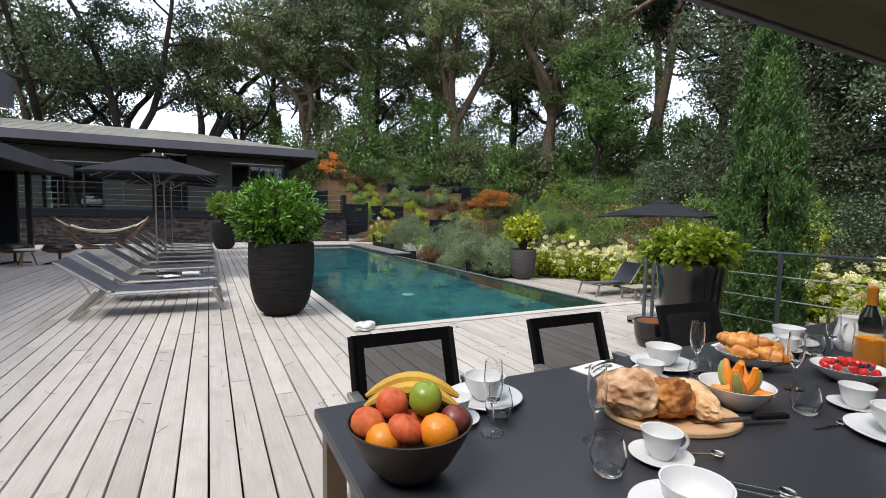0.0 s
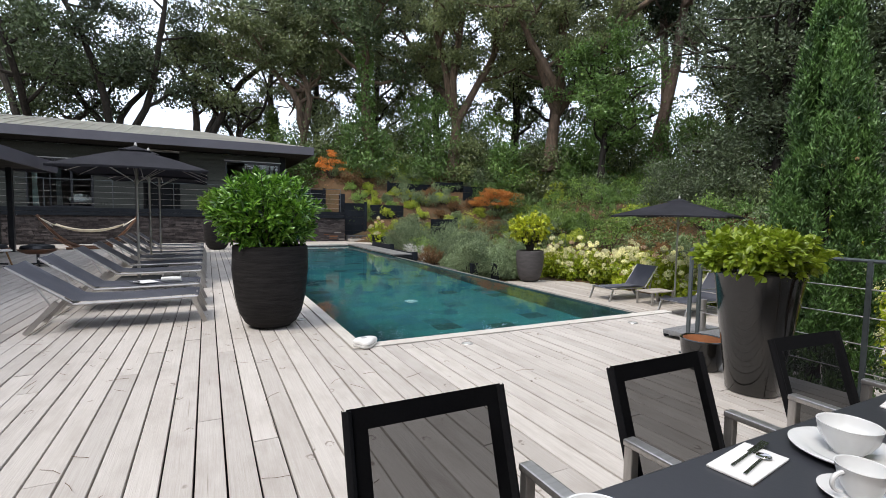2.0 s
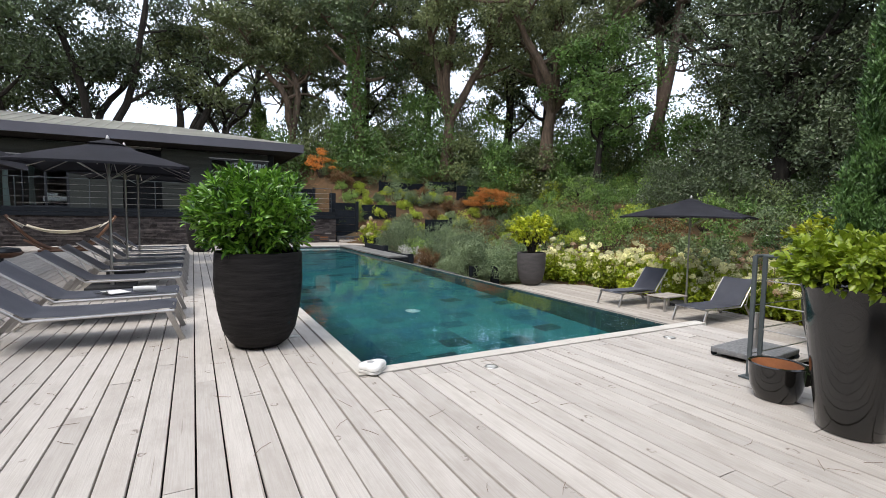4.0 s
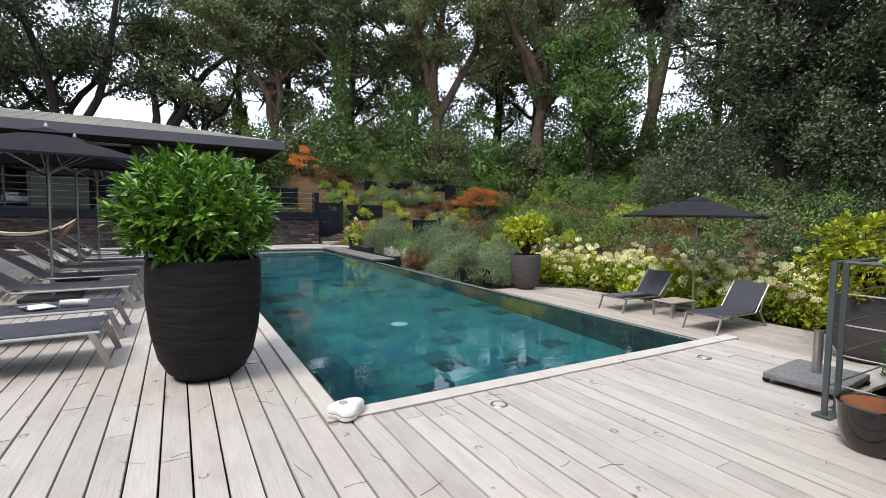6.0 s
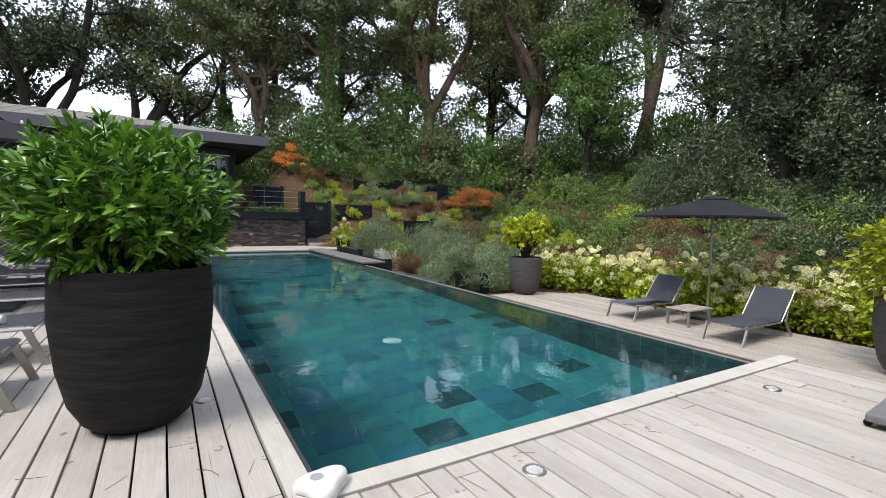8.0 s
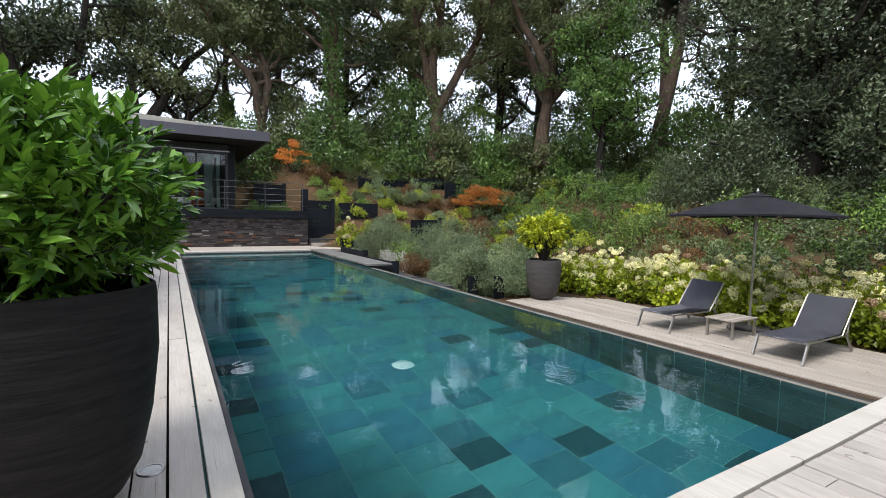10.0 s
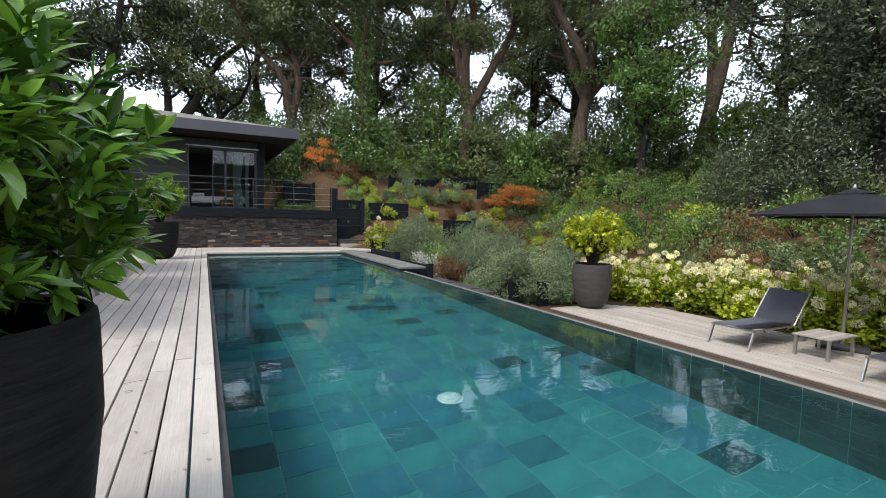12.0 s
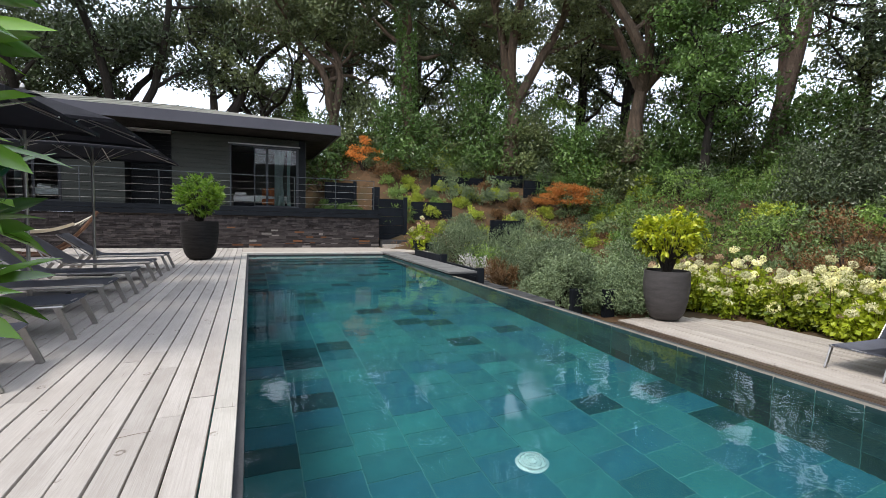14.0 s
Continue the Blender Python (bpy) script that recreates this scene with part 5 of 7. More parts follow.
for i, (x, y, h) in enumerate(((20.6, 13.0, 4.0), (19.6, 15.4, 3.4), (21.0, 9.8, 4.2), (20.4, 7.0, 4.0), (18.6, 4.6, 3.6))):
    bush("dark evergreen undergrowth below the holm oaks", (x, y, gz(x, y) - 0.1), (1.7, 1.7, h), HOLM_LEAF, 370 + i, 40, 130, 0.13, 0.07, 0.26, group="holm oak undergrowth")
for i, (x, y) in enumerate(((4.9, 25.3), (5.5, 25.0), (4.4, 25.9))):
    bush("low leafy plant on the raised terrace", (x, y, 1.302), (0.45, 0.4, 0.5), MIDBUSH, 380 + i, 12, 100, 0.07, 0.03, 0.34, group="terrace plants")
for x, y, h in ((7.02, 21.0, 0.42), (7.35, 20.8, 0.36)):
    pl = thing("square_planter", pose(x, y, gz(x, y) - 0.03), "small square charcoal planter beside the garden steps", "planter", "square planters")
    for k in range(4):
        part("side", box(bmesh.new(), (-0.14, -0.14, 0), (0.14, -0.115, h), 0.003, Matrix.Rotation(k * math.pi / 2, 4, "Z")), CHARCOAL, pl)
    part("soil", boxed((-0.112, -0.112, 0.02), (0.112, 0.112, h - 0.05)), SOIL, pl)


def bloom_mesh(name, leaf, r, n, seed):
    rng = np.random.default_rng(seed)
    v, f = leaf_arrays(rng, [(0, 0, 0)], np.array([[r, r, r * 0.68]]), n, r * 0.36, r * 0.36, up=0.1, shell=0.9, outward=0.05)
    me = bpy.data.meshes.new(name)
    me.from_pydata(v.tolist(), [], f.tolist())
    me.materials.append(leaf)
    return me


BLOOM = [bloom_mesh("bloom", HYD_FLOWER, 0.112, 170, 7), bloom_mesh("bloom", HYD_FLOWER, 0.09, 140, 8), bloom_mesh("bloom", HYD_PINK, 0.09, 120, 9)]


def hydrangea(at, size, seed, blooms=13, pink=0.12, label="hydrangea bush with large cream flower heads"):
    rng = np.random.default_rng(seed)
    s = thing("hydrangea", Matrix.Translation(at), label, "shrub", "hydrangeas")
    heads = []
    for _ in range(blooms):
        a, r = rng.uniform(0, 6.28), math.sqrt(rng.random()) * size[0]
        z = size[1] * (1.02 - 0.5 * (r / size[0]) ** 2) * rng.uniform(0.5, 1.08)
        q = np.array([math.cos(a) * r, math.sin(a) * r, z])
        heads.append(q)
        part("stem", tube(bmesh.new(), [(q[0] * 0.3, q[1] * 0.3, -0.05), (q[0] * 0.75, q[1] * 0.75, z * 0.6), q], [0.008, 0.006, 0.004], 5), BROWN_STEM, s)
    c = np.array(heads) * [0.95, 0.95, 0.76]
    c2 = c * [1, 1, 0.66]
    c3 = c * [1.02, 1.02, 0.36]
    v, f = leaf_arrays(rng, np.concatenate([c, c2, c3]), np.full(len(c) * 3, 0.17), 21, 0.11, 0.085, up=0.1, shell=0.3)
    np_mesh("foliage", v, f, HYD_LEAF, s)
    for q in heads:
        b = new("bloom", BLOOM[2] if rng.random() < pink else BLOOM[int(rng.integers(0, 2))])
        b.parent = s
        b.matrix_basis = Matrix.LocRotScale(Vector(q) + Vector((0, 0, 0.03)), Euler((rng.normal() * 0.3, rng.normal() * 0.3, rng.uniform(0, 6))), Vector((1, 1, 1)) * rng.uniform(0.6, 1.0))


BROWN_STEM = mat("woody_stem", (0.10, 0.07, 0.04), None, 8, 0.9)
rh = random.Random(8)
for i in range(17):
    y = 3.6 + 0.62 * i
    for row in range(2):
        x = 11.2 + 0.75 * row + rh.uniform(-0.15, 0.15) + 0.04 * abs(y - 8)
        if y > 11.8:
            x -= 0.55 * (y - 11.8)
        hydrangea((x, y + rh.uniform(-0.15, 0.15), LOW - 0.03), (0.5, 1.08 + 0.25 * row), 500 + 2 * i + row, 16 if row else 16)
hydrangea((7.25, 21.2, gz(7.25, 21.2)), (0.4, 1.1), 561, 12, 0.6, "hydrangea with cream and rust flower heads by the steps")
for i in range(6):
    hydrangea((8.3 + 0.6 * i, 3.0 - 0.5 * i, LOW - 0.03), (0.45, 1.05), 570 + i, 10, 0.45, "hydrangea with fading pink and cream heads behind the railing")


# ---- cypress ----
def build_cypress():
    rng = np.random.default_rng(77)
    t = thing("cypress", pose(5.58, 2.95, LOW - 0.03), "slender bright green cypress with small cones beside the deck", "tree")
    bm = bmesh.new()
    tube(bm, [(0, 0, -0.2), (0.02, 0, 1.5), (0, 0.02, 3.0), (0.03, 0, 4.3)], [0.07, 0.06, 0.04, 0.01], 8)
    part("trunk", bm, BARK_DARK, t)
    c, r = [], []
    for i in range(170):
        k = (i + rng.random()) / 170
        z = 0.05 + 4.25 * k
        a = 2.4 * i + rng.normal() * 0.3
        rad = 0.50 * min(1.0, 1.3 * (1 - k) ** 0.6 + 0.04) * rng.uniform(0.55, 1.0)
        length = rng.uniform(0.35, 0.6) * (1.1 - 0.5 * k)
        for q in range(4):
            g = q / 3
            c.append((math.cos(a) * rad * (0.72 + 0.28 * math.sin(2.2 * g + 0.5)), math.sin(a) * rad * (0.72 + 0.28 * math.sin(2.2 * g + 0.5)), z + length * (g - 0.3)))
            r.append((0.085 * (1.15 - 0.75 * g), 0.085 * (1.15 - 0.75 * g), 0.11))
    v, f = leaf_arrays(rng, c, np.array(r), 85, 0.065, 0.018, up=1.5, shell=0.1, outward=0.45)
    np_mesh("crown", v, f, CYPRESS, t)
    cone = lathe(bmesh.new(), [(0, -0.018), (0.014, -0.012), (0.018, 0), (0.014, 0.012), (0, 0.018)], 8)
    me = bpy.data.meshes.new("cone")
    cone.to_mesh(me)
    cone.free()
    me.materials.append(mat("dry_cone", (0.38, 0.24, 0.11), (0.25, 0.15, 0.07), 20, 0.8))
    for i in range(45):
        q = c[int(rng.integers(0, len(c)))]
        if q[2] < 2.0:
            continue
        ob = new("cone", me)
        ob.parent = t
        ob.location = (q[0] * 1.12, q[1] * 1.12, q[2])


build_cypress()


# ---- planters ----
def build_pot(name, m, profile, material, label, soil_z, rim_in):
    pot = thing(name, m, label, "planter")
    bm = lathe(bmesh.new(), profile, 48, wobble=0.004)
    part("body", bm, material, pot, smooth=True)
    part("soil", lathe(bmesh.new(), [(0, soil_z + 0.02), (rim_in * 0.6, soil_z + 0.01), (rim_in, soil_z)], 32), SOIL, pot)
    return pot


def round_pot(h, r):
    """Egg-shaped planter, widest above the middle, with a thick rim."""
    k = [(0, 0), (0.42, 0), (0.53, 0.012), (0.68, 0.065), (0.82, 0.18), (0.93, 0.40), (1.0, 0.70), (0.985, 0.95), (0.975, 0.992), (0.95, 1.0), (0.91, 0.995), (0.90, 0.97), (0.915, 0.8), (0.80, 0.72), (0, 0.72)]
    return [(a * r, b * h) for a, b in k]


def potted_shrub(label, at, centre, radius, leaf, seed, count, length, width, stem=BARK_DARK, squash=1.0, fill=0.35, bend=0.25, category="shrub", rise=0.45):
    """Foliage rosettes of long leaves on forked stems rising from a pot."""
    rng = np.random.default_rng(seed)
    t = thing("potted_shrub", Matrix.Translation(at), label, category)
    n = count // 11
    d = rng.normal(size=(n, 3))
    d /= np.linalg.norm(d, axis=1, keepdims=True)
    r = (fill + (1 - fill) * rng.random((n, 1)) ** 0.5) * radius * (0.92 + 0.16 * rng.random((n, 1)))
    tips = np.array([0, 0, centre]) + d * r * [1, 1, squash]
    bm = bmesh.new()
    for q in tips[: min(n, 70)]:
        m0 = np.array([q[0] * 0.25, q[1] * 0.25, centre * 0.45])
        tube(bm, [(q[0] * 0.04, q[1] * 0.04, -0.02), m0, (q + m0) / 2, q], [0.014, 0.011, 0.007, 0.003], 5)
    part("branchwork", bm, stem, t)
    shoot = d * 0.75 + rng.normal(size=(n, 3)) * 0.28
    shoot[:, 2] += rise
    shoot = np.repeat(shoot / np.linalg.norm(shoot, axis=1, keepdims=True), 11, 0)
    back = np.tile(np.linspace(0.0, 1.0, 11), n)[:, None]
    round_it = np.cross(shoot, rng.normal(size=(n * 11, 3)))
    round_it /= np.linalg.norm(round_it, axis=1, keepdims=True) + 1e-9
    base = np.repeat(tips, 11, 0) - shoot * back * length * 0.9 + rng.normal(size=(n * 11, 3)) * length * 0.06
    way = shoot * (1.1 - 0.55 * back) + round_it * (0.35 + 0.6 * back)
    v, f = long_leaves(rng, base, way, length * (0.75 + 0.35 * back), width, bend)
    ob = np_mesh("foliage", v, f, leaf, t)
    ob.data.polygons.foreach_set("use_smooth", [True] * len(ob.data.polygons))
    return t


build_pot("large_planter", pose(0.78, 6.06, 0.003), round_pot(0.915, 0.405), POT, "large egg-shaped charcoal clay planter with brushed surface", 0.72, 0.36)
potted_shrub("round laurel shrub with glossy bright green leaves", (0.75, 6.09, 0.735), 0.55, 0.575, LAUREL, 81, 7400, 0.098, 0.027, squash=0.80)
build_pot("large_planter", pose(0.44, 18.35, 0.003), round_pot(0.93, 0.42), POT, "large egg-shaped charcoal clay planter near the stone wall", 0.72, 0.38)
potted_shrub("round laurel shrub in the far charcoal planter", (0.44, 18.35, 0.735), 0.82, 0.58, LAUREL_PALE, 82, 3300, 0.11, 0.034, squash=0.86)
build_pot("grey_planter", pose(9.2, 12.35, LOW + 0.003), round_pot(0.98, 0.43), POT_GREY, "tall egg-shaped grey planter on the lower deck", 0.75, 0.39)
potted_shrub("small citrus tree with yellow-green leaves", (9.2, 12.35, LOW + 0.77), 0.90, 0.66, CITRUS, 83, 2600, 0.11, 0.052, squash=0.8, fill=0.3, category="tree", rise=0.0)
build_pot("grey_planter", pose(9.28, 4.80, LOW + 0.003), round_pot(1.02, 0.44), POT_GREY, "tall egg-shaped grey planter beside the lower deck steps", 0.78, 0.40)
potted_shrub("citrus tree with yellow-green leaves and small fruit", (9.28, 4.80, LOW + 0.8), 0.72, 0.84, CITRUS, 84, 3000, 0.12, 0.055, squash=0.8, fill=0.2, category="tree", rise=0.1)
tall = [(0, 0), (0.165, 0), (0.175, 0.01), (0.205, 0.25), (0.24, 0.5), (0.268, 0.72), (0.285, 0.85), (0.30, 0.88), (0.305, 0.905), (0.295, 0.925), (0.27, 0.92), (0.262, 0.88), (0.25, 0.8), (0, 0.8)]
build_pot("glazed_planter", pose(3.78, 2.52, 0.003), tall, POT_GLAZE, "tall black glazed planter with streaked glaze", 0.82, 0.25)
potted_shrub("spreading bright green pittosporum in the glazed planter", (3.78, 2.52, 0.83), 0.20, 0.42, PITTO, 85, 4600, 0.066, 0.034, squash=0.48, fill=0.35, rise=0.2)
small = [(0, 0), (0.12, 0), (0.13, 0.01), (0.16, 0.09), (0.172, 0.18), (0.176, 0.235), (0.18, 0.255), (0.17, 0.262), (0.158, 0.255), (0.152, 0.22), (0.14, 0.15), (0, 0.15)]
sp = thing("small_planter", pose(3.93, 3.02, 0.003), "small black glazed pot with terracotta inside", "planter")
part("body", lathe(bmesh.new(), small, 40), POT_GLAZE, sp, smooth=True)
part("inner_wall", lathe(bmesh.new(), [(0.156, 0.252), (0.150, 0.22), (0.138, 0.152)], 40), TERRACOTTA, sp, "bare terracotta inner wall", True)
part("soil", lathe(bmesh.new(), [(0, 0.168), (0.144, 0.165)], 32), SOIL, sp)


# ---- loungers ----
def build_lounger(m, rise, label, group):
    """Feet at +x; the backrest rises towards -x. rise: the backrest's angle in degrees."""
    lg = thing("sun_lounger", m, label, "sun lounger", group)
    w, h, seat, back = 0.64, 0.30, 1.14, 0.66
    c, s = math.cos(radians(rise)), math.sin(radians(rise))
    bx, bz = -seat - back * c, h + back * s
    for y in (0, w):
        part("side_rail", tube(bmesh.new(), [(0.02, y, h), (-seat, y, h - 0.015)], 0.014, 8), STEEL, lg)
        part("back_rail", tube(bmesh.new(), [(-seat, y, h - 0.01), (bx, y, bz)], 0.012, 8), STEEL, lg)
    bars = bmesh.new()
    part("cross_bar", tube(bmesh.new(), [(0.0, 0, h), (0.0, w, h)], 0.016, 8), STEEL, lg)
    part("cross_bar", tube(bmesh.new(), [(-seat, 0, h - 0.015), (-seat, w, h - 0.015)], 0.016, 8), STEEL, lg)
    bars.free()
    for y in (0.0, w):
        part("leg", box(bmesh.new(), (-0.025, y - 0.012, 0), (0.025, y + 0.012, 0.325), 0.004, Matrix.Translation((0.09, 0, 0)) @ Matrix.Rotation(radians(-22), 4, "Y")), STEEL, lg)
        part("leg", box(bmesh.new(), (-0.025, y - 0.012, 0), (0.025, y + 0.012, 0.42), 0.004, Matrix.Translation((-1.54, 0, 0)) @ Matrix.Rotation(radians(40), 4, "Y")), STEEL, lg)
        part("prop", tube(bmesh.new(), [(-1.30, y, h - 0.06), (-seat - back * c * 0.6, y, h + back * s * 0.6)], 0.010, 6), STEEL, lg)
    part("foot_bar", tube(bmesh.new(), [(-1.50, 0, 0.06), (-1.50, w, 0.06)], 0.012, 6), STEEL, lg)
    bm = bmesh.new()
    rows = []
    prof = [(0.03, h + 0.012), (0.0, h + 0.026), (-0.3, h + 0.016), (-0.7, h + 0.008), (-seat + 0.08, h + 0.012), (-seat, h + 0.022), (-seat - 0.35 * c, h + 0.35 * s + 0.016), (bx, bz + 0.018), (bx - 0.03 * c, bz + 0.008)]
    for x, z in prof:
        rows.append([bm.verts.new((x, y, z - 0.012 * math.sin(math.pi * (y - 0.02) / (w - 0.04)))) for y in (0.02, 0.15, 0.32, 0.49, w - 0.02)])
    for a, b in zip(rows, rows[1:]):
        for i in range(4):
            bm.faces.new((a[i], a[i + 1], b[i + 1], b[i]))
    bmesh.ops.solidify(bm, geom=list(bm.faces), thickness=0.012)
    part("sling", bm, SLING, lg, "grey woven sling fabric", True)
    return lg


LEFT = "steel sun lounger with grey sling and raised back"
first = build_lounger(pose(0.02, 6.56, 0.002), 36, LEFT, "sun loungers in a row")
for y in (7.6, 9.25, 10.6, 11.85, 13.15, 14.5, 15.95):
    copy_thing(first, pose(0.02, y, 0.002))
rl = build_lounger(pose(8.90, 9.32, LOW + 0.002, 0, 0, 180), 50, "steel sun lounger with grey sling and steep raised back", "loungers on the lower deck")
copy_thing(rl, pose(8.85, 7.28, LOW + 0.002, 0, 0, 180))


def build_side_table(m):
    t = thing("side_table", m, "low grey slatted side table between the loungers", "table")
    for i in range(5):
        part("slat", boxed((0.0, 0.005 + 0.1 * i, 0.30), (0.78, 0.095 + 0.1 * i, 0.322), 0.004), DECK_LOW, t)
    for x in (0.02, 0.72):
        for y in (0.02, 0.44):
            part("leg", boxed((x, y, 0), (x + 0.04, y + 0.04, 0.30), 0.003), STEEL, t)


build_side_table(pose(9.3, 7.85, LOW + 0.002))


def build_umbrella(m, height, half, drop, label, base=True):
    u = thing("parasol", m, label, "parasol", "garden parasols")
    part("pole", tube(bmesh.new(), [(0, 0, 0.03), (0, 0, height)], 0.021, 12), STEEL, u)
    part("finial", lathe(bmesh.new(), [(0, -0.02), (0.022, 0), (0.03, 0.03), (0.018, 0.07), (0, 0.09)], 12, (0, 0, height)), STEEL, u)
    rim = height - drop
    bm = bmesh.new()
    n = 6
    rings = []
    for k in range(n + 1):
        f = 0.06 + 0.94 * k / n
        ring = []
        for e in range(4):
            for q in range(6):
                a, b = ((-1, -1), (1, -1), (1, 1), (-1, 1))[e], ((-1, -1), (1, -1), (1, 1), (-1, 1))[(e + 1) % 4]
                t = q / 6
                sag = 1 - 0.035 * math.sin(math.pi * t) * f
                x, y = (a[0] + (b[0] - a[0]) * t) * half * f * sag, (a[1] + (b[1] - a[1]) * t) * half * f * sag
                z = height - 0.03 - drop * f ** 1.12 + 0.05 * f * math.sin(math.pi * t) * 0.6
                ring.append(bm.verts.new((x, y, z)))
        rings.append(ring)
    rings.append([bm.verts.new((v.co.x * 0.997, v.co.y * 0.997, v.co.z - 0.035)) for v in rings[-1]])
    for a, b in zip(rings, rings[1:]):
        for i in range(24):
            bm.faces.new((a[i], a[(i + 1) % 24], b[(i + 1) % 24], b[i]))
    bmesh.ops.solidify(bm, geom=list(bm.faces), thickness=0.004)
    part("canopy", bm, CANOPY, u, "taut charcoal fabric canopy")
    vent = bmesh.new()
    r1 = [vent.verts.new((sx * 0.24, sy * 0.24, height - 0.075)) for sx, sy in ((-1, -1), (1, -1), (1, 1), (-1, 1))]
    r0 = [vent.verts.new((sx * 0.03, sy * 0.03, height + 0.01)) for sx, sy in ((-1, -1), (1, -1), (1, 1), (-1, 1))]
    for i in range(4):
        vent.faces.new((r1[i], r1[(i + 1) % 4], r0[(i + 1) % 4], r0[i]))
    bmesh.ops.solidify(vent, geom=list(vent.faces), thickness=0.004)
    part("vent_cap", vent, CANOPY, u)
    for sx, sy in ((-1, -1), (1, -1), (1, 1), (-1, 1), (0, -1), (1, 0), (0, 1), (-1, 0)):
        part("rib", tube(bmesh.new(), [(0, 0, height - 0.07), (sx * half * 0.5, sy * half * 0.5, height - 0.075 - drop * 0.46), (sx * half * 0.97, sy * half * 0.97, rim - 0.05)], 0.008, 5), STEEL, u)
        part("strut", tube(bmesh.new(), [(sx * 0.03, sy * 0.03, height - 0.62), (sx * half * 0.5, sy * half * 0.5, height - 0.085 - drop * 0.46)], 0.006, 5), STEEL, u)
    part("hub", tube(bmesh.new(), [(0, 0, height - 0.66), (0, 0, height - 0.58)], 0.036, 10), STEEL, u)
    part("base_plate", boxed((-0.33, -0.33, 0), (0.33, 0.33, 0.055), 0.012), SLATE, u, "dark stone base plate")
    part("base_sleeve", tube(bmesh.new(), [(0, 0, 0.055), (0, 0, 0.32)], 0.03, 10), STEEL, u)
    return u


ua = build_umbrella(pose(-0.98, 10.62, 0.002), 2.42, 1.06, 0.42, "open square charcoal parasol shading the loungers")
ub2 = build_umbrella(pose(-1.0, 12.92, 0.002), 2.60, 1.2, 0.42, "tall open square charcoal parasol shading the loungers")
copy_thing(ub2, pose(-1.02, 15.7, 0.002))
ur = build_umbrella(pose(10.55, 8.22, LOW + 0.002, 0, 0, 22), 2.52, 1.22, 0.40, "open square charcoal parasol over the lower deck")

ub = thing("umbrella_stand", pose(4.90, 3.68, 0.002, 0, 0, 4), "grey granite parasol base plate on small wheels", "umbrella stand")
part("slab", boxed((-0.33, -0.24, 0.035), (0.33, 0.24, 0.085), 0.012), mat("grey_granite", (0.22, 0.22, 0.22), (0.13, 0.13, 0.135), 40, 0.5, bump=0.05, fine=200), ub)
for x in (-0.28, 0.28):
    for y in (-0.23, 0.23):
        part("wheel", tube(bmesh.new(), [(x - 0.02, y, 0.022), (x + 0.02, y, 0.022)], 0.022, 10), CHARCOAL, ub)
part("sleeve", tube(bmesh.new(), [(0, 0, 0.085), (0, 0, 0.42)], 0.032, 12), STEEL, ub, "steel sleeve")


# ---- hammock, easy chair ----
def build_hammock(m):
    h = thing("hammock", m, "cream canvas hammock on a curved wooden stand", "hammock")
    for y in (-0.42, 0.42):
        part("foot", tube(bmesh.new(), [(-0.6, y, 0.04), (0.6, y * 0.6, 0.04)], 0.04, 8), TEAK, h)
    for s in (-1, 1):
        pts = []
        for k in range(9):
            t = k / 8
            pts.append((s * (0.15 + 1.2 * t), 0.0, 0.06 + 1.05 * t ** 1.9))
        part("arm", tube(bmesh.new(), pts, [0.055, 0.055, 0.055, 0.052, 0.05, 0.048, 0.045, 0.042, 0.04], 8), TEAK, h)
        part("brace", tube(bmesh.new(), [(s * 0.45, -0.35, 0.06), (s * 0.95, 0, 0.36)], 0.03, 6), TEAK, h)
        part("brace", tube(bmesh.new(), [(s * 0.45, 0.35, 0.06), (s * 0.95, 0, 0.36)], 0.03, 6), TEAK, h)
        for i in range(7):
            part("cord", tube(bmesh.new(), [(s * 1.33, 0, 1.06), (s * 0.92, -0.36 + 0.12 * i, 0.80 - 0.02 * abs(i - 3))], 0.006, 5), CREAM, h)
    bm = bmesh.new()
    rows = []
    for i in range(17):
        x = -0.92 + 1.84 * i / 16
        z = 0.54 + 0.24 * (x / 0.92) ** 2
        rows.append([bm.verts.new((x, 0.40 * q * (1 - 0.15 * (1 - (x / 0.92) ** 2)), z + 0.10 * q * q * (1.0 - 0.5 * abs(x)))) for q in (-1, -0.6, -0.2, 0.2, 0.6, 1)])
    for a, b in zip(rows, rows[1:]):
        for i in range(5):
            bm.faces.new((a[i], a[i + 1], b[i + 1], b[i]))
    bmesh.ops.solidify(bm, geom=list(bm.faces), thickness=0.012)
    part("bed", bm, CREAM, h, "cream canvas bed", True)


build_hammock(pose(-3.35, 19.75, 0.002, 0, 0, 6))

LEATHER = mat("black_leather", (0.022, 0.024, 0.03), (0.015, 0.016, 0.02), 6, 0.35, bump=0.15)


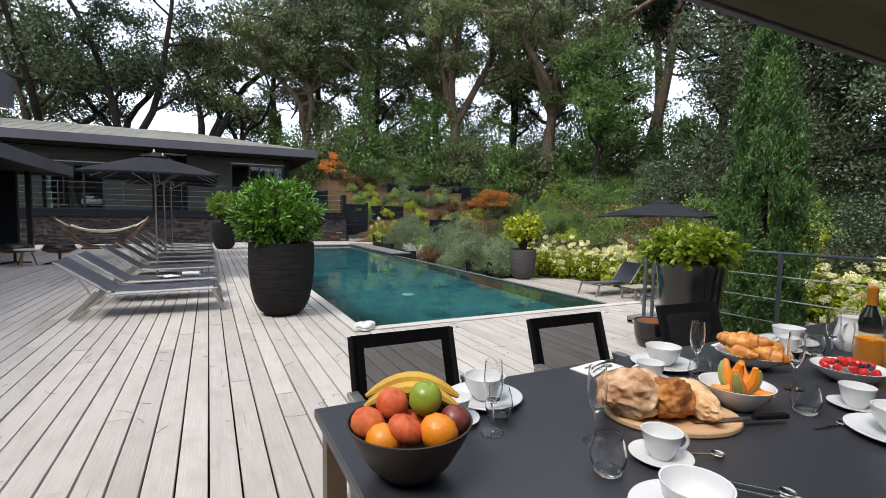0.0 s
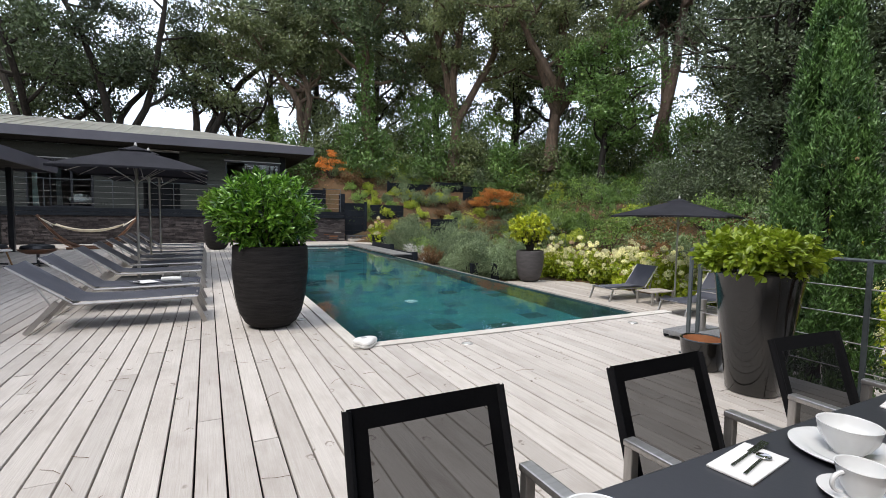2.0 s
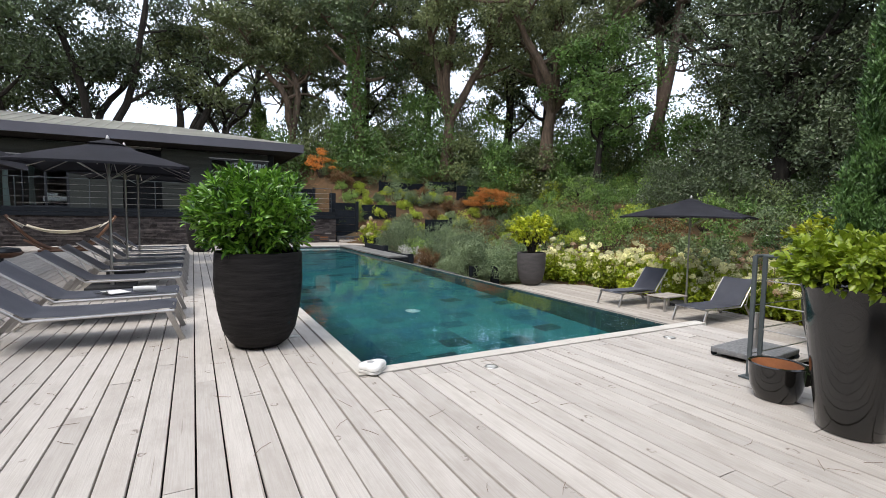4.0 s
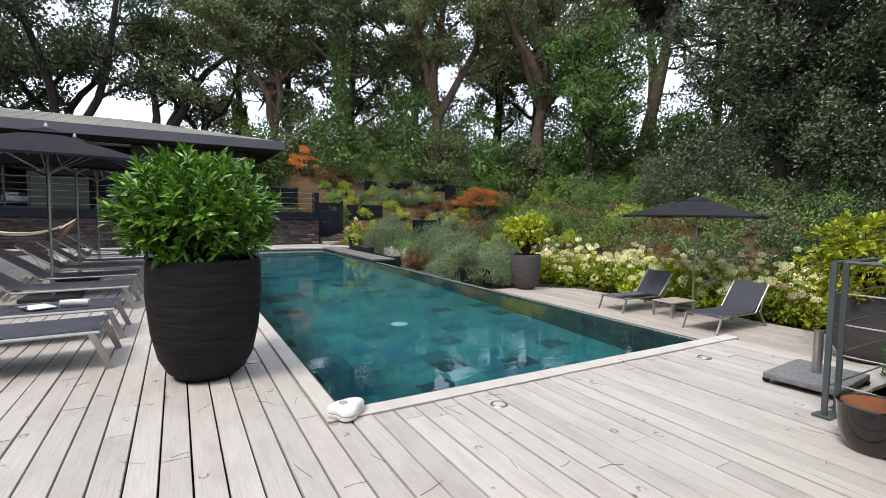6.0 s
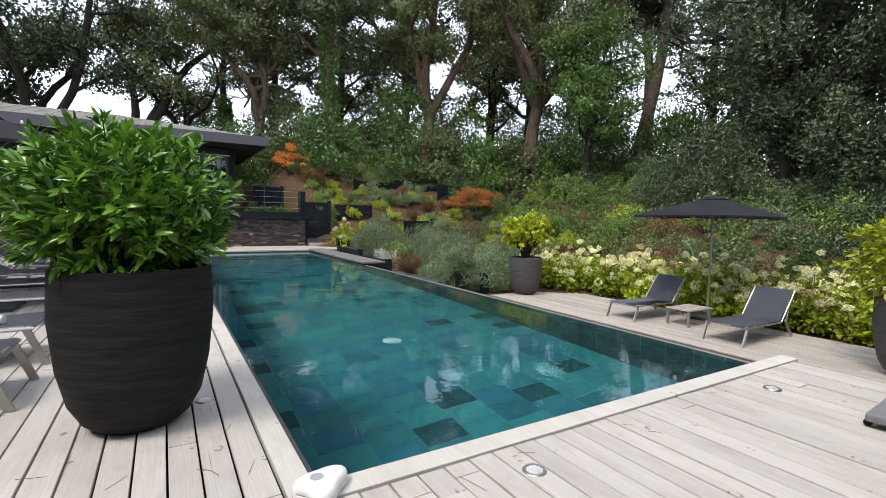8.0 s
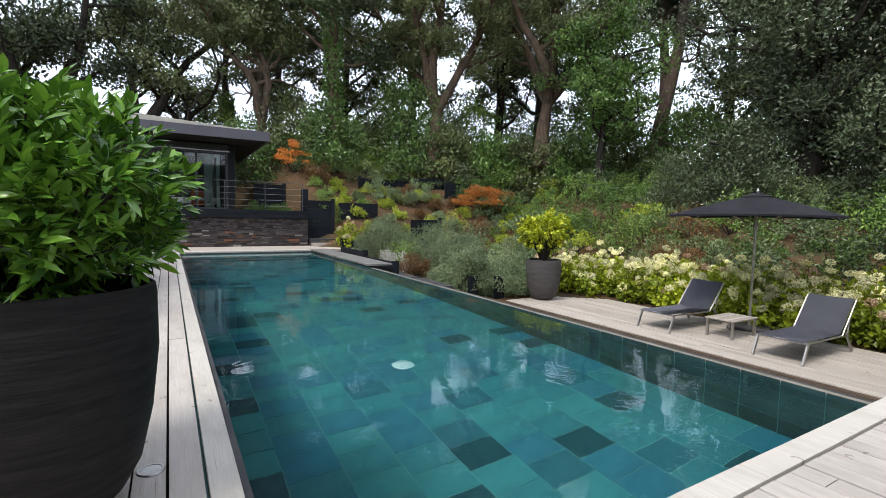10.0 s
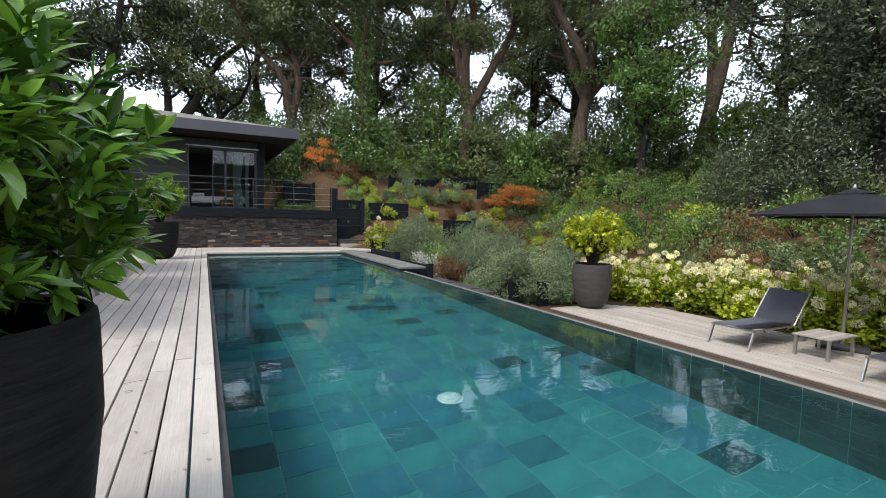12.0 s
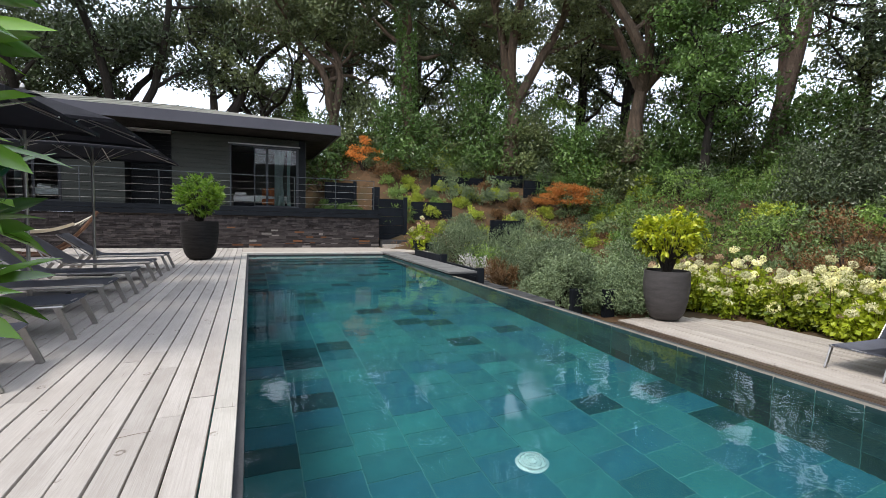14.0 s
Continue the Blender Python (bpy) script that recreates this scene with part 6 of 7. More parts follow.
def build_easy_chair(m, ottoman):
    ch = thing("ottoman" if ottoman else "easy_chair", m, "moulded walnut footstool with black leather cushion" if ottoman else "moulded walnut easy chair with black leather cushions", "footstool" if ottoman else "armchair")
    shell = lathe(bmesh.new(), [(0, 0.26), (0.2, 0.27), (0.33, 0.33), (0.36, 0.38), (0.345, 0.385), (0.31, 0.345), (0.0, 0.29)], 24)
    part("shell", shell, TEAK, ch, "bent walnut shell", True)
    part("cushion", lathe(bmesh.new(), [(0, 0.33), (0.28, 0.34), (0.32, 0.40), (0.29, 0.46), (0.15, 0.48), (0, 0.475)], 24), LEATHER, ch, "black leather cushion", True)
    part("column", tube(bmesh.new(), [(0, 0, 0.04), (0, 0, 0.27)], 0.03, 8), FRAME, ch)
    for k in range(5):
        a = k * 1.2566
        part("foot", tube(bmesh.new(), [(0, 0, 0.05), (0.3 * math.cos(a), 0.3 * math.sin(a), 0.02)], 0.018, 6), FRAME, ch)
    if not ottoman:
        part("backrest", box(bmesh.new(), (-0.06, -0.32, 0.0), (0.06, 0.32, 0.45), 0.05, Matrix.Translation((-0.34, 0, 0.4)) @ Matrix.Rotation(radians(-22), 4, "Y")), LEATHER, ch, "black leather back cushion", True)
        part("back_shell", box(bmesh.new(), (-0.10, -0.34, 0.0), (-0.07, 0.34, 0.47), 0.012, Matrix.Translation((-0.34, 0, 0.4)) @ Matrix.Rotation(radians(-22), 4, "Y")), TEAK, ch)


build_easy_chair(pose(-4.22, 14.4, 0.002, 0, 0, 10), False)
build_easy_chair(pose(-3.3, 14.1, 0.002), True)
wt = thing("wooden_stool", pose(-3.85, 13.75, 0.002), "small round-topped stool with splayed wooden legs", "stool")
part("top", lathe(bmesh.new(), [(0, 0.36), (0.2, 0.36), (0.21, 0.375), (0.2, 0.39), (0, 0.39)], 24), LID, wt)
for k in range(3):
    a = 2.094 * k + 0.4
    part("leg", tube(bmesh.new(), [(0.1 * math.cos(a), 0.1 * math.sin(a), 0.36), (0.2 * math.cos(a), 0.2 * math.sin(a), 0.0)], 0.018, 6), mat("oak_leg", (0.35, 0.2, 0.09), None, 5, 0.5), wt)


# ---- pool fittings ----
def build_alarm():
    al = thing("pool_alarm", pose(1.49, 4.80, 0.012, 0, 0, 30), "white plastic pool alarm unit at the pool corner", "pool alarm")

    def outline(k, z):
        """A blunt rounded triangle, its point towards the water."""
        ring = []
        for i in range(40):
            a = 2 * math.pi * i / 40
            r = 0.095 * k * (1 + 0.20 * math.cos(3 * a) * k + 0.10 * math.cos(a))
            ring.append((1.25 * r * math.cos(a), r * math.sin(a), z))
        return ring

    def loft(levels):
        bm = bmesh.new()
        rings = [[bm.verts.new(q) for q in outline(k, z)] for k, z in levels]
        for a, b in zip(rings, rings[1:]):
            for i in range(40):
                bm.faces.new((a[i], a[(i + 1) % 40], b[(i + 1) % 40], b[i]))
        bm.faces.new(list(reversed(rings[0])))
        bm.faces.new(rings[-1])
        return bm

    part("base", loft(((0.94, 0.0), (0.98, 0.004), (0.98, 0.022), (0.95, 0.024))), LID, al, smooth=True)
    part("housing", loft(((0.96, 0.028), (1.0, 0.032), (0.99, 0.048), (0.92, 0.062), (0.76, 0.072), (0.5, 0.077), (0.2, 0.078))), LID, al, smooth=True)
    part("seam", loft(((0.93, 0.0235), (0.93, 0.0285))), mat("grey_gasket", (0.25, 0.25, 0.25), None, 5, 0.6), al)
    part("button_panel", lathe(bmesh.new(), [(0, 0.0805), (0.026, 0.0805), (0.030, 0.079), (0.030, 0.07)], 20, (-0.01, 0.01, 0)), mat("grey_plastic", (0.36, 0.37, 0.38), None, 5, 0.4), al, "grey round button panel")


build_alarm()
for x, y in ((2.453, 4.498), (4.783, 4.495), (1.137, 6.215)):
    fl = thing("deck_spotlight", pose(x, y, 0.003), "round flush deck spotlight with steel ring", "deck light", "deck spotlights")
    part("ring", lathe(bmesh.new(), [(0.042, 0), (0.044, 0.005), (0.056, 0.005), (0.06, 0)], 28), STEEL, fl)
    part("lens", lathe(bmesh.new(), [(0, 0.003), (0.042, 0.003)], 24), mat("frosted_lens", (0.55, 0.55, 0.53), None, 8, 0.3), fl)
DRAIN = mat("aged_white_plastic", (0.42, 0.50, 0.51), (0.26, 0.36, 0.38), 14, 0.4)
main_drain = thing("pool_drain", pose(3.47, 8.35, -1.209), "round white pool floor drain", "pool drain")
part("dish", lathe(bmesh.new(), [(0, 0.02), (0.06, 0.025), (0.10, 0.015), (0.125, 0)], 28), DRAIN, main_drain)
for k in range(3):
    part("ring", lathe(bmesh.new(), [(0.03 + 0.03 * k, 0.02), (0.033 + 0.03 * k, 0.034), (0.042 + 0.03 * k, 0.03), (0.045 + 0.03 * k, 0.014)], 24), DRAIN, main_drain)


# ---- dining table and chairs ----
TABLE_Z = 0.69
TABLETOP = mat("satin_slate_tabletop", (0.030, 0.031, 0.037), (0.024, 0.025, 0.030), 1.5, 0.36, bump=0.03, fine=90)
tb = thing("dining_table", pose(0.227, 0.18, 0.002), "long dark grey dining table with bronze metal legs", "table")
part("tabletop", boxed((0, 0, TABLE_Z - 0.032), (3.4, 1.04, TABLE_Z - 0.002), 0.005), TABLETOP, tb)
BRONZE = mat("bronze_metal", (0.16, 0.115, 0.075), (0.11, 0.08, 0.055), 4, 0.4, metal=0.7)
for x in (0.02, 3.32):
    for y in (0.02, 0.96):
        part("leg", boxed((x, y, 0), (x + 0.06, y + 0.06, TABLE_Z - 0.033), 0.004), BRONZE, tb, "bronze metal leg")
for y in (0.03, 0.97):
    part("apron", boxed((0.085, y, TABLE_Z - 0.09), (3.315, y + 0.035, TABLE_Z - 0.034), 0.003), BRONZE, tb)


def mesh_fabric():
    m = bpy.data.materials.new("black_mesh_fabric")
    m.use_nodes = True
    n, l = m.node_tree.nodes, m.node_tree.links
    p = n["Principled BSDF"]
    p.inputs["Base Color"].default_value, p.inputs["Roughness"].default_value = (0.008, 0.008, 0.009, 1), 0.8
    tr, mx = n.new("ShaderNodeBsdfTransparent"), n.new("ShaderNodeMixShader")
    p.inputs["Specular IOR Level"].default_value = 0.05
    mx.inputs[0].default_value = 0.80
    l.new(tr.outputs[0], mx.inputs[1])
    l.new(p.outputs[0], mx.inputs[2])
    l.new(mx.outputs[0], n["Material Output"].inputs[0])
    return m


MESH = mesh_fabric()
BLACK = mat("black_textile_band", (0.006, 0.006, 0.007), (0.010, 0.010, 0.011), 5, 0.85, bump=0.2, fine=160)
BLACK.node_tree.nodes["Principled BSDF"].inputs["Specular IOR Level"].default_value = 0.06


def build_chair(m):
    """Faces -y; the backrest leans towards +y."""
    c = thing("dining_chair", m, "garden armchair with black mesh back and steel arms", "chair", "chairs round the table")
    w, h = 0.44, 0.80
    def back(x, z):
        return (x, 0.02 + 0.13 * (z - 0.40) / 0.40, z)
    for x in (0.0, w):
        part("back_post", tube(bmesh.new(), [back(x, 0.38), back(x, 0.6), back(x, h - 0.004)], 0.012, 8), BLACK, c)
        s = 0.05 if x == 0 else -0.05
        band = bmesh.new()
        q = [band.verts.new(back(x - 0.012 * (1 if s > 0 else -1), 0.40)), band.verts.new(back(x + s, 0.40)), band.verts.new(back(x + s, h - 0.05)), band.verts.new(back(x - 0.012 * (1 if s > 0 else -1), h))]
        band.faces.new(q)
        bmesh.ops.solidify(band, geom=list(band.faces), thickness=0.028)
        part("side_band", band, BLACK, c, "black textile band")
    top = bmesh.new()
    top.faces.new([top.verts.new(back(a, z)) for a, z in ((0.0, h - 0.05), (w, h - 0.05), (w, h), (0.0, h))])
    bmesh.ops.solidify(top, geom=list(top.faces), thickness=0.03)
    part("top_band", top, BLACK, c, "black textile band")
    net = bmesh.new()
    net.faces.new([net.verts.new(back(a, z)) for a, z in ((0.05, 0.40), (w - 0.05, 0.40), (w - 0.05, h - 0.05), (0.05, h - 0.05))])
    part("backrest", net, MESH, c, "see-through black mesh panel")
    seat = boxed((0.0, -0.44, 0.385), (w, 0.02, 0.40), 0.006)
    part("seat", seat, BLACK, c)
    for x in (-0.02, w + 0.02):
        pts = [(x, -0.40, 0.0), (x, -0.42, 0.58), (x, -0.38, 0.61), (x, 0.02, 0.60), (x, 0.06, 0.52), (x, 0.04, 0.0)]
        arm = bmesh.new()
        box(arm, (x - 0.022, -0.42, 0.597), (x + 0.022, 0.05, 0.617), 0.006)
        part("armrest", arm, STEEL, c, "flat pale steel armrest")
        part("leg", boxed((x - 0.015, -0.42, 0), (x + 0.015, -0.39, 0.597), 0.004), STEEL, c)
        part("leg", boxed((x - 0.015, 0.02, 0), (x + 0.015, 0.05, 0.597), 0.004), STEEL, c)
        part("seat_rail", boxed((x - 0.012, -0.39, 0.36), (x + 0.012, 0.02, 0.384), 0.003), STEEL, c)
    for y in (-0.40, 0.03):
        part("cross_rail", boxed((-0.008, y - 0.01, 0.362), (w + 0.008, y + 0.01, 0.383), 0.003), STEEL, c)
    return c


ch = build_chair(pose(0.44, 1.44, 0.002))
copy_thing(ch, pose(1.285, 1.42, 0.002))
copy_thing(ch, pose(2.14, 1.41, 0.002, 0, 0, -4))


# ---- breakfast on the table ----
TOP = TABLE_Z + 0.001
CHINA = mat("white_porcelain", (0.62, 0.62, 0.615), (0.58, 0.58, 0.575), 3, 0.16, bump=0.0, coat=0.3)
CUTLERY = mat("polished_cutlery", (0.62, 0.61, 0.6), (0.5, 0.49, 0.48), 6, 0.18, metal=1.0, bump=0)
LINEN = mat("white_linen", (0.64, 0.635, 0.62), (0.56, 0.555, 0.54), 8, 0.9, bump=0.25, fine=200)
CRUST = mat("bread_crust", (0.22, 0.075, 0.02), (0.72, 0.52, 0.33), 9, 0.75, bump=0.9, fine=34)
CRUST_DARK = mat("dark_bread_crust", (0.17, 0.045, 0.010), (0.52, 0.22, 0.06), 14, 0.5, bump=0.9, fine=45)
PALE_CRUST = mat("floury_baguette_crust", (0.48, 0.24, 0.08), (0.74, 0.56, 0.36), 13, 0.75, bump=0.5, fine=60)
PASTRY = mat("golden_pastry", (0.36, 0.10, 0.012), (0.72, 0.34, 0.08), 16, 0.42, bump=0.8, fine=60)
BEECH = mat("beech_board", (0.56, 0.36, 0.20), (0.44, 0.26, 0.13), 3, 0.5, bump=0.1, stretch=(1, 8, 1))
PEACH = mat("peach_skin", (0.40, 0.035, 0.018), (0.62, 0.20, 0.06), 9, 0.6, bump=0.05)
ORANGE_SKIN = mat("orange_peel", (0.66, 0.22, 0.008), (0.58, 0.17, 0.007), 10, 0.4, bump=0.25, fine=180)
GREEN_SKIN = mat("green_fruit_skin", (0.13, 0.24, 0.018), (0.30, 0.30, 0.03), 9, 0.35, bump=0.02)
PLUM_SKIN = mat("dark_plum_skin", (0.10, 0.018, 0.02), (0.25, 0.06, 0.03), 9, 0.4, bump=0.02)
BANANA = mat("banana_skin", (0.55, 0.34, 0.05), (0.40, 0.22, 0.04), 12, 0.5, bump=0.08)
MELON = mat("melon_flesh", (0.68, 0.23, 0.02), (0.60, 0.18, 0.016), 8, 0.35, bump=0.08)
MELON_SKIN = mat("melon_rind", (0.33, 0.32, 0.10), (0.2, 0.24, 0.07), 10, 0.6, bump=0.3)
BERRY = mat("red_berry", (0.52, 0.018, 0.012), (0.36, 0.012, 0.012), 12, 0.3, bump=0.1)
BLUEBERRY = mat("dark_berry", (0.02, 0.02, 0.05), None, 12, 0.5)
JUICE = mat("orange_juice", (0.80, 0.30, 0.015), (0.76, 0.27, 0.012), 4, 0.25, bump=0)
BOTTLE = mat("dark_bottle_glass", (0.010, 0.012, 0.008), None, 4, 0.08, bump=0, coat=0.6)
FOIL = mat("orange_foil", (0.60, 0.24, 0.02), (0.48, 0.18, 0.015), 12, 0.3, metal=0.5, bump=0.2)
LABEL = mat("cream_label_paper", (0.62, 0.55, 0.36), (0.55, 0.48, 0.3), 8, 0.6)
BOWLWOOD = mat("dark_stoneware", (0.026, 0.019, 0.015), (0.045, 0.033, 0.026), 6, 0.5, bump=0.06)


def flute_ring(bm, profile, seg, flutes, depth):
    rings = []
    for r, z, k in profile:
        rings.append([bm.verts.new((r * (1 + depth * k * abs(math.cos(flutes * a / 2))) * math.cos(a), r * (1 + depth * k * abs(math.cos(flutes * a / 2))) * math.sin(a), z)) for a in (2 * math.pi * i / seg for i in range(seg))])
    for a, b in zip(rings, rings[1:]):
        for i in range(seg):
            bm.faces.new((a[i], a[(i + 1) % seg], b[(i + 1) % seg], b[i]))
    bm.faces.new(list(reversed(rings[0])))
    bm.faces.new(rings[-1])
    return bm


def plate(x, y, r=0.12):
    p = thing("plate", pose(x - 0.035, y, TOP), "round white porcelain plate on the table", "plate", "breakfast plates")
    part("dish", lathe(bmesh.new(), [(0, 0), (r * 0.6, 0), (r * 0.66, 0.003), (r, 0.016), (r * 1.01, 0.019), (r * 0.985, 0.020), (r * 0.68, 0.009), (r * 0.6, 0.006), (0, 0.006)], 48), CHINA, p, smooth=True)


def fluted_bowl(x, y, z=TOP + 0.0075):
    b = thing("breakfast_bowl", pose(x - 0.035, y, z), "white fluted porcelain breakfast bowl on a plate", "bowl", "breakfast bowls")
    part("body", flute_ring(bmesh.new(), [(0.030, 0.0, 0), (0.033, 0.006, 0), (0.046, 0.022, 1), (0.058, 0.045, 1), (0.063, 0.060, 0.2), (0.066, 0.072, 0), (0.0665, 0.0745, 0), (0.063, 0.074, 0), (0.058, 0.055, 0), (0.045, 0.028, 0), (0.02, 0.012, 0)], 72, 12, 0.05), CHINA, b, smooth=True)


def cup(x, y, turn=0.0, label="white porcelain cup standing on its saucer"):
    s = thing("saucer", pose(x - 0.035, y, TOP), "round white porcelain saucer under a cup", "saucer", "saucers")
    part("dish", lathe(bmesh.new(), [(0, 0), (0.04, 0), (0.045, 0.002), (0.072, 0.012), (0.074, 0.0145), (0.07, 0.0145), (0.045, 0.006), (0, 0.005)], 40), CHINA, s, smooth=True)
    c = thing("cup", pose(x - 0.035, y, TOP + 0.0062, 0, 0, turn), label, "cup", "cups")
    part("body", lathe(bmesh.new(), [(0, 0), (0.024, 0), (0.026, 0.005), (0.036, 0.02), (0.043, 0.045), (0.047, 0.064), (0.048, 0.066), (0.0455, 0.0655), (0.041, 0.045), (0.033, 0.02), (0.02, 0.009), (0, 0.008)], 40), CHINA, c, smooth=True)
    pts = [(0.040 + 0.030 * math.sin(a) ** 0.8, 0, 0.035 + 0.021 * math.cos(a)) for a in (0.15 + 2.8 * i / 9 for i in range(10))]
    part("handle", tube(bmesh.new(), pts, 0.0045, 8), CHINA, c, smooth=True)


def spoon(x, y, turn, z=TOP + 0.001, length=0.15, kind="spoon"):
    s = thing(kind, pose(x - 0.035, y, z, 0, 0, turn), "polished steel %s lying on the table" % kind, "cutlery", "cutlery")
    bm = bmesh.new()
    box(bm, (0, -0.004, 0.0), (length * 0.72, 0.004, 0.003), 0.001)
    part("handle", bm, CUTLERY, s)
    if kind == "spoon":
        part("bowl", lathe(bmesh.new(), [(0, 0.001), (0.012, 0.002), (0.017, 0.005), (0.016, 0.006), (0.011, 0.004), (0, 0.003)], 16, (length * 0.72 + 0.015, 0, 0)), CUTLERY, s, smooth=True)
    else:
        part("blade", boxed((length * 0.722, -0.009, 0.0005), (length * 1.35, 0.009, 0.002), 0.0006), CUTLERY, s)


def napkin(x, y, turn):
    n = boxed((0, 0, 0), (0.20, 0.10, 0.006), 0.002)
    ob = solid("napkin", n, LINEN, "folded white linen napkin on the table", "napkin", "napkins")
    ob.matrix_basis = pose(x - 0.035, y, TOP, 0, 0, turn)


def tumbler(x, y):
    g = thing("tumbler", pose(x - 0.035, y, TOP), "clear rounded water tumbler on the table", "glass", "water tumblers")
    part("body", lathe(bmesh.new(), [(0, 0), (0.026, 0), (0.032, 0.006), (0.040, 0.03), (0.041, 0.045), (0.036, 0.07), (0.031, 0.088), (0.0302, 0.0885), (0.0294, 0.088), (0.0344, 0.07), (0.039, 0.045), (0.038, 0.03), (0.029, 0.013), (0, 0.011)], 36), GLASS, g, smooth=True)


def flute(x, y):
    g = thing("champagne_flute", pose(x - 0.035, y, TOP), "tall clear stemmed flute on the table", "glass", "stemmed flutes")
    part("bowl", lathe(bmesh.new(), [(0, 0.078), (0.006, 0.079), (0.018, 0.095), (0.025, 0.12), (0.026, 0.15), (0.0225, 0.20), (0.0218, 0.2005), (0.0212, 0.20), (0.0248, 0.15), (0.0238, 0.12), (0.016, 0.097), (0, 0.088)], 32), GLASS, g, smooth=True)
    part("stem", lathe(bmesh.new(), [(0.0, 0.003), (0.004, 0.004), (0.0032, 0.02), (0.0032, 0.06), (0.005, 0.0778), (0, 0.0779)], 16), GLASS, g, smooth=True)
    part("foot", lathe(bmesh.new(), [(0, 0), (0.031, 0), (0.032, 0.0012), (0.015, 0.0026), (0, 0.0029)], 28), GLASS, g, smooth=True)


def ball(name, at, r, material, label, squash=0.93, turn=0.0, dent=0.12, group="fruit in the bowl"):
    bm = lathe(bmesh.new(), [(0, -r * squash), (r * 0.5, -r * 0.84 * squash), (r * 0.87, -r * 0.5 * squash), (r, 0), (r * 0.9, r * 0.48 * squash), (r * 0.55, r * 0.84 * squash), (r * 0.2, r * (0.97 - dent * 0.4) * squash), (0, r * (0.97 - dent) * squash)], 28)
    bmesh.ops.subdivide_edges(bm, edges=list(bm.edges), cuts=1, use_grid_fill=True, smooth=1.0)
    ob = solid(name, bm, material, label, "fruit", group, smooth=True)
    ob.matrix_basis = pose(*at, 25 * math.sin(turn), 30 * math.cos(turn * 1.7), turn * 57)
    return ob


def lump(name, at, size, material, label, seed, group="", category="bread", turn=0.0, rough=0.12):
    bm = bmesh.new()
    bmesh.ops.create_icosphere(bm, subdivisions=5, radius=1.0)
    for v in bm.verts:
        q = v.co.copy()
        k = 1 + 0.05 * rough * noise.noise(q * 14.0) + rough * noise.noise(q * 2.0 + Vector((seed, 0, 0))) + rough * 0.5 * noise.noise(q * 5.0 + Vector((0, seed, 0)))
        v.co = Vector((q.x * size[0], q.y * size[1], max(q.z, -0.8) * size[2])) * k
    low = min(v.co.z for v in bm.verts)
    for v in bm.verts:
        v.co.z = max(v.co.z - low - 0.004, 0)
    ob = solid(name, bm, material, label, category, group, smooth=True)
    ob.matrix_basis = pose(*at, 0, 0, turn)
    return ob


def croissant(at, turn, seed, s=1.0):
    bm = bmesh.new()
    pts, rad = [], []
    for i in range(43):
        t = i / 42 * 2 - 1
        pts.append((0.055 * s * math.sin(t * 1.7), 0.055 * s * math.cos(t * 1.7) - 0.03 * s, 0.022 * s))
        rad.append(s * (0.027 * (1 - 0.75 * t * t) * (0.84 + 0.32 * ((abs(t) * 3.6) % 1.0))) + 0.003)
    tube(bm, pts, rad, 12)
    ob = solid("croissant", bm, PASTRY, "golden brown flaky croissant in a white dish", "pastry", "pastries", smooth=True)
    ob.matrix_basis = pose(*at, 10 * math.sin(seed), 8 * math.cos(seed * 2), turn)


# fruit bowl
fb = (0.350, 0.765)
fbowl = thing("fruit_bowl", pose(fb[0], fb[1], TOP), "dark stoneware bowl full of fruit", "bowl")
part("body", lathe(bmesh.new(), [(1.12 * a, 1.12 * b) for a, b in ((0, 0), (0.045, 0), (0.055, 0.006), (0.085, 0.035), (0.108, 0.075), (0.126, 0.112), (0.1265, 0.115), (0.122, 0.115), (0.108, 0.077), (0.08, 0.04), (0.05, 0.014), (0, 0.01))], 48), BOWLWOOD, fbowl, smooth=True)
lean = Vector((0.447, 0.894))
side = Vector((0.894, -0.447))


def in_bowl(right, back, z):
    right, back, z = 1.12 * right, 1.12 * back, 1.08 * z
    return (fb[0] + side.x * right + lean.x * back, fb[1] + side.y * right + lean.y * back, TOP + z)


ball("peach", in_bowl(-0.082, -0.02, 0.118), 0.0381, PEACH, "ripe red peach lying in the fruit bowl", turn=0.4)
ball("peach", in_bowl(-0.038, 0.02, 0.142), 0.0381, PEACH, "ripe red peach on top of the fruit bowl", turn=1.4)
ball("flat_peach", in_bowl(-0.005, -0.055, 0.122), 0.0403, PEACH, "red flat peach tipped on its side", 0.72, 2.2, 0.3)
ball("orange", in_bowl(-0.045, -0.06, 0.100), 0.0403, ORANGE_SKIN, "whole orange in the fruit bowl", turn=0.1, dent=0.06)
ball("orange", in_bowl(0.058, -0.05, 0.115), 0.0426, ORANGE_SKIN, "whole orange in the fruit bowl", turn=0.3, dent=0.06)
ball("mango", in_bowl(0.030, 0.012, 0.158), 0.0381, GREEN_SKIN, "green mango resting on the fruit", 1.05, 1.0)
ball("plum", in_bowl(0.090, -0.005, 0.120), 0.0347, PLUM_SKIN, "dark red peach at the bowl's rim", turn=2.0)
ball("peach", in_bowl(0.0, 0.03, 0.085), 0.0448, PEACH, "peach beneath the other fruit", turn=2.9)
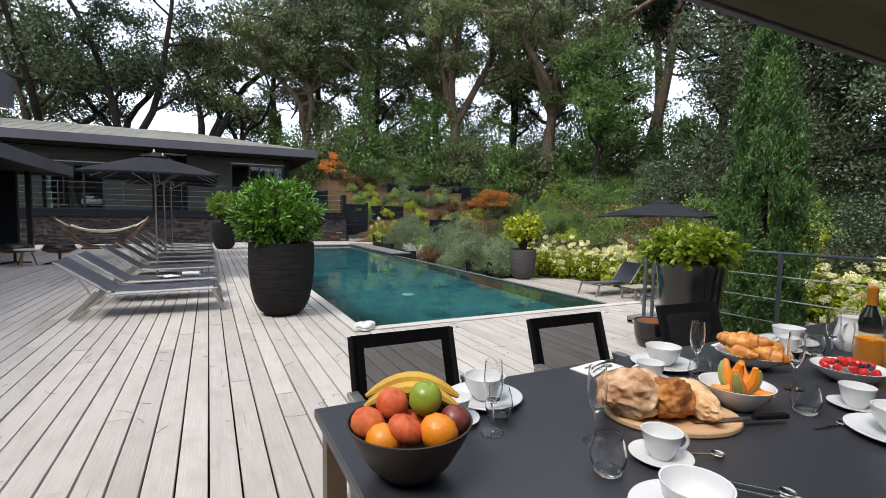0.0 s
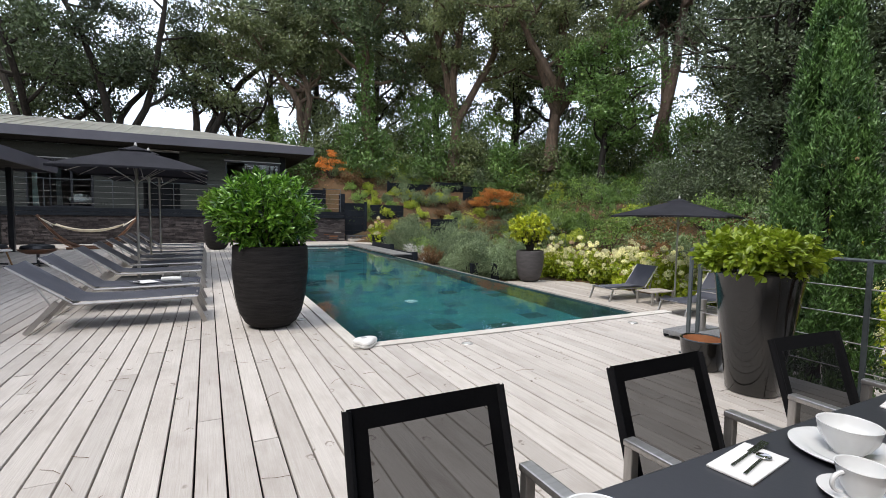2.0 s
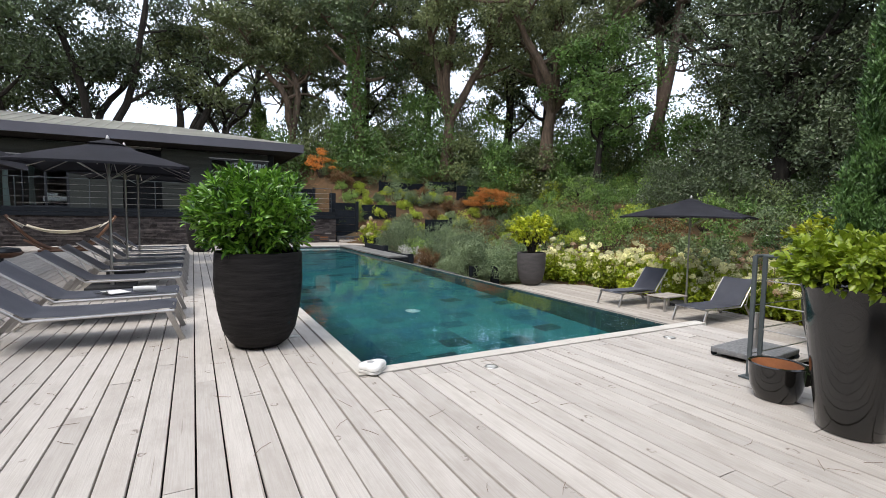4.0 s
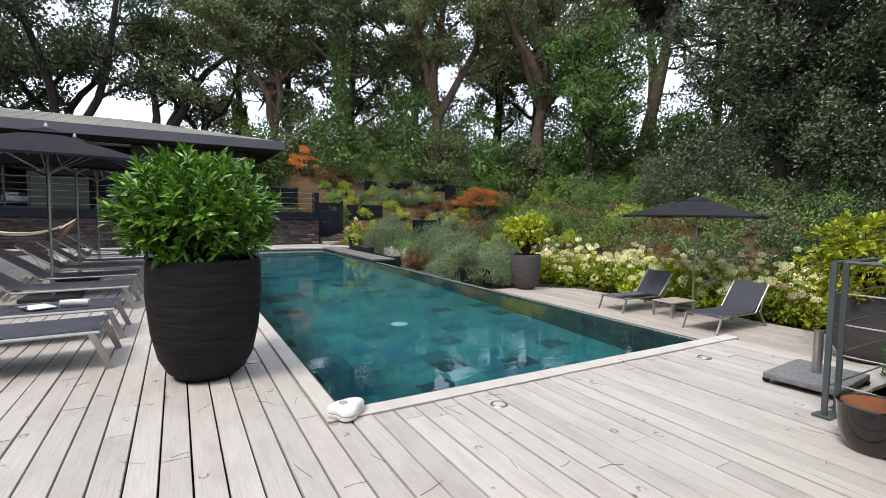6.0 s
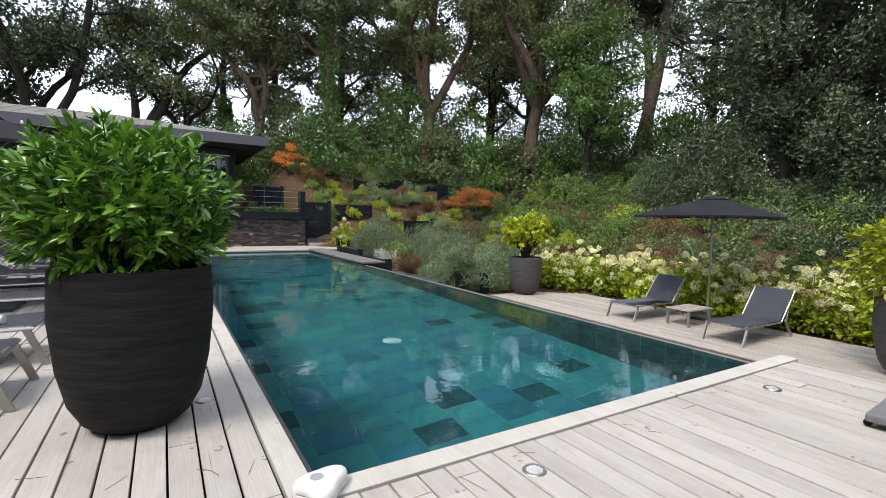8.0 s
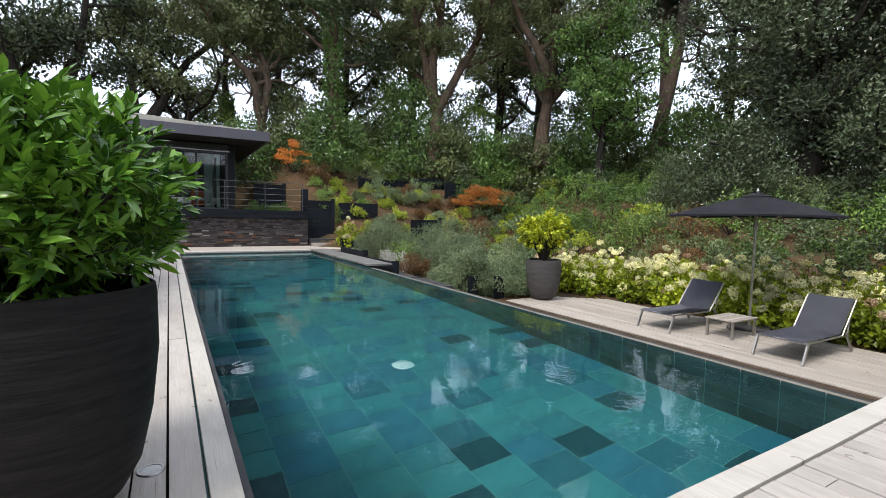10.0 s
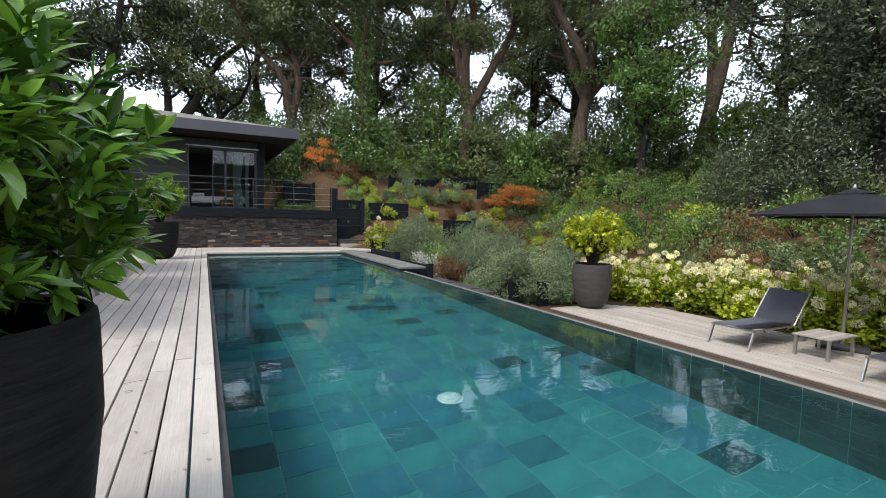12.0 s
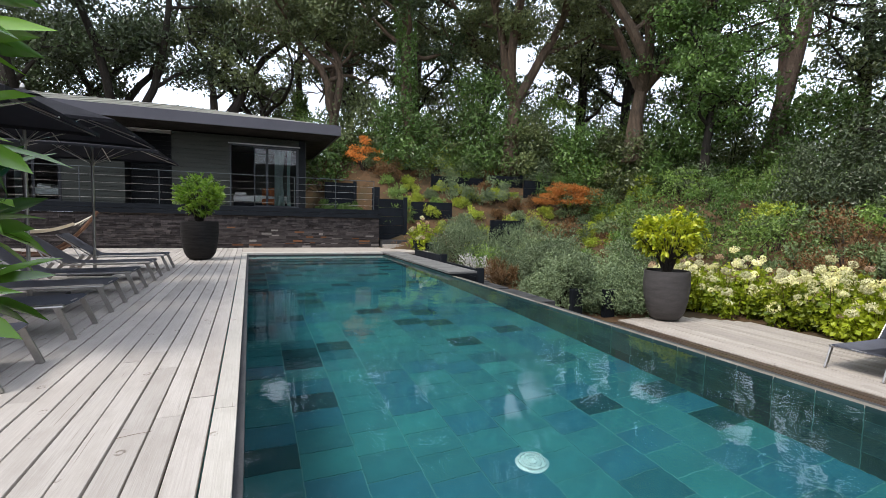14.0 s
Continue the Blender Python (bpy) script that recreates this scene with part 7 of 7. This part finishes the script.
for i in range(2):
    bm = bmesh.new()
    pts = [in_bowl(-0.10 + 0.20 * k / 9, 0.05 + 0.018 * i + 0.02 * math.sin(k / 9 * 3.1), 0.122 + 0.034 * math.sin(k / 9 * 3.1) + 0.016 * i) for k in range(10)]
    tube(bm, pts, [0.005, 0.013, 0.017, 0.0185, 0.019, 0.019, 0.0185, 0.016, 0.012, 0.005], 8)
    solid("banana", bm, BANANA, "ripe yellow banana lying across the bowl", "fruit", "fruit in the bowl", smooth=True)

# place settings
for x, y in ((0.765, 1.06), (1.60, 1.06), (2.45, 1.04)):
    plate(x, y)
    fluted_bowl(x, y)
for x, y in ((0.815, 0.37), (1.66, 0.36), (2.5, 0.34)):
    plate(x, y)
    fluted_bowl(x, y)
cup(0.605, 0.965, 200)
cup(0.965, 0.565, -20)
cup(1.40, 0.955, 160)
cup(1.80, 0.515, -15)
cup(2.28, 0.955, 160)
for x, y, a in ((0.46, 1.10, 8), (1.24, 1.08, 8), (2.08, 1.07, 8)):
    napkin(x, y, a)
    spoon(x + 0.02, y + 0.03, 12, TOP + 0.0072)
    spoon(x + 0.03, y + 0.065, 10, TOP + 0.0072, 0.15, "knife")
napkin(0.985, 0.32, -70)
spoon(0.99, 0.44, -50, TOP + 0.008, 0.16)
spoon(0.965, 0.43, -52, TOP + 0.008, 0.15, "knife")
spoon(1.02, 0.55, -30, TOP + 0.008, 0.1)
spoon(1.50, 0.49, -10, TOP + 0.001, 0.14)
for x, y in ((0.735, 0.93), (0.80, 0.575), (1.61, 0.565), (1.555, 0.87), (2.36, 0.89)):
    tumbler(x, y)
for x, y in ((0.665, 0.855), (0.885, 0.70), (1.64, 0.945), (1.80, 0.69), (2.37, 0.83)):
    flute(x, y)

# bread board
bb = thing("bread_board", pose(1.165, 0.715, TOP, 0, 0, -32), "oval beech bread board with knife beside", "board")
part("board", lathe(bmesh.new(), [(0, 0), (0.185, 0), (0.19, 0.004), (0.19, 0.014), (0.186, 0.018), (0, 0.018)], 48), BEECH, bb, smooth=True)
for v in bb.children[0].data.vertices:
    v.co.y *= 0.72
lump("bread_loaf", (1.055, 0.765, TOP + 0.018), (0.105, 0.085, 0.066), CRUST, "crusty floury round loaf torn open", 3.0, turn=-20, rough=0.22)
lump("bread_loaf", (1.130, 0.695, TOP + 0.018), (0.072, 0.06, 0.060), CRUST_DARK, "dark crusted piece of country bread", 7.0, turn=10, rough=0.24)
lump("baguette", (1.230, 0.690, TOP + 0.018), (0.125, 0.044, 0.046), PALE_CRUST, "floury short baguette with split crust", 5.0, turn=62, rough=0.16)
lump("baguette", (1.310, 0.735, TOP + 0.018), (0.10, 0.034, 0.034), CRUST, "short brown baguette on the board", 9.0, turn=58, rough=0.08)
kn = thing("bread_knife", pose(1.245, 0.605, TOP + 0.0185, 0, 0, -18), "bread knife with black handle", "knife")
part("handle", boxed((0.09, -0.009, 0), (0.20, 0.009, 0.014), 0.004), BLACK, kn)
part("blade", boxed((-0.10, -0.010, 0.004), (0.089, 0.010, 0.0055), 0.0005), CUTLERY, kn)


def white_bowl(x, y, r, h, label):
    b = thing("serving_bowl", pose(x - 0.035, y, TOP), label, "bowl", "white serving bowls")
    part("body", lathe(bmesh.new(), [(0, 0), (r * 0.42, 0), (r * 0.48, 0.004), (r * 0.8, h * 0.5), (r, h * 0.97), (r * 1.01, h), (r * 0.97, h), (r * 0.77, h * 0.52), (r * 0.4, 0.012), (0, 0.01)], 44), CHINA, b, smooth=True)


white_bowl(1.46, 0.685, 0.105, 0.075, "white porcelain bowl of melon wedges")
for i, (a, r, tilt) in enumerate(((20, 0.02, 62), (75, 0.03, 30), (140, 0.02, 48), (205, 0.03, 24), (300, 0.025, 35))):
    flesh = bmesh.new()
    pts, rad = [], []
    for k in range(11):
        t = (k / 10 * 2 - 1) * 1.15
        pts.append((0.075 * math.sin(t), 0, 0.075 * (1 - math.cos(t)) + 0.012))
        rad.append(0.021 * (1 - 0.8 * (t / 1.2) ** 2) + 0.002)
    tube(flesh, pts, rad, 8)
    mw = thing("melon_wedge", pose(1.425 + r * math.cos(a), 0.685 + r * math.sin(a), TOP + 0.055, tilt * 0.4, -tilt, a), "orange melon wedge in the white bowl", "fruit", "melon wedges")
    part("flesh", flesh, MELON, mw, smooth=True)
    rind = bmesh.new()
    tube(rind, [(p[0] * 1.06, 0, p[2] - 0.012) for p in pts], [q * 0.72 for q in rad], 8)
    part("rind", rind, MELON_SKIN, mw, "pale green rind", True)
white_bowl(1.95, 0.92, 0.13, 0.055, "white porcelain dish of croissants")
for i, (dx, dy, z, a) in enumerate(((-0.06, -0.02, 0.035, 20), (0.0, -0.06, 0.04, 80), (0.065, -0.01, 0.038, 150), (-0.02, 0.05, 0.04, 210), (0.05, 0.06, 0.036, 280), (0.0, 0.0, 0.075, 60), (-0.05, 0.03, 0.07, 120))):
    croissant((1.915 + dx, 0.92 + dy, TOP + z), a, i * 1.3, 1.1)
white_bowl(2.09, 0.655, 0.115, 0.055, "white porcelain dish of red berries")
rr = random.Random(4)
for i in range(34):
    a, q = rr.uniform(0, 6.28), math.sqrt(rr.random()) * 0.085
    strawberry = i % 3
    r = 0.016 if strawberry else 0.009
    ob = solid("strawberry" if strawberry else "blueberry", lathe(bmesh.new(), [(0, -r * 1.15), (r * 0.6, -r * 0.6), (r, r * 0.1), (r * 0.8, r * 0.65), (0, r * 0.8)], 12), BERRY if strawberry else BLUEBERRY, "ripe berry heaped in the white dish", "fruit", "berries", smooth=True)
    ob.matrix_basis = pose(2.055 + q * math.cos(a), 0.655 + q * math.sin(a), TOP + 0.048 + 0.02 * (1 - q / 0.085) + rr.uniform(0, 0.006), rr.uniform(-60, 60), rr.uniform(-60, 60), rr.uniform(0, 360))

# juice and bottle
jg = thing("juice_jug", pose(2.325, 0.695, TOP), "clear glass jug nearly full of orange juice", "jug")
part("glass", lathe(bmesh.new(), [(0, 0), (0.05, 0), (0.055, 0.006), (0.06, 0.08), (0.055, 0.15), (0.06, 0.17), (0.0585, 0.17), (0.0535, 0.15), (0.0583, 0.08), (0.053, 0.009), (0, 0.008)], 36), GLASS, jg, smooth=True)
part("juice", lathe(bmesh.new(), [(0, 0.0095), (0.051, 0.0105), (0.0565, 0.08), (0.0545, 0.118), (0, 0.118)], 36), JUICE, jg, "bright orange juice", True)
bt = thing("sparkling_wine_bottle", pose(2.465, 0.755, TOP), "dark bottle of sparkling wine with orange foil", "bottle")
part("glass", lathe(bmesh.new(), [(0, 0), (0.04, 0), (0.044, 0.006), (0.044, 0.15), (0.036, 0.19), (0.019, 0.225), (0.0165, 0.24), (0, 0.24)], 32), BOTTLE, bt, smooth=True)
part("foil", lathe(bmesh.new(), [(0.0172, 0.222), (0.0178, 0.25), (0.018, 0.285), (0.02, 0.29), (0.0195, 0.308), (0.012, 0.314), (0, 0.314)], 24), FOIL, bt, "crumpled orange foil", True)
part("label", lathe(bmesh.new(), [(0.0446, 0.05), (0.0446, 0.12)], 32), LABEL, bt, "plain cream paper label")
wj = thing("milk_jug", pose(2.565, 0.86, TOP), "white porcelain jug with a round handle", "jug")
part("body", lathe(bmesh.new(), [(0, 0), (0.045, 0), (0.062, 0.03), (0.065, 0.065), (0.05, 0.11), (0.045, 0.14), (0.05, 0.155), (0.0475, 0.155), (0.042, 0.14), (0.046, 0.11), (0.06, 0.065), (0.056, 0.03), (0, 0.01)], 36), CHINA, wj, smooth=True)
part("handle", tube(bmesh.new(), [(-0.048, 0, 0.13), (-0.085, 0, 0.125), (-0.095, 0, 0.09), (-0.08, 0, 0.055), (-0.06, 0, 0.05)], 0.007, 8), CHINA, wj, smooth=True)

# things on the loungers
mg = solid("magazine", boxed((0, 0, 0), (0.21, 0.28, 0.008), 0.002), LINEN, "pale folded magazine on the lounger", "magazine")
mg.matrix_basis = pose(-0.62, 7.72, 0.322, 0, 0, 30)
tw = solid("rolled_towel", tube(bmesh.new(), [(0, 0, 0), (0.12, 0.015, 0.003), (0.24, 0, 0)], 0.035, 14), LINEN, "small rolled white towel on the lounger", "towel", smooth=True)
tw.matrix_basis = pose(-0.42, 7.85, 0.352, 0, 0, -8)

sg = thing("sunglasses", pose(-0.72, 7.80, 0.338, 0, 0, 25), "dark folded sunglasses lying on the magazine", "sunglasses")
for x in (-0.035, 0.035):
    part("lens", lathe(bmesh.new(), [(0, 0.004), (0.024, 0.003), (0.027, 0.0), (0.024, -0.003), (0, -0.002)], 18, (x, 0, 0.0)), LEATHER, sg, smooth=True)
    part("temple", tube(bmesh.new(), [(x * 1.8, 0, 0.002), (x * 1.7, 0.07, 0.004), (x * 0.6, 0.10, 0.003)], 0.003, 6), LEATHER, sg)
part("bridge", tube(bmesh.new(), [(-0.012, 0, 0.003), (0, 0.003, 0.006), (0.012, 0, 0.003)], 0.003, 6), LEATHER, sg)
rn = random.Random(12)
needles = bmesh.new()
for i in range(70):
    x, y, a, ln = rn.uniform(-1.6, 1.3), rn.uniform(1.6, 9.0), rn.uniform(0, 6.28), rn.uniform(0.03, 0.09)
    if i < 20:
        x, y = rn.uniform(1.4, 4.0), rn.uniform(2.0, 4.7)
    c, q, k = math.cos(a), math.sin(a), rn.uniform(-0.25, 0.25)
    tube(needles, [(x - ln * c, y - ln * q, 0.0055), (x - ln * k * q, y + ln * k * c, 0.0065), (x + ln * c, y + ln * q, 0.0055)], 0.0012, 4)
tagged(mesh_object("pine_needles", needles, mat("dry_needle", (0.16, 0.10, 0.06), None, 9, 0.8)), "dry pine needles and twigs fallen on the deck", "pine needles", kind="stuff")


# ---- boards and tiles ----
build_decks()
build_tiles()
